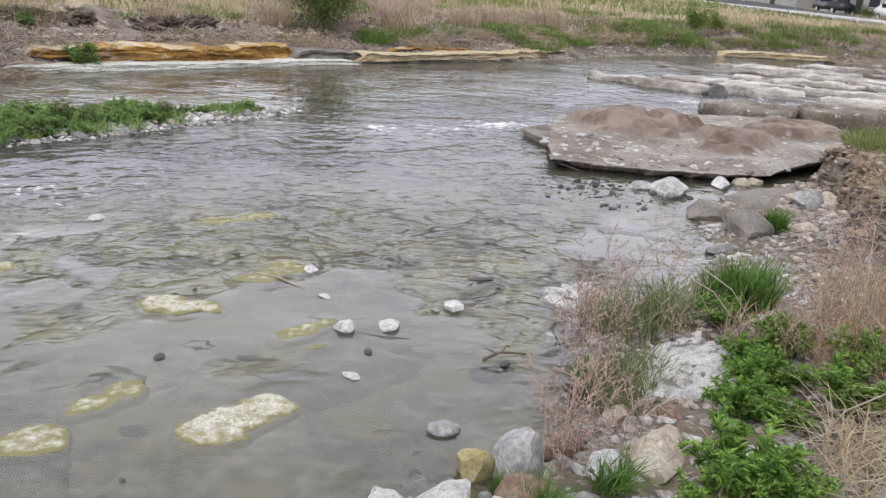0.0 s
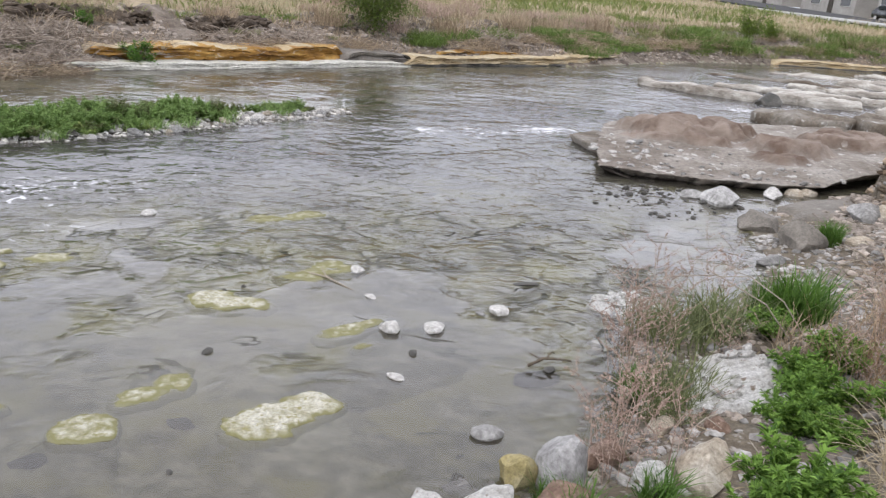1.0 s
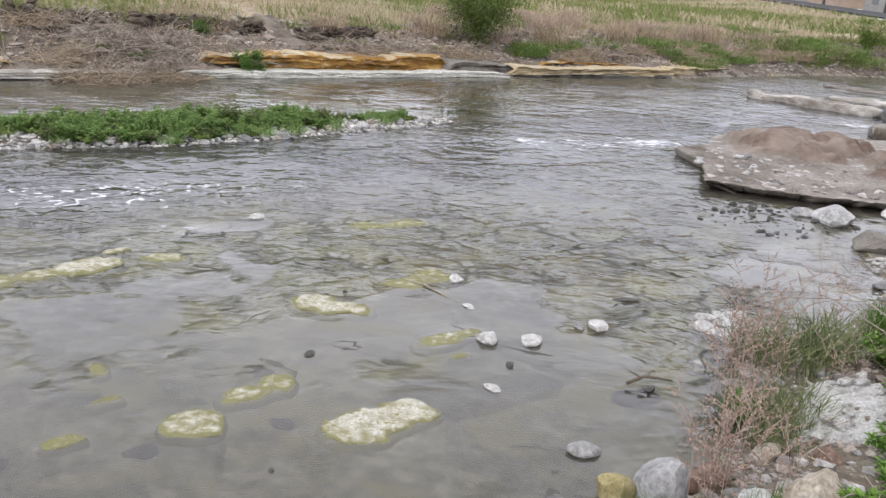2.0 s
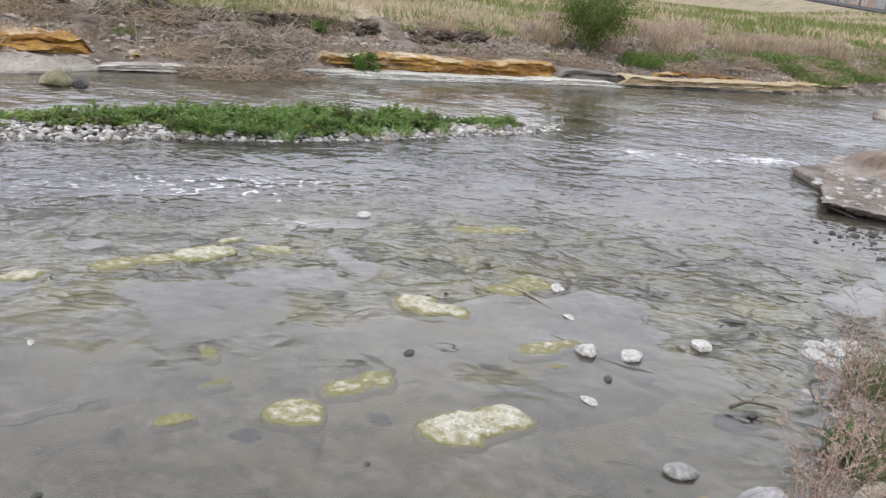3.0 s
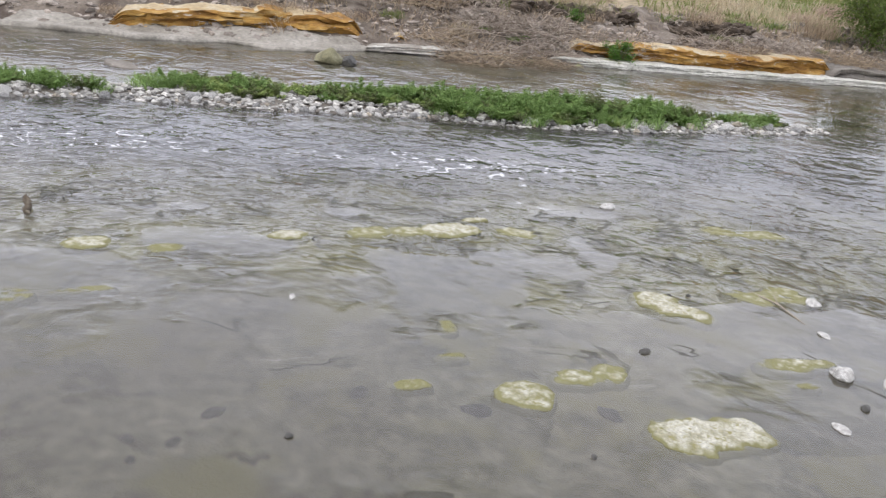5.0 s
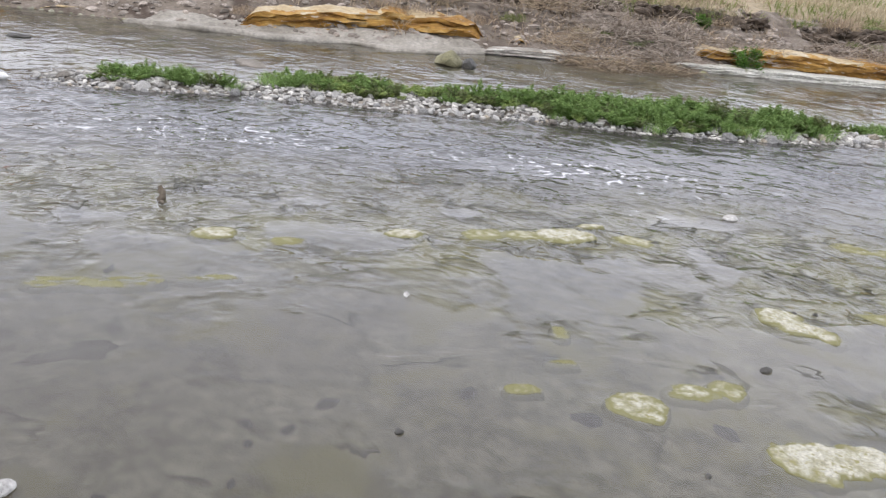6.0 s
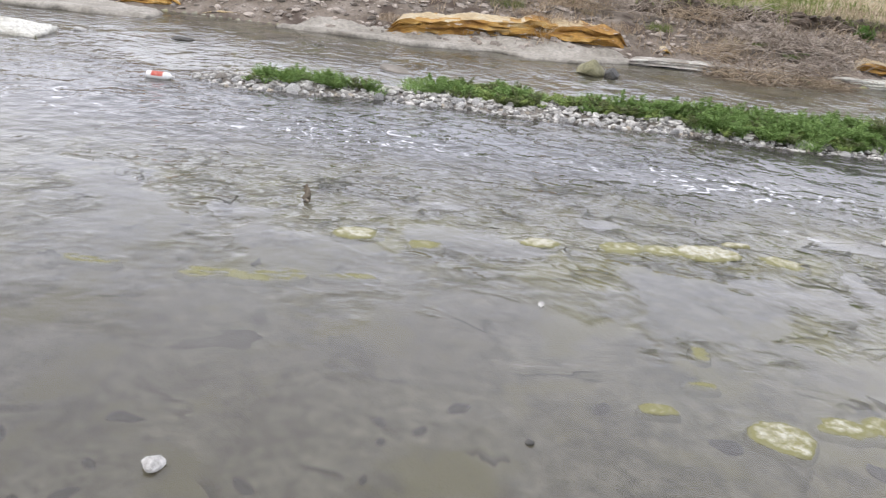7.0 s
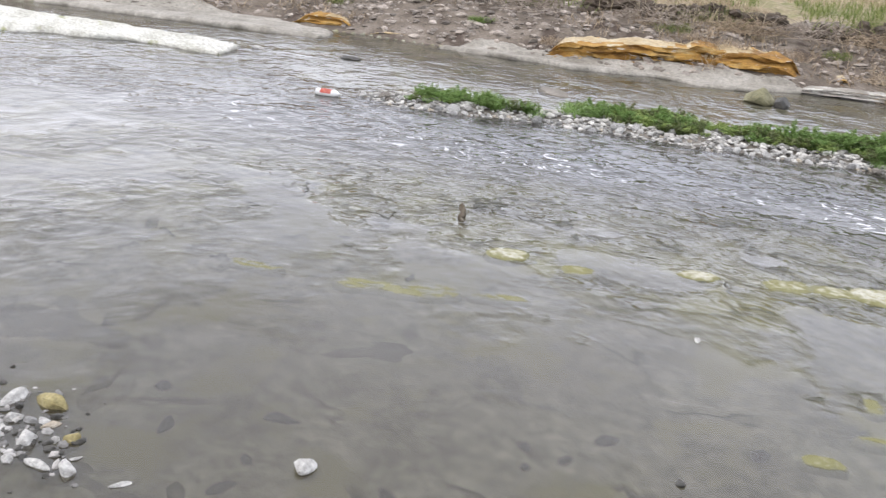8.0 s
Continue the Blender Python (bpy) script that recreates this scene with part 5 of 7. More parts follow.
tagged(raw("spit_pebbles", v, f, M_COBBLE), "loose grey and white pebbles covering the spit", "pebbles", kind="stuff")


def leafy_plant(name, seed, stems, height, spread, leaves, length, width, mat, stem_mat, droop=0.25, upright=0.7):
    """A leafy herb: bent stems with leaves set round them, denser towards the top."""
    r = np.random.default_rng(seed)
    root = base(name, 0, 0, 0)
    lines_, lr, lw = [], [], []
    for _ in range(stems):
        a, lean = r.random() * 6.283, spread * (0.15 + 0.85 * r.random() ** 0.7)
        h = height * (0.6 + 0.45 * r.random()) * (1.05 - 0.35 * lean / spread)
        d = np.array([math.cos(a), math.sin(a), 0])
        st = d * 0.15 * lean
        pts_ = [st + d * lean * 0.85 * s ** 1.4 + np.array([0, 0, h * (s - droop * 0.3 * s * s)]) for s in (0, 0.35, 0.7, 1.0)]
        lines_.append([tuple(p) for p in pts_])
        for _k in range(leaves):
            s = 0.15 + 0.87 * r.random() ** 0.8
            p = d * (0.15 * lean + lean * 0.85 * s ** 1.4) + np.array([0, 0, h * (s - droop * 0.3 * s * s)])
            b = r.random() * 6.283
            q = np.array([math.cos(b), math.sin(b), upright * (r.random() - 0.15)])
            L = length * (1.15 - 0.5 * s)
            for spread_k in (-0.5, 0.0, 0.5):
                c, sn = math.cos(b + spread_k), math.sin(b + spread_k)
                lr.append(p + 0.3 * L * q * (0 if spread_k == 0 else 1))
                lw.append(np.array([c, sn, q[2]]))
    vv, ff = leaf_arrays(r, np.array(lr), np.array(lw), length, width)
    raw("foliage", vv, ff, mat, root)
    vs, fs = tube_arrays(lines_, 0.006)
    tagged(raw("stem", vs, fs, stem_mat, root, smooth=True), kind="stuff")
    return root


def grass_tuft(name, seed, blades, radius, height, width, lean, mat, curl=0.5):
    r = np.random.default_rng(seed)
    root = base(name, 0, 0, 0)
    a, q = r.random(blades) * 6.283, radius * np.sqrt(r.random(blades))
    vv, ff = blade_arrays(r, np.stack([q * np.cos(a), q * np.sin(a), np.zeros(blades)], 1), height, width, lean, curl)
    raw("grass", vv, ff, mat, root)
    return root


def dry_stalks(name, seed, stems, height, spread, mat, seeds=26):
    """Dead weed stalks: thin branching stems set with tiny husks."""
    r = np.random.default_rng(seed)
    root = base(name, 0, 0, 0)
    lines_, lr, lw = [], [], []
    for _ in range(stems):
        a, q = r.random() * 6.283, spread * r.random()
        p0 = np.array([q * math.cos(a), q * math.sin(a), 0])
        h = height * (0.55 + 0.5 * r.random())
        d = np.array([math.cos(a + r.random()), math.sin(a + r.random()), 0]) * 0.35 * h * r.random()
        main = [p0 + d * s * s + np.array([0, 0, h * s]) + (r.random(3) - 0.5) * 0.02 for s in (0, 0.3, 0.6, 0.85, 1.0)]
        lines_.append([tuple(p) for p in main])
        for _b in range(6):
            s = 0.3 + 0.65 * r.random()
            p = p0 + d * s * s + np.array([0, 0, h * s])
            b = r.random() * 6.283
            L = 0.3 * h * (1.1 - s * 0.6)
            tip = p + np.array([math.cos(b) * L, math.sin(b) * L, L * (0.5 + 0.5 * r.random())])
            lines_.append([tuple(p), tuple((p + tip) / 2 + (r.random(3) - 0.5) * 0.02), tuple(tip)])
            for _k in range(seeds // 6 + 1):
                u = 0.3 + 0.7 * r.random()
                lr.append(p + (tip - p) * u)
                lw.append(r.random(3) - 0.5)
    vs, fs = tube_arrays(lines_, 0.0028)
    raw("stalk", vs, fs, mat, root)
    vv, ff = leaf_arrays(r, np.array(lr), np.array(lw), 0.016, 0.011)
    tagged(raw("seed_head", vv, ff, mat, root), kind="stuff")
    return root


def brush_pile(name, seed, twigs, rx, ry, height, mat, length=0.9, radius=0.006):
    """A tangle of dead canes and twigs arching over one another."""
    r = np.random.default_rng(seed)
    root = base(name, 0, 0, 0)
    lines_ = []
    for _ in range(twigs):
        a, q = r.random() * 6.283, math.sqrt(r.random())
        p = np.array([rx * q * math.cos(a), ry * q * math.sin(a), height * 0.8 * (1 - q) * r.random()])
        b, L, el = r.random() * 6.283, length * (0.35 + 0.9 * r.random()), r.random() * 1.2 - 0.15
        d = np.array([math.cos(b) * math.cos(el), math.sin(b) * math.cos(el), math.sin(el)])
        pl = []
        for s in (0, 0.35, 0.7, 1.0):
            w_ = p + d * L * s + np.array([0, 0, -0.45 * L * s * s]) + (r.random(3) - 0.5) * 0.05 * L
            w_[2] = max(w_[2], 0.01)
            pl.append(tuple(w_))
        lines_.append(pl)
    vs, fs = tube_arrays(lines_, radius)
    raw("tangle", vs, fs, mat, root)
    return root


def put(template, places, words, cat, group=""):
    """The first place takes the template itself; the others are copies."""
    for k, (x, y, turn, size, *z) in enumerate(places):
        m = pose(x, y, z[0] if z else max(ground_z(x, y), -0.05) - 0.01, 0, 0, turn) @ Matrix.Scale(size, 4)
        if k == 0:
            ob = template
            ob.matrix_basis = m
        else:
            ob = copy_thing(template, Matrix())
            ob.matrix_basis = m
        tagged(ob, words, cat, group)


# weeds on the spit: low clumps of several greens, thinner where the cobbles lie bare
M_SPITLIGHT = foliage("young_weed_leaves", (0.2, 0.28, 0.08), (0.42, 0.5, 0.19), 0.45)
spit_kinds = [leafy_plant("spit_weed", 500 + k, (13, 12, 11, 12)[k], (0.3, 0.22, 0.15, 0.2)[k], (0.2, 0.24, 0.26, 0.22)[k], (40, 40, 34, 36)[k], 0.03, 0.013, (M_SPITWEED, M_SPITWEED, M_SPITLIGHT, M_GREYWEED)[k], M_GRASS, 0.2, 1.6) for k in range(4)]
spit_places = [[], [], [], []]
for k in range(460):
    s = 0.04 + 0.9 * (k + rnd.random()) / 460
    x, y, dx, dy = along(SPIT_NEAR, s)
    x2, y2 = along(SPIT_FAR[::-1], s)[:2]
    w_ = rnd.uniform(0.1 if 0.5 < s < 0.72 else 0.3, 0.95)
    px_, py_ = x + (x2 - x) * w_, y + (y2 - y) * w_
    bare = 0.24 < s < 0.43
    lush = float(fbm(np.array([[px_ * 0.9]]), np.array([[py_ * 0.9]]), 3, 73)[0, 0]) - (0.09 if bare else 0.0) - (0.08 if w_ < 0.25 else 0.0)
    if lush < 0.39:
        continue
    size = (0.6 + 2.6 * (lush - 0.38)) * rnd.uniform(0.7, 1.3) * (0.6 if s > 0.86 or s < 0.12 else 1)
    kind = rnd.choice((2, 2, 1, 3)) if bare or lush < 0.42 else rnd.choice((0, 0, 1, 1, 2, 3))
    spit_places[kind].append((px_, py_, rnd.uniform(0, 360), min(1.15, size), 0.03))
for tpl, pl, words in zip(spit_kinds, spit_places, ("tall bright green weed growing on the gravel spit", "low bright green weed growing on the gravel spit", "low yellow-green weed between cobbles on the spit", "grey-green weed growing on the gravel spit")):
    put(tpl, pl, words, "plant", "weeds on the spit")
put(grass_tuft("spit_grass", 515, 90, 0.2, 0.22, 0.009, 0.9, M_SPITWEED), [(x_ + rnd.uniform(-0.2, 0.2), y_ + rnd.uniform(-0.2, 0.2), rnd.uniform(0, 360), rnd.uniform(0.5, 1.0), 0.03) for x_, y_, _t, _s, _z in (spit_places[0] + spit_places[1])[::3]], "fresh grass between the weeds on the spit", "grass", "grass on the spit")
put(leafy_plant("tall_weed", 510, 14, 0.46, 0.24, 20, 0.05, 0.014, M_GREYWEED, M_GREYWEED, 0.1, 0.9), [(-4.9, 11.1, 20, 1.0, 0.05), (-4.6, 11.3, 120, 0.7, 0.05), (-3.9, 12.2, 220, 0.75, 0.05), (-8.0, 8.0, 80, 0.6, 0.05)], "taller grey-green weed on the gravel spit", "plant", "weeds on the spit")

# ---- plants of the near bank ----
put(leafy_plant("mugwort", 520, 34, 0.46, 0.32, 40, 0.052, 0.02, M_MUGWORT, M_GRASS, 0.15, 1.8), [(1.36, 3.02, 10, 0.85), (1.46, 2.9, 250, 0.6), (1.2, 2.92, 120, 0.5), (2.12, 3.72, 200, 0.65)], "bushy bright green mugwort on the near bank", "plant", "mugwort on the near bank")
put(leafy_plant("mugwort", 521, 28, 0.4, 0.34, 40, 0.052, 0.02, M_MUGWORT, M_GRASS, 0.15, 1.8), [(1.85, 4.1, 80, 0.75), (2.1, 4.5, 20, 0.7), (1.65, 3.85, 290, 0.65), (2.4, 4.1, 140, 0.7), (1.95, 5.1, 140, 0.55), (1.78, 3.66, 30, 0.5), (1.9, 4.45, 260, 0.55)], "bushy bright green mugwort on the near bank", "plant", "mugwort on the near bank")
put(grass_tuft("grass_tuft", 530, 420, 0.2, 0.46, 0.011, 0.55, M_GRASS), [(2.27, 5.55, 0, 0.9), (2.1, 5.62, 90, 0.7), (3.42, 8.0, 60, 0.55)], "dense fresh green grass tuft near the waterline", "grass", "green tufts on the near bank")
put(grass_tuft("grass_tuft", 531, 240, 0.26, 0.36, 0.009, 0.8, M_GREYWEED), [(1.42, 5.15, 0, 1.0), (1.72, 5.35, 130, 0.9), (1.22, 4.4, 60, 0.75), (1.25, 5.45, 60, 0.7), (1.12, 4.15, 200, 0.6)], "loose grey-green grass tuft on the near bank", "grass", "green tufts on the near bank")
put(grass_tuft("grass_tuft", 532, 160, 0.1, 0.25, 0.008, 0.8, M_GRASS), [(0.98, 4.5, 0, 0.8), (0.55, 3.15, 60, 0.8), (0.88, 3.25, 120, 0.8), (0.42, 3.3, 120, 0.6)], "small green grass tuft among the stones", "grass", "green tufts on the near bank")
put(grass_tuft("dry_grass", 533, 240, 0.4, 0.36, 0.007, 0.9, M_DRY), [(2.75, 4.95, 0, 0.9), (3.1, 4.8, 60, 0.9), (3.2, 5.7, 140, 0.7), (2.6, 3.7, 250, 0.8), (3.5, 5.3, 20, 0.9), (2.1, 4.7, 50, 0.7)], "tangled brown dry grass on the near bank", "dry grass", "dry grass on the near bank")
M_RUST = foliage("rusty_dry_grass", (0.2, 0.125, 0.075), (0.42, 0.29, 0.18), 0.3, 0.8)
put(grass_tuft("dry_grass", 537, 110, 0.32, 0.48, 0.0035, 0.9, M_RUST), [(2.2, 4.35, 0, 0.9), (2.42, 4.25, 70, 1.0), (2.65, 4.6, 140, 0.9), (2.3, 4.0, 30, 0.8), (2.75, 4.2, 10, 0.9)], "fine reddish dry grass standing among the mugwort", "dry grass", "dry grass on the near bank")
put(grass_tuft("dry_grass", 534, 300, 0.35, 0.3, 0.007, 1.3, M_STRAW, 0.9), [(2.15, 3.2, 0, 1.0), (2.5, 3.3, 100, 1.0), (1.95, 2.95, 200, 0.9), (2.9, 4.1, 40, 1.0), (1.35, 2.8, 80, 0.7), (4.7, 7.3, 20, 0.8), (4.4, 6.6, 20, 0.9)], "flattened pale straw on the near bank", "dry grass", "dry grass on the near bank")
put(dry_stalks("dry_stalks", 540, 9, 0.62, 0.18, M_PINK, 54), [(0.78, 3.75, 0, 1.0), (0.92, 4.1, 80, 0.9), (0.7, 3.45, 160, 0.85), (1.0, 4.75, 220, 1.0), (1.08, 5.1, 300, 1.05)], "pinkish dead weed stalks with dry husks at the waterline", "dry weed", "dead stalks on the near bank")
put(dry_stalks("dry_stalks", 541, 8, 0.7, 0.22, M_PINK, 42), [(1.35, 5.6, 0, 1.0), (1.75, 5.9, 120, 0.95), (1.2, 4.85, 60, 0.8), (1.55, 4.75, 200, 0.6), (2.3, 4.55, 40, 0.8), (2.05, 4.2, 130, 0.7), (2.7, 5.2, 60, 0.8), (3.1, 5.6, 10, 0.9), (3.4, 6.4, 100, 0.9), (2.45, 4.1, 250, 0.7), (1.05, 3.6, 10, 0.7)], "thin reddish dead stalks with dry husks on the bank", "dry weed", "dead stalks on the near bank")
put(grass_tuft("bank_grass", 535, 300, 0.4, 0.22, 0.01, 0.9, M_MEADOWGREEN), [(5.75, 11.0, 0, 1.0), (6.5, 11.7, 50, 1.1), (5.35, 10.1, 100, 0.9), (5.0, 9.2, 30, 0.8), (4.9, 8.6, 10, 0.7), (5.4, 9.2, 60, 1.0), (7.0, 12.6, 20, 1.1), (7.9, 13.0, 80, 1.1), (6.2, 11.0, 140, 1.0), (6.9, 11.7, 200, 1.0), (5.6, 9.8, 240, 0.9), (7.7, 12.3, 10, 1.0)], "short green and yellow grass on the cut bank", "grass", "grass on the cut bank")
put(leafy_plant("bank_weed", 536, 20, 0.3, 0.3, 18, 0.07, 0.025, M_GRASS, M_GRASS), [(6.75, 12.1, 0, 1.0), (6.3, 11.2, 70, 0.8)], "bright green weed on the cut bank", "plant")

# loose gravel of the near bank
n = 9000
x, y = rng.uniform(-0.4, 5.6, n), rng.uniform(2.4, 11.4, n)
z, d, _ = land(x[None], y[None])
z, d = z[0], d[0]
ok = (d > -0.25) & (d < 3.2) & ((fbm(x * 1.5, y * 1.5, 3, 77) > 0.42) | (d < 0.7)) & (bluff_side(x, y) < 0.1) & ~((y > 8.7) & (x > 3.15) & (rng.random(n) < 0.85))
v, f = cobble_arrays(rng, int(ok.sum()), np.stack([x, y, z + 0.004], 1)[ok], 0.008, 0.06)
tagged(raw("bank_gravel", v, f, M_PEBBLE), "loose grey gravel and stone chips on the near bank", "gravel", kind="stuff")
n = 420
x, y = rng.uniform(1.0, 3.4, n), rng.uniform(8.2, 10.6, n)
z, d, _ = land(x[None], y[None])
ok = (d[0] < 0.1) & (np.hypot((x - 2.1) / 1.1, (y - 9.6) / 0.9) < 0.4 + 0.6 * rng.random(n))
v, f = cobble_arrays(rng, int(ok.sum()), np.stack([x, y, np.full(n, 0.002)], 1)[ok], 0.015, 0.06)
tagged(raw("shallow_pebbles", v, f, M_DARK), "dark pebbles breaking the shallows before the slab", "pebbles", kind="stuff")

n = 150
x, y = -3.9 + rng.normal(0, 0.2, n), -0.12 + rng.normal(0, 0.14, n)
for name, pick, mat, words in (("pool_pebbles", slice(0, 36), M_DARK, "small dark wet pebbles between the stones of the shore pool"), ("pool_gravel", slice(80, 150), M_PEBBLE, "small pale pebbles between the stones of the shore pool")):
    v, f = cobble_arrays(rng, len(x[pick]), np.stack([x[pick], y[pick], np.full(len(x[pick]), 0.0)], 1), 0.01, 0.034)
    tagged(raw(name, v, f, mat), words, "pebbles", kind="stuff")

n = 2600
x, y = rng.uniform(0.4, 2.7, n), rng.uniform(2.7, 5.4, n)
z, d, _ = land(x[None], y[None])
ok = (d[0] > 0.05) & (fbm(x * 2.4, y * 2.4, 3, 79) > 0.4)
v, f = cobble_arrays(rng, int(ok.sum()), np.stack([x, y, z[0] + 0.003], 1)[ok], 0.006, 0.05)
tagged(raw("bank_rubble", v, f, M_SCREESTONE), "brown broken rubble between the plants of the bank", "rubble", kind="stuff")

# leaf litter and straw bits strewn over the near bank
n = 2600
x, y = rng.uniform(0.2, 5.2, n), rng.uniform(2.6, 11.0, n)
z, d, _ = land(x[None], y[None])
ok = (d[0] > 0.15) & (fbm(x * 2, y * 2, 3, 61) > 0.45)
ways = np.stack([rng.normal(0, 1, n), rng.normal(0, 1, n), rng.normal(0, 0.15, n)], 1)
vv, ff = leaf_arrays(rng, np.stack([x, y, z[0] + 0.012], 1)[ok], ways[ok], 0.07, 0.012)
tagged(raw("leaf_litter", vv, ff, M_STRAW), "dry straw bits and leaf litter on the near bank", "leaf litter", kind="stuff")

put(brush_pile("bank_roots", 570, 110, 0.4, 0.3, 0.16, M_DRY, 0.5, 0.004), [(4.25, 7.6, 0, 0.8), (4.05, 6.9, 140, 0.8), (3.9, 6.3, 220, 0.9), (3.55, 7.0, 60, 0.7)], "dry roots and dead stems hanging on the cut bank", "dead brush", "dry roots on the cut bank")
n = 1500
s = rng.random(n)
line = np.array([along(BLUFF[1:6], q) for q in s])
o = -0.05 - np.abs(rng.normal(0, 0.35, n))
x, y = line[:, 0] + line[:, 3] * o, line[:, 1] - line[:, 2] * o
z, d, _ = land(x[None], y[None])
ok = d[0] > -0.05
v, f = cobble_arrays(rng, int(ok.sum()), np.stack([x, y, z[0]], 1)[ok], 0.012, 0.09)
n = 5200
s = rng.random(n)
line = np.array([along(BLUFF[1:6], q) for q in s])
o = rng.uniform(-0.3, 0.3, n)
x, y = line[:, 0] + line[:, 3] * o, line[:, 1] - line[:, 2] * o
steep = land(x[None] + 0.06, y[None])[0][0] - land(x[None] - 0.06, y[None])[0][0]
z, d, _ = land(x[None], y[None])
ok = (steep > 0.05) & (d[0] > 0)
vc, fc = cobble_arrays(rng, int(ok.sum()), np.stack([x, y, z[0] - 0.01], 1)[ok], 0.015, 0.085)
tagged(raw("bank_clods", vc, fc, M_CLOD), "crumbling brown soil clods on the face of the cut bank", "soil", kind="stuff")
tagged(raw("bluff_rubble", v, f, M_SCREESTONE), "broken stones fallen at the foot of the cut bank", "rubble", kind="stuff")

# ---- bottle, driftwood ----
M_PLASTIC = bpy.data.materials.new("white_plastic")
M_PLASTIC.use_nodes = True
M_PLASTIC.node_tree.nodes["Principled BSDF"].inputs["Base Color"].default_value = (0.6, 0.6, 0.59, 1)
M_PLASTIC.node_tree.nodes["Principled BSDF"].inputs["Roughness"].default_value = 0.35
M_LABEL = material("red_label", [(0.3, (0.374, 0.061, 0.041)), (0.5, (0.422, 0.082, 0.054)), (0.7, (0.49, 0.218, 0.177))], 30, 0.5, 0.0, 60)


def lathe(profile, segments=20):
    bm = bmesh.new()
    rings = []
    for x, r in profile:
        rings.append([bm.verts.new((x, r * math.cos(6.2832 * k / segments), r * math.sin(6.2832 * k / segments))) for k in range(segments)])
    for a, b in zip(rings, rings[1:]):
        for k in range(segments):
            bm.faces.new((a[k], a[(k + 1) % segments], b[(k + 1) % segments], b[k]))
    bm.faces.new(rings[0][::-1])
    bm.faces.new(rings[-1])
    return bm


bottle = base("plastic_bottle", -11.05, 4.12, 0.035, 42)
tagged(bottle, "white plastic bottle with a red label drifting in the river", "bottle")
part("body", lathe([(-0.2, 0.03), (-0.195, 0.046), (-0.18, 0.053), (0.06, 0.053), (0.075, 0.05), (0.09, 0.053), (0.11, 0.045), (0.135, 0.022), (0.15, 0.016), (0.165, 0.016)]), M_PLASTIC, bottle)
strip = bmesh.new()
rows_ = [[strip.verts.new((x, 0.0545 * math.cos(a), 0.0545 * math.sin(a))) for a in (1.3, 1.66, 2.02, 2.38, 2.74, 3.1)] for x in (-0.12, 0.04)]
for k in range(5):
    strip.faces.new((rows_[0][k], rows_[1][k], rows_[1][k + 1], rows_[0][k + 1]))
part("label", strip, M_LABEL, bottle, "red printed label along the side")
part("cap", lathe([(0.162, 0.019), (0.163, 0.0195), (0.182, 0.0195), (0.184, 0.017)]), M_WHITE, bottle, "white screw cap")


def branch(name, x, y, z, turn, lines_, radius, mat, words):
    root = base(name, x, y, z, turn)
    for k, line in enumerate(lines_):
        vs, fs = [], []
        pts_ = [Vector(p) for p in line]
        for i, p in enumerate(pts_):
            t_ = (pts_[min(i + 1, len(pts_) - 1)] - pts_[max(i - 1, 0)]).normalized()
            a = t_.orthogonal().normalized()
            b = t_.cross(a)
            r = radius * (1.0 if k == 0 else 0.55) * (1 - 0.6 * i / (len(pts_) - 1))
            for q in range(7):
                w_ = 1 + 0.25 * noise.noise(p * 9 + Vector((q, k, 0)))
                vs.append(p + (a * math.cos(q * 0.8976) + b * math.sin(q * 0.8976)) * r * w_)
            if i:
                o = 7 * (i - 1)
                fs += [[o + q, o + (q + 1) % 7, o + 7 + (q + 1) % 7, o + 7 + q] for q in range(7)]
        fs += [list(range(6, -1, -1)), [7 * (len(pts_) - 1) + q for q in range(7)]]
        raw("trunk" if k == 0 else "side_branch", vs, fs, mat, root, smooth=True)
    return tagged(root, words, "driftwood")


branch("driftwood", -6.0, 3.32, -0.02, 20, [[(0, 0, 0), (0.02, 0.01, 0.04), (0.02, 0.02, 0.08), (-0.02, 0.03, 0.12)], [(0.02, 0.02, 0.05), (-0.03, 0.03, 0.08), (-0.05, 0.04, 0.1)], [(0.0, 0.0, 0.0), (0.06, -0.04, 0.02), (0.1, -0.08, 0.03)]], 0.035, M_WOOD, "short dark snag of driftwood sticking out of the river")
branch("driftwood", 0.5, 4.74, 0.03, 10, [[(-0.12, -0.02, 0.0), (-0.02, 0.0, 0.04), (0.1, 0.03, 0.02), (0.17, 0.05, 0.0)], [(0.0, 0.0, 0.04), (0.04, 0.07, 0.05), (0.08, 0.12, 0.02)], [(-0.03, 0, 0.03), (-0.1, 0.05, 0.05)]], 0.012, M_WOOD, "small dark snag caught on a stone in the shallows")
branch("driftwood", 3.75, 7.55, ground_z(3.75, 7.55) + 0.02, 70, [[(-0.3, 0, 0), (0, 0.03, 0.04), (0.35, -0.02, 0.03)], [(0, 0.03, 0.04), (0.15, 0.2, 0.06)]], 0.012, M_STICK, "bleached stick lying on the near shore")
branch("driftwood", 3.95, 7.2, ground_z(3.95, 7.2) + 0.02, 130, [[(-0.35, 0, 0), (0, 0.05, 0.03), (0.3, 0.0, 0.02)]], 0.01, M_STICK, "bleached stick lying on the near shore")
branch("driftwood", 3.4, 7.3, ground_z(3.4, 7.3) + 0.02, 30, [[(-0.25, 0, 0), (0, -0.05, 0.05), (0.3, 0.0, 0.02)], [(0, -0.05, 0.05), (0.1, -0.2, 0.04)]], 0.009, M_STICK, "bleached stick lying on the near shore")
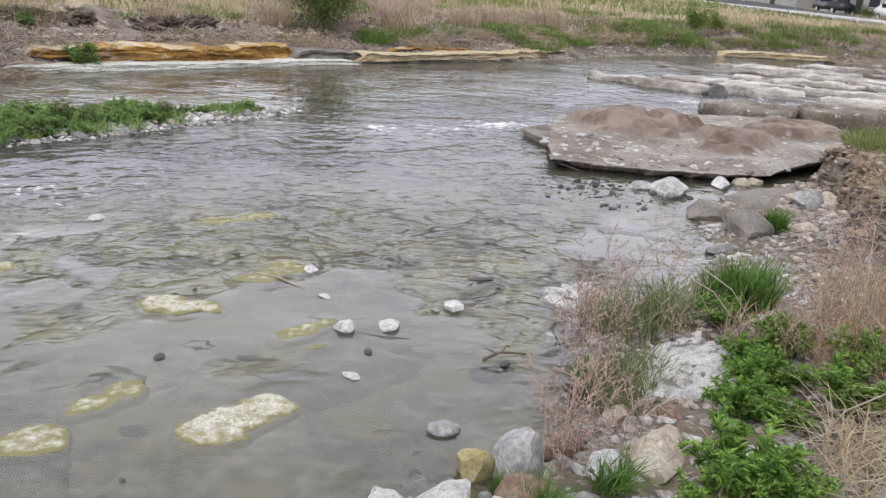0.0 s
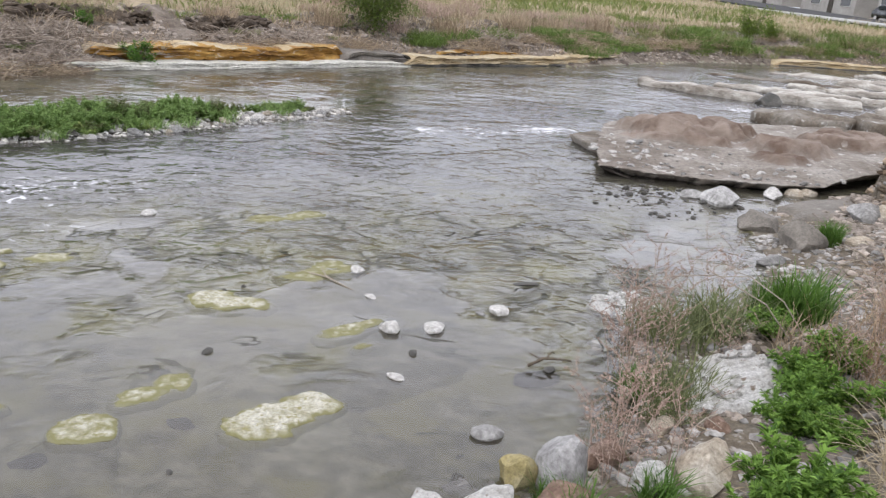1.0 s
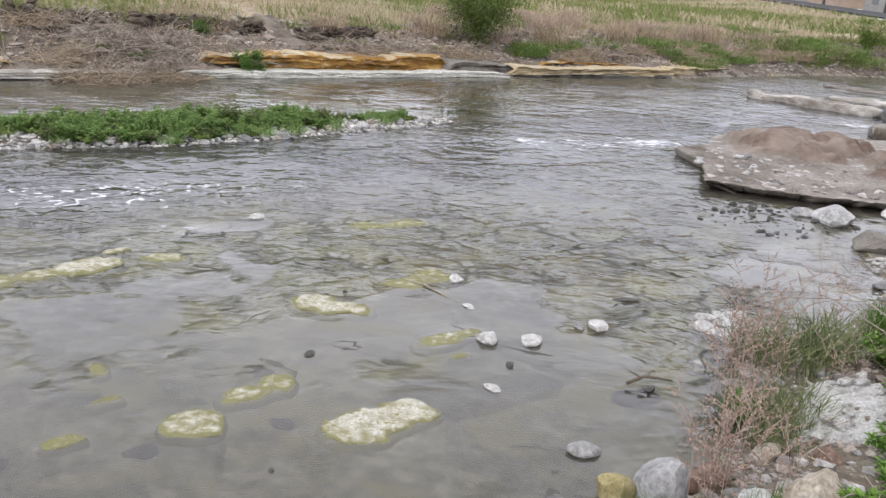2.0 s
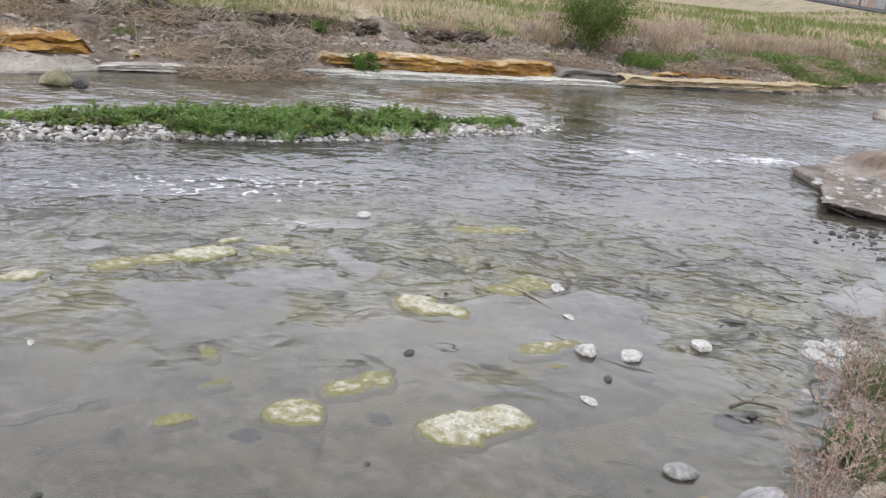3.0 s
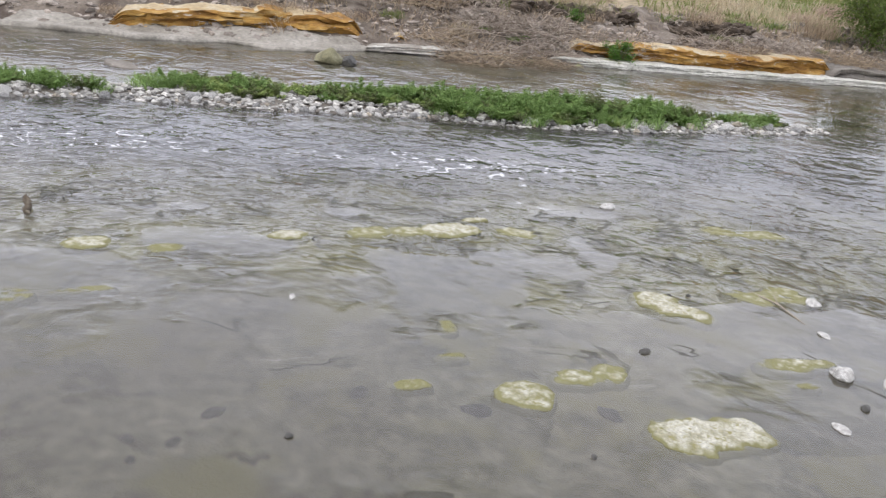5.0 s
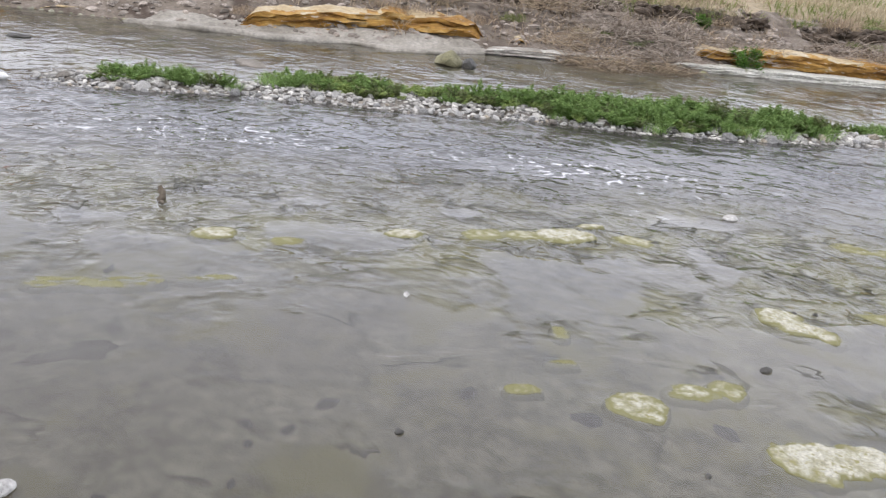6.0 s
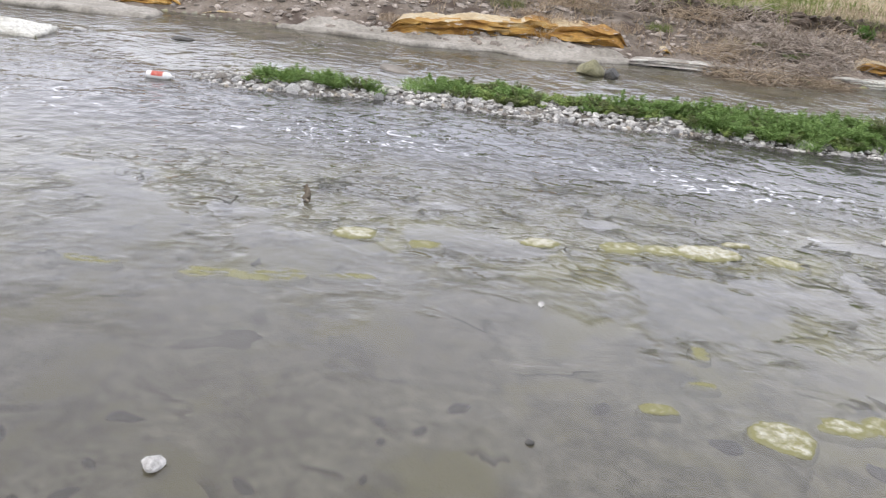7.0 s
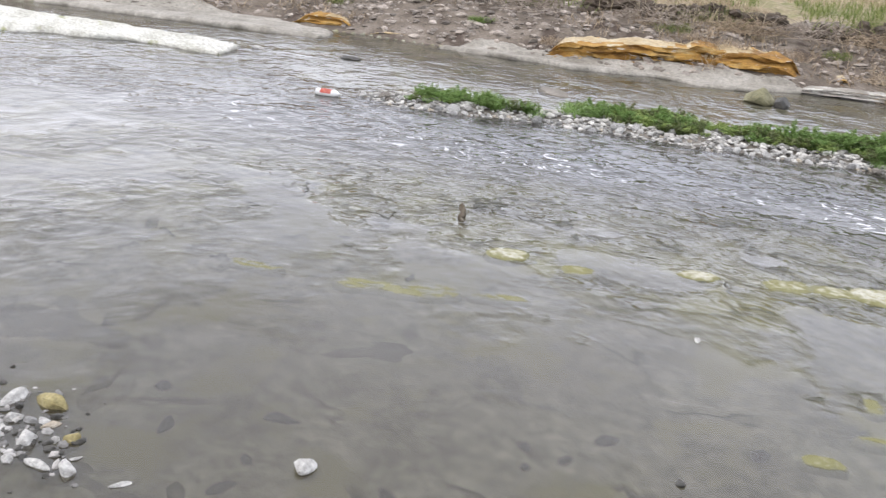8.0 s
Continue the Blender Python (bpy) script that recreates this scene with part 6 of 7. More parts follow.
branch("driftwood", 1.3, 3.15, ground_z(1.3, 3.15) + 0.12, 60, [[(-0.16, 0, 0), (0, 0.02, 0.08), (0.2, 0.0, 0.1)], [(0, 0.02, 0.08), (0.08, 0.12, 0.12)], [(0, 0.02, 0.08), (0.1, -0.08, 0.14)]], 0.006, M_STICK, "pale dead twig among the mugwort")
branch("driftwood", -1.1, 5.95, 0.0, -35, [[(-0.25, 0, 0.0), (0, 0.03, 0.015), (0.3, 0.0, 0.0)], [(0.0, 0.03, 0.015), (-0.15, 0.12, 0.02)]], 0.01, M_STICK, "thin stick stranded on the algae in the shallows")
for x_, y_, turn_, L_, h_ in ((2.0, 4.75, 165, 1.0, 0.42), (2.1, 4.9, 150, 0.75, 0.34), (1.75, 3.35, 20, 0.9, 0.3), (1.5, 3.25, 200, 0.45, 0.2), (1.35, 4.05, 240, 0.5, 0.12), (2.3, 3.5, 5, 0.8, 0.25), (2.6, 4.6, 70, 0.7, 0.6)):
    branch("dry_reed", x_, y_, ground_z(x_, y_), turn_, [[(0, 0, 0), (0.25 * L_, 0.02, 0.7 * h_), (0.55 * L_, 0.0, h_), (0.8 * L_, -0.03, 0.85 * h_), (L_, -0.02, 0.6 * h_)], [(0.55 * L_, 0, h_), (0.75 * L_, 0.1, 1.15 * h_)]], 0.005, M_STICK, "long pale dead stem arching over the near bank")
rnd_w = random.Random(9)
for k in range(12):
    x_, y_, turn_ = rnd_w.uniform(3.0, 4.0), rnd_w.uniform(6.3, 7.7), rnd_w.uniform(0, 180)
    L_ = rnd_w.uniform(0.12, 0.32)
    branch("driftwood", x_, y_, ground_z(x_, y_) + 0.015, turn_, [[(-L_, 0, 0), (0, rnd_w.uniform(-0.05, 0.05), 0.03), (L_, 0, 0.02)], [(0, 0, 0.03), (0.3 * L_, 0.4 * L_, 0.04)]], rnd_w.uniform(0.006, 0.011), M_STICK, "bleached stick lying among stones on the near shore")

# ---- far bank ----
n = 15000
s, o = rng.random(n), rng.random(n) ** 0.8 * 3.6
line = np.array([along(FAR_SHORE[2:20], q) for q in s])
x, y = line[:, 0] - line[:, 3] * o, line[:, 1] + line[:, 2] * o
z, d, _ = land(x[None], y[None])
ok = (d[0] > 0.15)
v, f = cobble_arrays(rng, int(ok.sum()), np.stack([x, y, z[0]], 1)[ok], 0.015, 0.12)
tagged(raw("scree", v, f, M_SCREESTONE), "loose brown and grey scree stones on the far bank", "scree", kind="stuff")


# crumbling soil where the bank has slipped below the meadow's edge, its colour darkened to give the shade under the
# turf
rng_clod = np.random.default_rng(58)
for line_ in ([(-16.2, 12.2), (-14.6, 13.9), (-13.2, 15.4)], [(-12.6, 15.6), (-11.6, 16.7), (-10.6, 17.9)], [(-10.2, 18.0), (-9.0, 19.4), (-8.2, 20.4)], [(-7.2, 20.9), (-5.9, 22.4)], [(-20.2, 8.2), (-18.6, 10.3), (-17.2, 11.6)]):
    n = 420
    q = np.array([along(line_, v_) for v_ in rng_clod.random(n)])
    o = rng_clod.normal(0, 0.16, n) + 0.25 * (fbm(q[:, 0] * 1.4, q[:, 1] * 1.4, 3, 12) - 0.5)
    x, y = q[:, 0] - q[:, 3] * o, q[:, 1] + q[:, 2] * o
    v, f = cobble_arrays(rng_clod, n, np.stack([x, y, land(x, y)[0] + 0.03 + 0.16 * rng_clod.random(n) * smooth(0.35, 0.6, fbm(x, y, 3, 14))], 1), 0.04, 0.2)
    tagged(raw("soil_clods", v, f, M_SCARP), "crumbling soil below the meadow's edge, coloured dark for the shade under the turf", "soil", kind="stuff")


def far_place(s, o):
    x_, y_, dx, dy = along(FAR_SHORE[2:20], s)
    return x_ - dy * o, y_ + dx * o


# dead brush, canes and grass on the slope
piles = [brush_pile("dead_brush", 600, 230, 1.0, 0.7, 0.35, M_BRUSH, 0.9, 0.008), brush_pile("dead_brush", 601, 200, 0.8, 0.6, 0.3, M_DRY, 0.8, 0.007)]
PILES = [[(-9.3, 15.2, 40, 1.0), (-9.9, 16.2, 10, 1.1), (-8.6, 16.6, 70, 0.9), (-9.2, 17.2, 20, 1.1), (-10.9, 17.0, 60, 1.0), (-7.6, 18.4, 30, 0.9), (-12.6, 15.4, 40, 1.0), (-6.2, 20.6, 20, 1.0), (-4.9, 22.0, 30, 0.8), (-14.6, 13.0, 50, 1.0), (-16.8, 11.0, 40, 1.0), (0.2, 26.8, 40, 1.0), (-20.3, 8.2, 40, 1.0), (-18.6, 10.0, 30, 0.9)]]
PILES.append([(-9.0, 14.9, 50, 1.1), (-9.6, 14.7, 0, 0.8), (-8.3, 15.9, 20, 0.9), (-10.2, 15.2, 100, 0.9), (-11.4, 16.2, 60, 1.0), (-0.6, 25.8, 50, 1.1), (3.0, 29.0, 40, 1.2), (6.0, 33.0, 30, 1.2), (-13.3, 14.4, 45, 1.0), (9.0, 36.0, 45, 1.3), (1.0, 27.6, 10, 1.1), (2.6, 29.4, 70, 1.2), (4.4, 31.6, 20, 1.2), (7.4, 34.6, 60, 1.2), (-3.6, 23.0, 20, 0.9), (-5.6, 21.0, 70, 0.9), (-21.5, 6.4, 60, 1.2), (-22.6, 3.6, 70, 1.2), (-18.0, 11.5, 30, 1.0)])
for tpl, pl in zip(piles, PILES):
    put(tpl, pl, "tangle of dead canes and brush on the far bank", "dead brush", "dead brush on the far bank")
far_tuft = grass_tuft("green_tuft", 610, 260, 0.55, 0.3, 0.014, 1.0, M_FARGREEN)
tuft_places = []
rnd_t = random.Random(31)
for (ax, ay), (bx, by), count, o0, o1, big in (((-1.4, 24.0), (0.6, 25.6), 10, 0.9, 2.0, 1.0), ((1.2, 26.0), (3.2, 27.6), 9, 1.2, 2.2, 1.0), ((2.8, 27.2), (6.4, 31.6), 26, 0.5, 2.4, 1.1), ((8.6, 34.2), (11.2, 35.9), 18, 0.6, 3.0, 1.5), ((11.5, 36.4), (19.0, 36.4), 24, 0.9, 4.5, 1.2), ((-0.5, 25.0), (6.0, 31.0), 18, 2.4, 5.0, 0.8), ((-7.5, 17.2), (-2.0, 23.2), 10, 2.2, 4.5, 0.6)):
    for _ in range(count):
        u, o_ = rnd_t.random(), rnd_t.uniform(o0, o1)
        n_ = math.hypot(bx - ax, by - ay)
        tuft_places.append((ax + (bx - ax) * u - (by - ay) / n_ * o_, ay + (by - ay) * u + (bx - ax) / n_ * o_, rnd_t.uniform(0, 360), big * rnd_t.uniform(0.55, 1.15)))
for s0, s1, o0, o1, count, big in ((0.40, 0.42, 0.8, 1.4, 3, 0.5), (0.24, 0.25, 1.0, 1.6, 2, 0.6), (0.66, 0.98, 3.0, 7.0, 26, 0.8)):
    for _ in range(count):
        x_, y_ = far_place(rnd.uniform(s0, s1), rnd.uniform(o0, o1))
        tuft_places.append((x_, y_, rnd.uniform(0, 360), big * rnd.uniform(0.5, 1.15)))
put(far_tuft, tuft_places, "bright green grass clump on the far bank", "grass", "green clumps on the far bank")


def shrub(name, seed, height, spread, boughs, leaves, leaf, mat, bark):
    """A shrub: a forked trunk, boughs, and leaf clusters with gaps between them."""
    r = np.random.default_rng(seed)
    root = base(name, 0, 0, 0)
    trunk, limbs, lr, lw = [], [], [], []
    trunk.append([(0, 0, -0.1), (0.02, 0.01, height * 0.15), (0.03, 0.0, height * 0.3)])
    for k in range(boughs):
        a = 6.283 * k / boughs + r.random()
        q = spread * (0.35 + 0.65 * r.random())
        tip = np.array([q * math.cos(a), q * math.sin(a), height * (0.35 + 0.65 * r.random()) * (1.1 - 0.4 * q / spread)])
        p0 = np.array([0.02, 0.01, height * 0.08 + 0.2 * height * r.random()])
        mid = p0 * 0.45 + tip * 0.55 + np.array([0, 0, 0.08 * height])
        limbs.append([tuple(p0), tuple(mid), tuple(tip)])
        for j in range(7):
            u = 0.25 + 0.85 * r.random()
            c = p0 + (tip - p0) * u + (r.random(3) - 0.5) * 0.3 * spread
            c[2] = max(c[2], 0.05)
            limbs.append([tuple(mid * 0.5 + c * 0.5 if j % 2 else p0 + (tip - p0) * u * 0.8), tuple(c)])
            m = leaves // (boughs * 7)
            off = r.normal(0, 0.085 * spread * (1 + r.random()), (m, 3))
            for w_ in off:
                lr.append(c + w_)
                lw.append(w_ + np.array([0, 0, 0.04]) + (r.random(3) - 0.5) * 0.1)
    vs, fs = tube_arrays(trunk, 0.05)
    raw("trunk", vs, fs, bark, root, smooth=True)
    vs, fs = tube_arrays(limbs, 0.016)
    raw("branching", vs, fs, bark, root, smooth=True)
    lr = np.array(lr)
    lr[:, 2] = np.maximum(lr[:, 2], 0.03)
    vv, ff = leaf_arrays(r, lr, np.array(lw), leaf, leaf * 0.5)
    raw("crown", vv, ff, mat, root)
    return root


put(shrub("bush", 620, 2.3, 1.4, 17, 9000, 0.085, M_BUSH, M_WOOD), [(-3.3, 24.9, 0, 1.0)], "rounded dark green bush on the far bank", "bush")
put(shrub("small_bush", 621, 0.55, 0.35, 8, 1400, 0.06, M_GRASS, M_WOOD), [(-7.3, 17.7, 0, 0.95), (-16.6, 13.2, 60, 1.0), (-8.9, 18.7, 80, 0.6)], "small bright green bush above the ochre ledge", "bush", "small bushes on the far bank")
put(shrub("sapling", 622, 2.2, 0.9, 10, 2200, 0.1, M_SAPLING, M_WOOD), [(11.0, 37.6, 0, 0.9), (12.2, 38.6, 100, 0.6)], "yellow-green young willow on the far bank", "bush")
put(grass_tuft("reed_tuft", 623, 260, 0.4, 0.55, 0.012, 0.5, M_DRY), [(-1.2, 26.4, 0, 1.3), (0.8, 28.4, 70, 1.3), (2.0, 30.0, 30, 1.3), (-4.5, 24.0, 0, 1.1), (-6.8, 21.6, 30, 1.1), (4.0, 32.4, 30, 1.4)], "tall brown dry grass clump on the far bank", "dry grass", "dry clumps on the far bank")

rnd_s = random.Random(44)
pink = []
for _ in range(34):
    u = rnd_s.random()
    pink.append((-1.5 + 9.5 * u - 2.2 * rnd_s.uniform(0.5, 2.2), 24.6 + 9.8 * u + 2.0 * rnd_s.uniform(0.2, 2.0), rnd_s.uniform(0, 360), rnd_s.uniform(0.6, 1.3)))
put(grass_tuft("slope_clump", 627, 190, 0.5, 0.42, 0.012, 0.9, M_PINK), pink, "pinkish withered weed clump on the far bank", "grass", "withered clumps on the far bank")
for seed, mat, words, count, big, o0 in ((624, M_DRY, "withered brown grass clump on the scree slope", 46, 0.75, 0.6), (625, M_STRAW, "pale withered grass clump on the scree slope", 26, 0.7, 0.9), (626, M_MEADOWGREEN, "yellow-green grass clump on the scree slope", 30, 0.7, 1.2)):
    spots = []
    while len(spots) < count:
        x_, y_ = far_place(rnd_s.uniform(0.12, 0.92), rnd_s.uniform(o0, 4.2))
        if fbm(np.array([[x_ * 0.5]]), np.array([[y_ * 0.5]]), 3, 17)[0, 0] > 0.42:
            spots.append((x_, y_, rnd_s.uniform(0, 360), big * rnd_s.uniform(0.5, 1.25)))
    put(grass_tuft("slope_clump", seed, 170, 0.5, 0.38, 0.012, 1.1, mat), spots, words, "grass", "withered clumps on the far bank")

for seed, mat, words, count, big in ((628, M_MEADOWGREEN, "yellow-green grass clump on the far bank", 70, 1.1), (629, M_DRY, "withered brown grass clump on the far bank", 36, 1.0)):
    spots = []
    for _ in range(count):
        x_ = rnd_s.uniform(5.5, 22.0)
        spots.append((x_, float(np.interp(x_, [5, 8.5, 12.5, 18, 26], [30, 34, 36.4, 36.3, 34])) + rnd_s.uniform(0.6, 5.5), rnd_s.uniform(0, 360), big * rnd_s.uniform(0.6, 1.2)))
    put(grass_tuft("slope_clump", seed, 170, 0.6, 0.36, 0.014, 1.1, mat), spots, words, "grass", "withered clumps on the far bank" if mat is M_DRY else "grass clumps on the far bank")

# meadow behind the bank
n = 62000
s = rng.random(n)
o = 2.6 + rng.random(n) ** 1.7 * 32
line = np.array([along(FAR_SHORE[2:21], q) for q in s])
x, y = line[:, 0] - line[:, 3] * o, line[:, 1] + line[:, 2] * o
z, d, _ = land(x[None], y[None])
patch = fbm(x * 0.35, y * 0.35, 4, 88)
ok = (d[0] > 2.4) & ((d[0] > 3.8) | (rng.random(n) < 0.35))
roots = np.stack([x, y, z[0] - 0.01], 1)
for name, pick, h, mat, words in (("meadow_straw", patch > 0.5, 0.42, M_STRAW, "tall pale straw of last year's meadow grass"), ("meadow_green", patch <= 0.5, 0.34, M_MEADOWGREEN, "fresh yellow-green meadow grass")):
    vv, ff = blade_arrays(rng, roots[ok & pick], h, 0.022, 0.6)
    tagged(raw(name, vv, ff, mat), words, "grass", kind="stuff")
n = 14000
s, o = rng.random(n), 0.3 + rng.random(n) * 4.0
line = np.array([along(FAR_SHORE[3:20], q) for q in s])
x, y = line[:, 0] - line[:, 3] * o, line[:, 1] + line[:, 2] * o
z, d, _ = land(x[None], y[None])
ok = (d[0] > 0.4) & (fbm(x * 0.6, y * 0.6, 3, 99) > 0.48)
vv, ff = blade_arrays(rng, np.stack([x, y, z[0] - 0.01], 1)[ok], 0.26, 0.016, 1.0)
tagged(raw("slope_grass", vv, ff, M_DRY), "sparse dead grass on the scree slope", "dry grass", kind="stuff")
# the meadow goes on, coarser, up to the road
n = 26000
x, y = rng.uniform(-25, 30, n), 36 + 90 * rng.random(n) ** 1.4
z, d, _ = land(x[None], y[None])
patch = fbm(x * 0.12, y * 0.12, 4, 91)
ok = (d[0] > 6) & (x < 26.0 - 0.094 * (y - 53.5))
for name, pick, mat, words in (("far_straw", patch > 0.5, M_STRAW, "pale tan dry grass of the far meadow"), ("far_green", patch <= 0.5, M_MEADOWGREEN, "green grass of the far meadow")):
    vv, ff = blade_arrays(rng, np.stack([x, y, z[0] - 0.01], 1)[ok & pick], 0.5, 0.06, 0.6)
    tagged(raw(name, vv, ff, mat), words, "grass", kind="stuff")

# ---- road, rail and houses beyond the meadow ----
def box_bm(x0, x1, y0, y1, z0, z1, bevel=0.0):
    bm = bmesh.new()
    bmesh.ops.create_cube(bm, size=1.0, matrix=Matrix.Translation(((x0 + x1) / 2, (y0 + y1) / 2, (z0 + z1) / 2)) @ Matrix.Diagonal((x1 - x0, y1 - y0, z1 - z0, 1)))
    if bevel:
        bmesh.ops.bevel(bm, geom=bm.edges[:], offset=bevel, segments=2, affect="EDGES")
    return bm


M_RAIL = material("white_painted_rail", [(0.3, (0.408, 0.408, 0.408)), (0.5, (0.49, 0.49, 0.483)), (0.7, (0.544, 0.544, 0.537))], 2, 0.5, 0.1, 30)
M_PLASTER = material("pale_plaster", [(0.3, (0.25, 0.242, 0.23)), (0.5, (0.32, 0.312, 0.3)), (0.7, (0.37, 0.362, 0.35))], 0.6, 0.9, 0.2, 20)
M_PEACH = material("peach_plaster", [(0.3, (0.34, 0.258, 0.204)), (0.5, (0.408, 0.313, 0.252)), (0.7, (0.449, 0.36, 0.306))], 0.6, 0.9, 0.2, 20)
M_ROOF = material("grey_roof_tiles", [(0.3, (0.054, 0.054, 0.058)), (0.5, (0.088, 0.088, 0.095)), (0.7, (0.136, 0.136, 0.143))], 2, 0.7, 0.3, 20)
M_TIMBER = material("dark_timber", [(0.3, (0.027, 0.024, 0.02)), (0.5, (0.048, 0.041, 0.034)), (0.7, (0.075, 0.068, 0.058))], 3, 0.8, 0.3, 30)
M_ASPHALT = material("asphalt", [(0.3, (0.027, 0.027, 0.029)), (0.5, (0.037, 0.037, 0.038)), (0.7, (0.051, 0.051, 0.051))], 3, 0.9, 0.3, 60, coords="World")
M_PANE = bpy.data.materials.new("window_glass")
M_PANE.use_nodes = True
pb = M_PANE.node_tree.nodes["Principled BSDF"]
pb.inputs["Base Color"].default_value, pb.inputs["Roughness"].default_value = (0.03, 0.035, 0.04, 1), 0.06

ROAD_AT, ROAD_TO = Vector((27.3, 53.5, 1.30)), Vector((25.2, 75.9, 1.98))
ROAD_WAY = (ROAD_TO - ROAD_AT).normalized()
ROAD_OUT = Vector((ROAD_WAY.y, -ROAD_WAY.x, 0)).normalized()


def road_place(s, o, h=0.0):
    return ROAD_AT + ROAD_WAY * s + ROAD_OUT * o + Vector((0, 0, h))


bm = bmesh.new()
q = [bm.verts.new(road_place(s, o, h)) for s, o, h in ((-40, 0.3, 0.02), (-40, 6.5, 0.02), (205, 6.5, 0.02), (205, 0.3, 0.02), (-40, 0.3, -0.6), (-40, 6.5, -0.6), (205, 6.5, -0.6), (205, 0.3, -0.6))]
for face in ((0, 1, 2, 3), (0, 3, 7, 4), (1, 5, 6, 2), (3, 2, 6, 7), (0, 4, 5, 1)):
    bm.faces.new([q[k] for k in face])
tagged(part("road", bm, M_ASPHALT, smooth=False), "narrow asphalt road on the embankment", "road", kind="structure")

rail = base("guard_rail", *road_place(0, 0), 0)
tagged(rail, "white roadside guard rail on low posts", "guard rail")
turn_m = Matrix((ROAD_WAY, -ROAD_OUT, (0, 0, 1))).transposed().to_4x4()
rail.matrix_basis = Matrix.Translation(ROAD_AT) @ turn_m
part("beam", box_bm(-30, 200, -0.04, 0.04, 0.12, 0.36, 0.02), M_RAIL, rail)
post = part("post", box_bm(-0.05, 0.05, 0.05, 0.15, -0.5, 0.34, 0.01), M_RAIL, rail)
for k in range(-10, 66):
    if k:
        ob = new("post", post.data)
        ob.parent = rail
        ob.matrix_basis = Matrix.Translation((3.0 * k, 0, 0))


def house(s, o, length, depth, height, wall_mat, openings, words, roof=True):
    """A house along the road: walls, roof, and real openings set into its face."""
    root = new("house")
    root.matrix_basis = Matrix.Translation(road_place(s, o, -0.3)) @ turn_m
    tagged(root, words, "house", "houses along the road")
    part("wall", box_bm(0, length, -depth, 0, 0, height), wall_mat, root, smooth=False)
    bm = bmesh.new()
    e = 0.5
    pts_ = [(-e, e, height), (length + e, e, height), (length + e, -depth - e, height), (-e, -depth - e, height), (0, -depth / 2, height + 1.6), (length, -depth / 2, height + 1.6)]
    vv = [bm.verts.new(p) for p in pts_]
    for face in ((0, 1, 5, 4), (2, 3, 4, 5), (1, 2, 5), (3, 0, 4), (3, 2, 1, 0)):
        bm.faces.new([vv[k] for k in face])
    part("roof", bm, M_ROOF, root, smooth=False)
    for a, b, z0, z1, kind in openings:
        if kind == "window":
            w_ = part("window", box_bm(a - 0.06, b + 0.06, 0.004, 0.05, z0 - 0.06, z1 + 0.06), M_RAIL, root, smooth=False)
            part("pane", box_bm(a, b, 0.052, 0.06, z0, z1), M_PANE, w_, smooth=False)
        elif kind == "door":
            part("door", box_bm(a, b, 0.004, 0.06, z0, z1, 0.01), M_TIMBER, root, smooth=False)
        else:
            part("pillar", box_bm(a, b, 0.3, 0.3 + (b - a), z0, z1), M_TIMBER if kind == "post" else M_PLASTER, root, smooth=False)
    return root


house(18, 11, 11, 7, 4.6, M_PLASTER, [(0.8, 2.4, 0.9, 2.1, "window"), (3.4, 4.4, 0.0, 2.1, "door"), (5.6, 7.6, 0.9, 2.1, "window"), (9.0, 10.4, 0.9, 2.1, "window"), (4.9, 5.1, 0, 2.6, "post")], "white plastered house with dark doors by the road")
house(6, 13, 9, 7, 4.8, M_PLASTER, [(0.6, 2.0, 0.9, 2.1, "window"), (3.0, 4.0, 0.0, 2.1, "door"), (5.2, 7.2, 0.9, 2.1, "window")], "white house with a dark carport by the road")
house(-7, 14, 10, 7, 4.6, M_PEACH, [(0.8, 2.2, 0.9, 2.1, "window"), (3.4, 4.6, 0.0, 2.1, "door"), (6.4, 8.4, 0.9, 2.1, "window")], "peach-coloured house by the road")
house(33, 11, 12, 7, 4.6, M_PLASTER, [(1.0, 3.0, 0.9, 2.1, "window"), (4.6, 5.6, 0.0, 2.1, "door"), (7.5, 9.5, 0.9, 2.1, "window")], "long white house at the road's far end")
house(50, 11, 12, 7, 4.8, M_PLASTER, [(1.0, 3.0, 0.9, 2.1, "window"), (4.6, 5.6, 0.0, 2.1, "door"), (7.5, 9.5, 0.9, 2.1, "window")], "long white house at the road's far end")
house(68, 10, 12, 7, 4.8, M_PEACH, [(1.0, 3.0, 0.9, 2.1, "window"), (4.6, 5.6, 0.0, 2.1, "door"), (7.5, 9.5, 0.9, 2.1, "window")], "peach-coloured house by the road")
for s_, mat in ((86, M_PLASTER), (104, M_PLASTER), (122, M_PEACH), (140, M_PLASTER), (158, M_PLASTER), (176, M_PEACH)):
    house(s_, 10, 13, 7, 4.8, mat, [(1.0, 3.0, 0.9, 2.1, "window"), (4.6, 5.6, 0.0, 2.1, "door"), (7.5, 9.5, 0.9, 2.1, "window")], "pale house standing far along the road")
port = new("carport")
port.matrix_basis = Matrix.Translation(road_place(3.5, 8.6, -0.3)) @ turn_m
tagged(port, "dark open carport with a flat metal roof", "carport")
part("roof", box_bm(-1.0, 7.6, -3.6, 0.2, 2.3, 2.5, 0.03), M_TIMBER, port, smooth=False)
part("back_wall", box_bm(-0.8, 7.4, -3.5, -3.4, 0, 2.29), M_TIMBER, port, smooth=False)
for x in (-0.7, 2.0, 4.7, 7.3):
    part("post", box_bm(x - 0.07, x + 0.07, -0.07, 0.07, 0, 2.29), M_TIMBER, port, smooth=False)


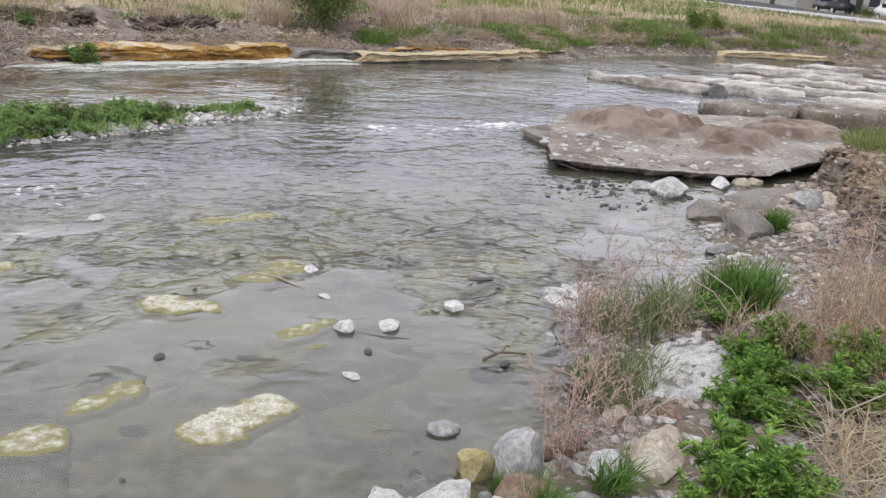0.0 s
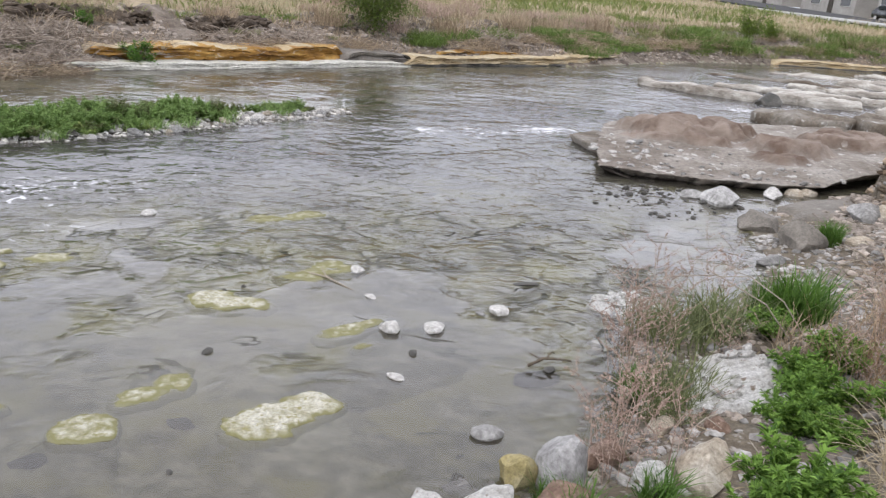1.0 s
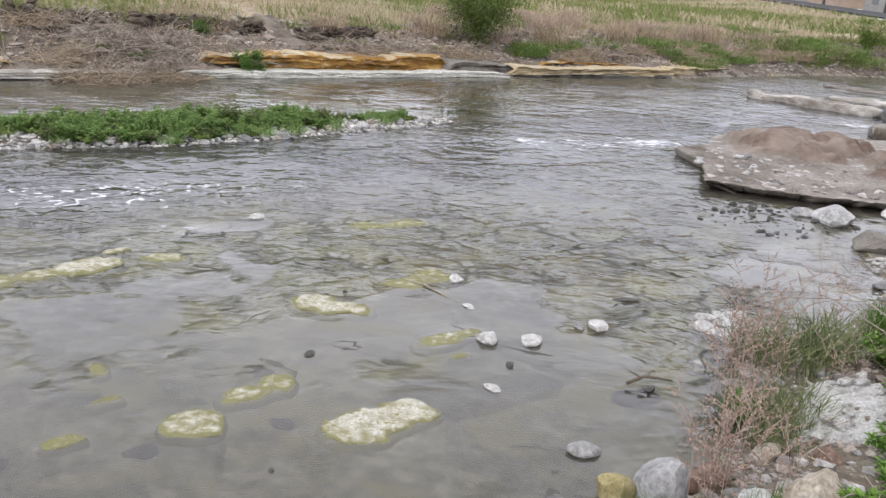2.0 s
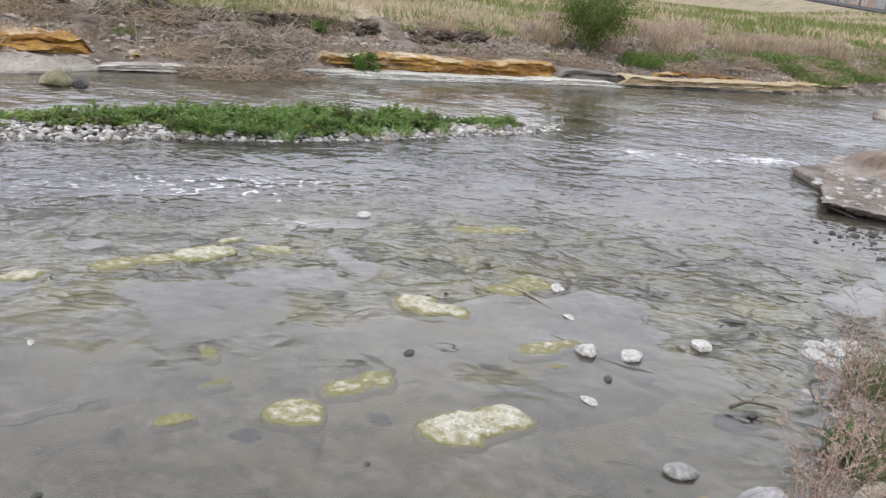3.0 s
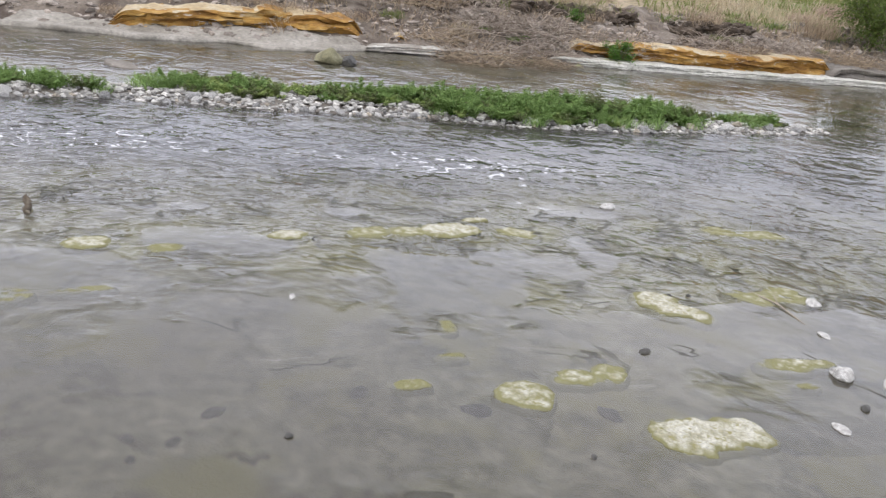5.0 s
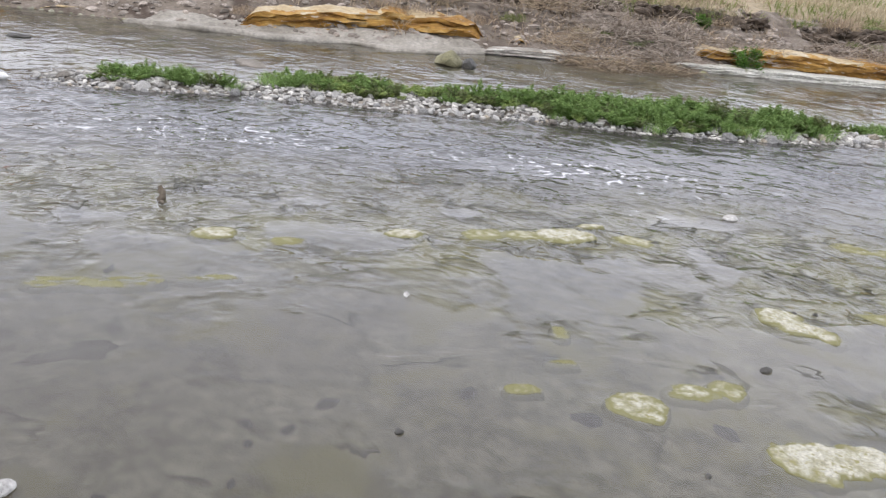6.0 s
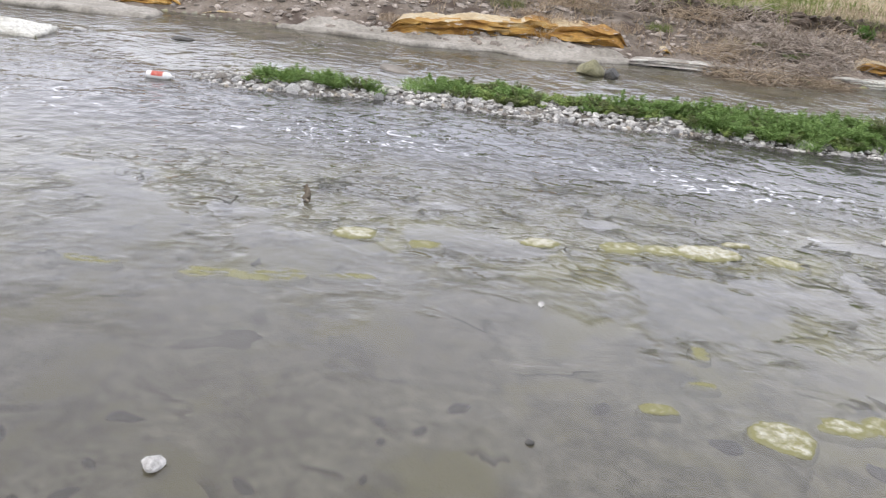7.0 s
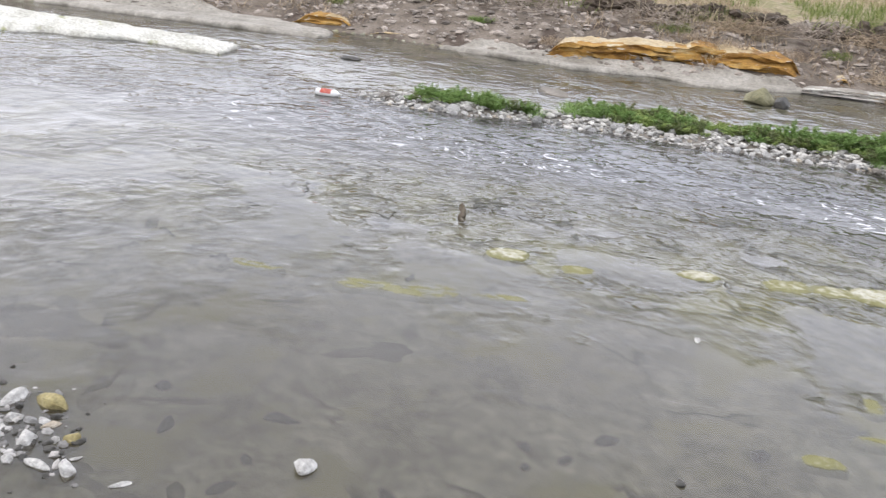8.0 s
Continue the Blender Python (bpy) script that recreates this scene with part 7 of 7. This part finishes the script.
def car(s, o, paint, words):
    """A parked car: shaped body, cabin glass, four wheels."""
    root = new("parked_car")
    root.matrix_basis = Matrix.Translation(road_place(s, o, -0.28)) @ turn_m
    tagged(root, words, "car", "cars by the houses")
    side = [(-2.1, 0.35), (-2.1, 0.8), (-1.9, 0.95), (-1.2, 1.0), (-0.6, 1.45), (0.9, 1.5), (1.6, 1.05), (2.05, 0.9), (2.1, 0.35)]
    bm = bmesh.new()
    rows_ = [[bm.verts.new((x, y * (0.86 if z > 1.2 else 1.0), z)) for x, z in side] for y in (-0.8, 0.8)]
    for k in range(len(side)):
        j = (k + 1) % len(side)
        bm.faces.new((rows_[0][k], rows_[0][j], rows_[1][j], rows_[1][k]))
    bm.faces.new(rows_[0][::-1])
    bm.faces.new(rows_[1])
    bmesh.ops.bevel(bm, geom=bm.edges[:], offset=0.05, segments=2, affect="EDGES")
    part("body", bm, paint, root)
    part("side_window", box_bm(-0.9, 1.1, 0.76, 0.79, 1.04, 1.36, 0.01), M_PANE, root, smooth=False)
    for x in (-1.35, 1.3):
        for y in (-0.72, 0.72):
            bm = bmesh.new()
            bmesh.ops.create_cone(bm, cap_ends=True, segments=20, radius1=0.31, radius2=0.31, depth=0.2, matrix=Matrix.Translation((x, y, 0.31)) @ Matrix.Rotation(radians(90), 4, "X"))
            wheel = part("wheel", bm, M_TIMBER, root, smooth=False)
            bm = bmesh.new()
            bmesh.ops.create_cone(bm, cap_ends=True, segments=16, radius1=0.19, radius2=0.17, depth=0.22, matrix=Matrix.Translation((x, y, 0.31)) @ Matrix.Rotation(radians(90), 4, "X"))
            part("rim", bm, M_RAIL, wheel, smooth=False)


M_CARWHITE = M_PLASTIC
M_CARDARK = material("dark_car_paint", [(0.3, (0.014, 0.015, 0.02)), (0.5, (0.02, 0.022, 0.027)), (0.7, (0.027, 0.029, 0.034))], 1, 0.25, 0.0, 20)
car(13.0, 9.0, M_CARWHITE, "white car parked by the house")
car(5.2, 9.6, M_CARDARK, "dark car parked in the carport")
car(22.5, 9.0, M_CARDARK, "dark car parked by the house")
put(shrub("hedge_bush", 640, 1.3, 0.9, 10, 1600, 0.12, M_BUSH, M_WOOD), [(*road_place(-4, 8)[:2], 0, 1.0, road_place(-4, 8)[2] - 0.3), (*road_place(-2.2, 8)[:2], 60, 1.0, road_place(-2.2, 8)[2] - 0.3), (*road_place(-6, 8)[:2], 160, 1.0, road_place(-6, 8)[2] - 0.3), (*road_place(15.4, 8)[:2], 60, 0.9, road_place(15.4, 8)[2] - 0.3)], "dark clipped garden bush by the road", "bush", "garden bushes by the road")

far_row = [(rnd.uniform(-75, -12), rnd.uniform(125, 150), rnd.uniform(0, 360), rnd.uniform(2.4, 4.2)) for _ in range(46)] + [(rnd.uniform(45, 95), rnd.uniform(70, 110), rnd.uniform(0, 360), rnd.uniform(2.4, 4.2)) for _ in range(22)]
put(shrub("far_tree", 650, 2.2, 1.3, 12, 1500, 0.26, M_BUSH, M_WOOD), far_row, "distant green tree behind the meadow", "tree", "trees beyond the meadow")
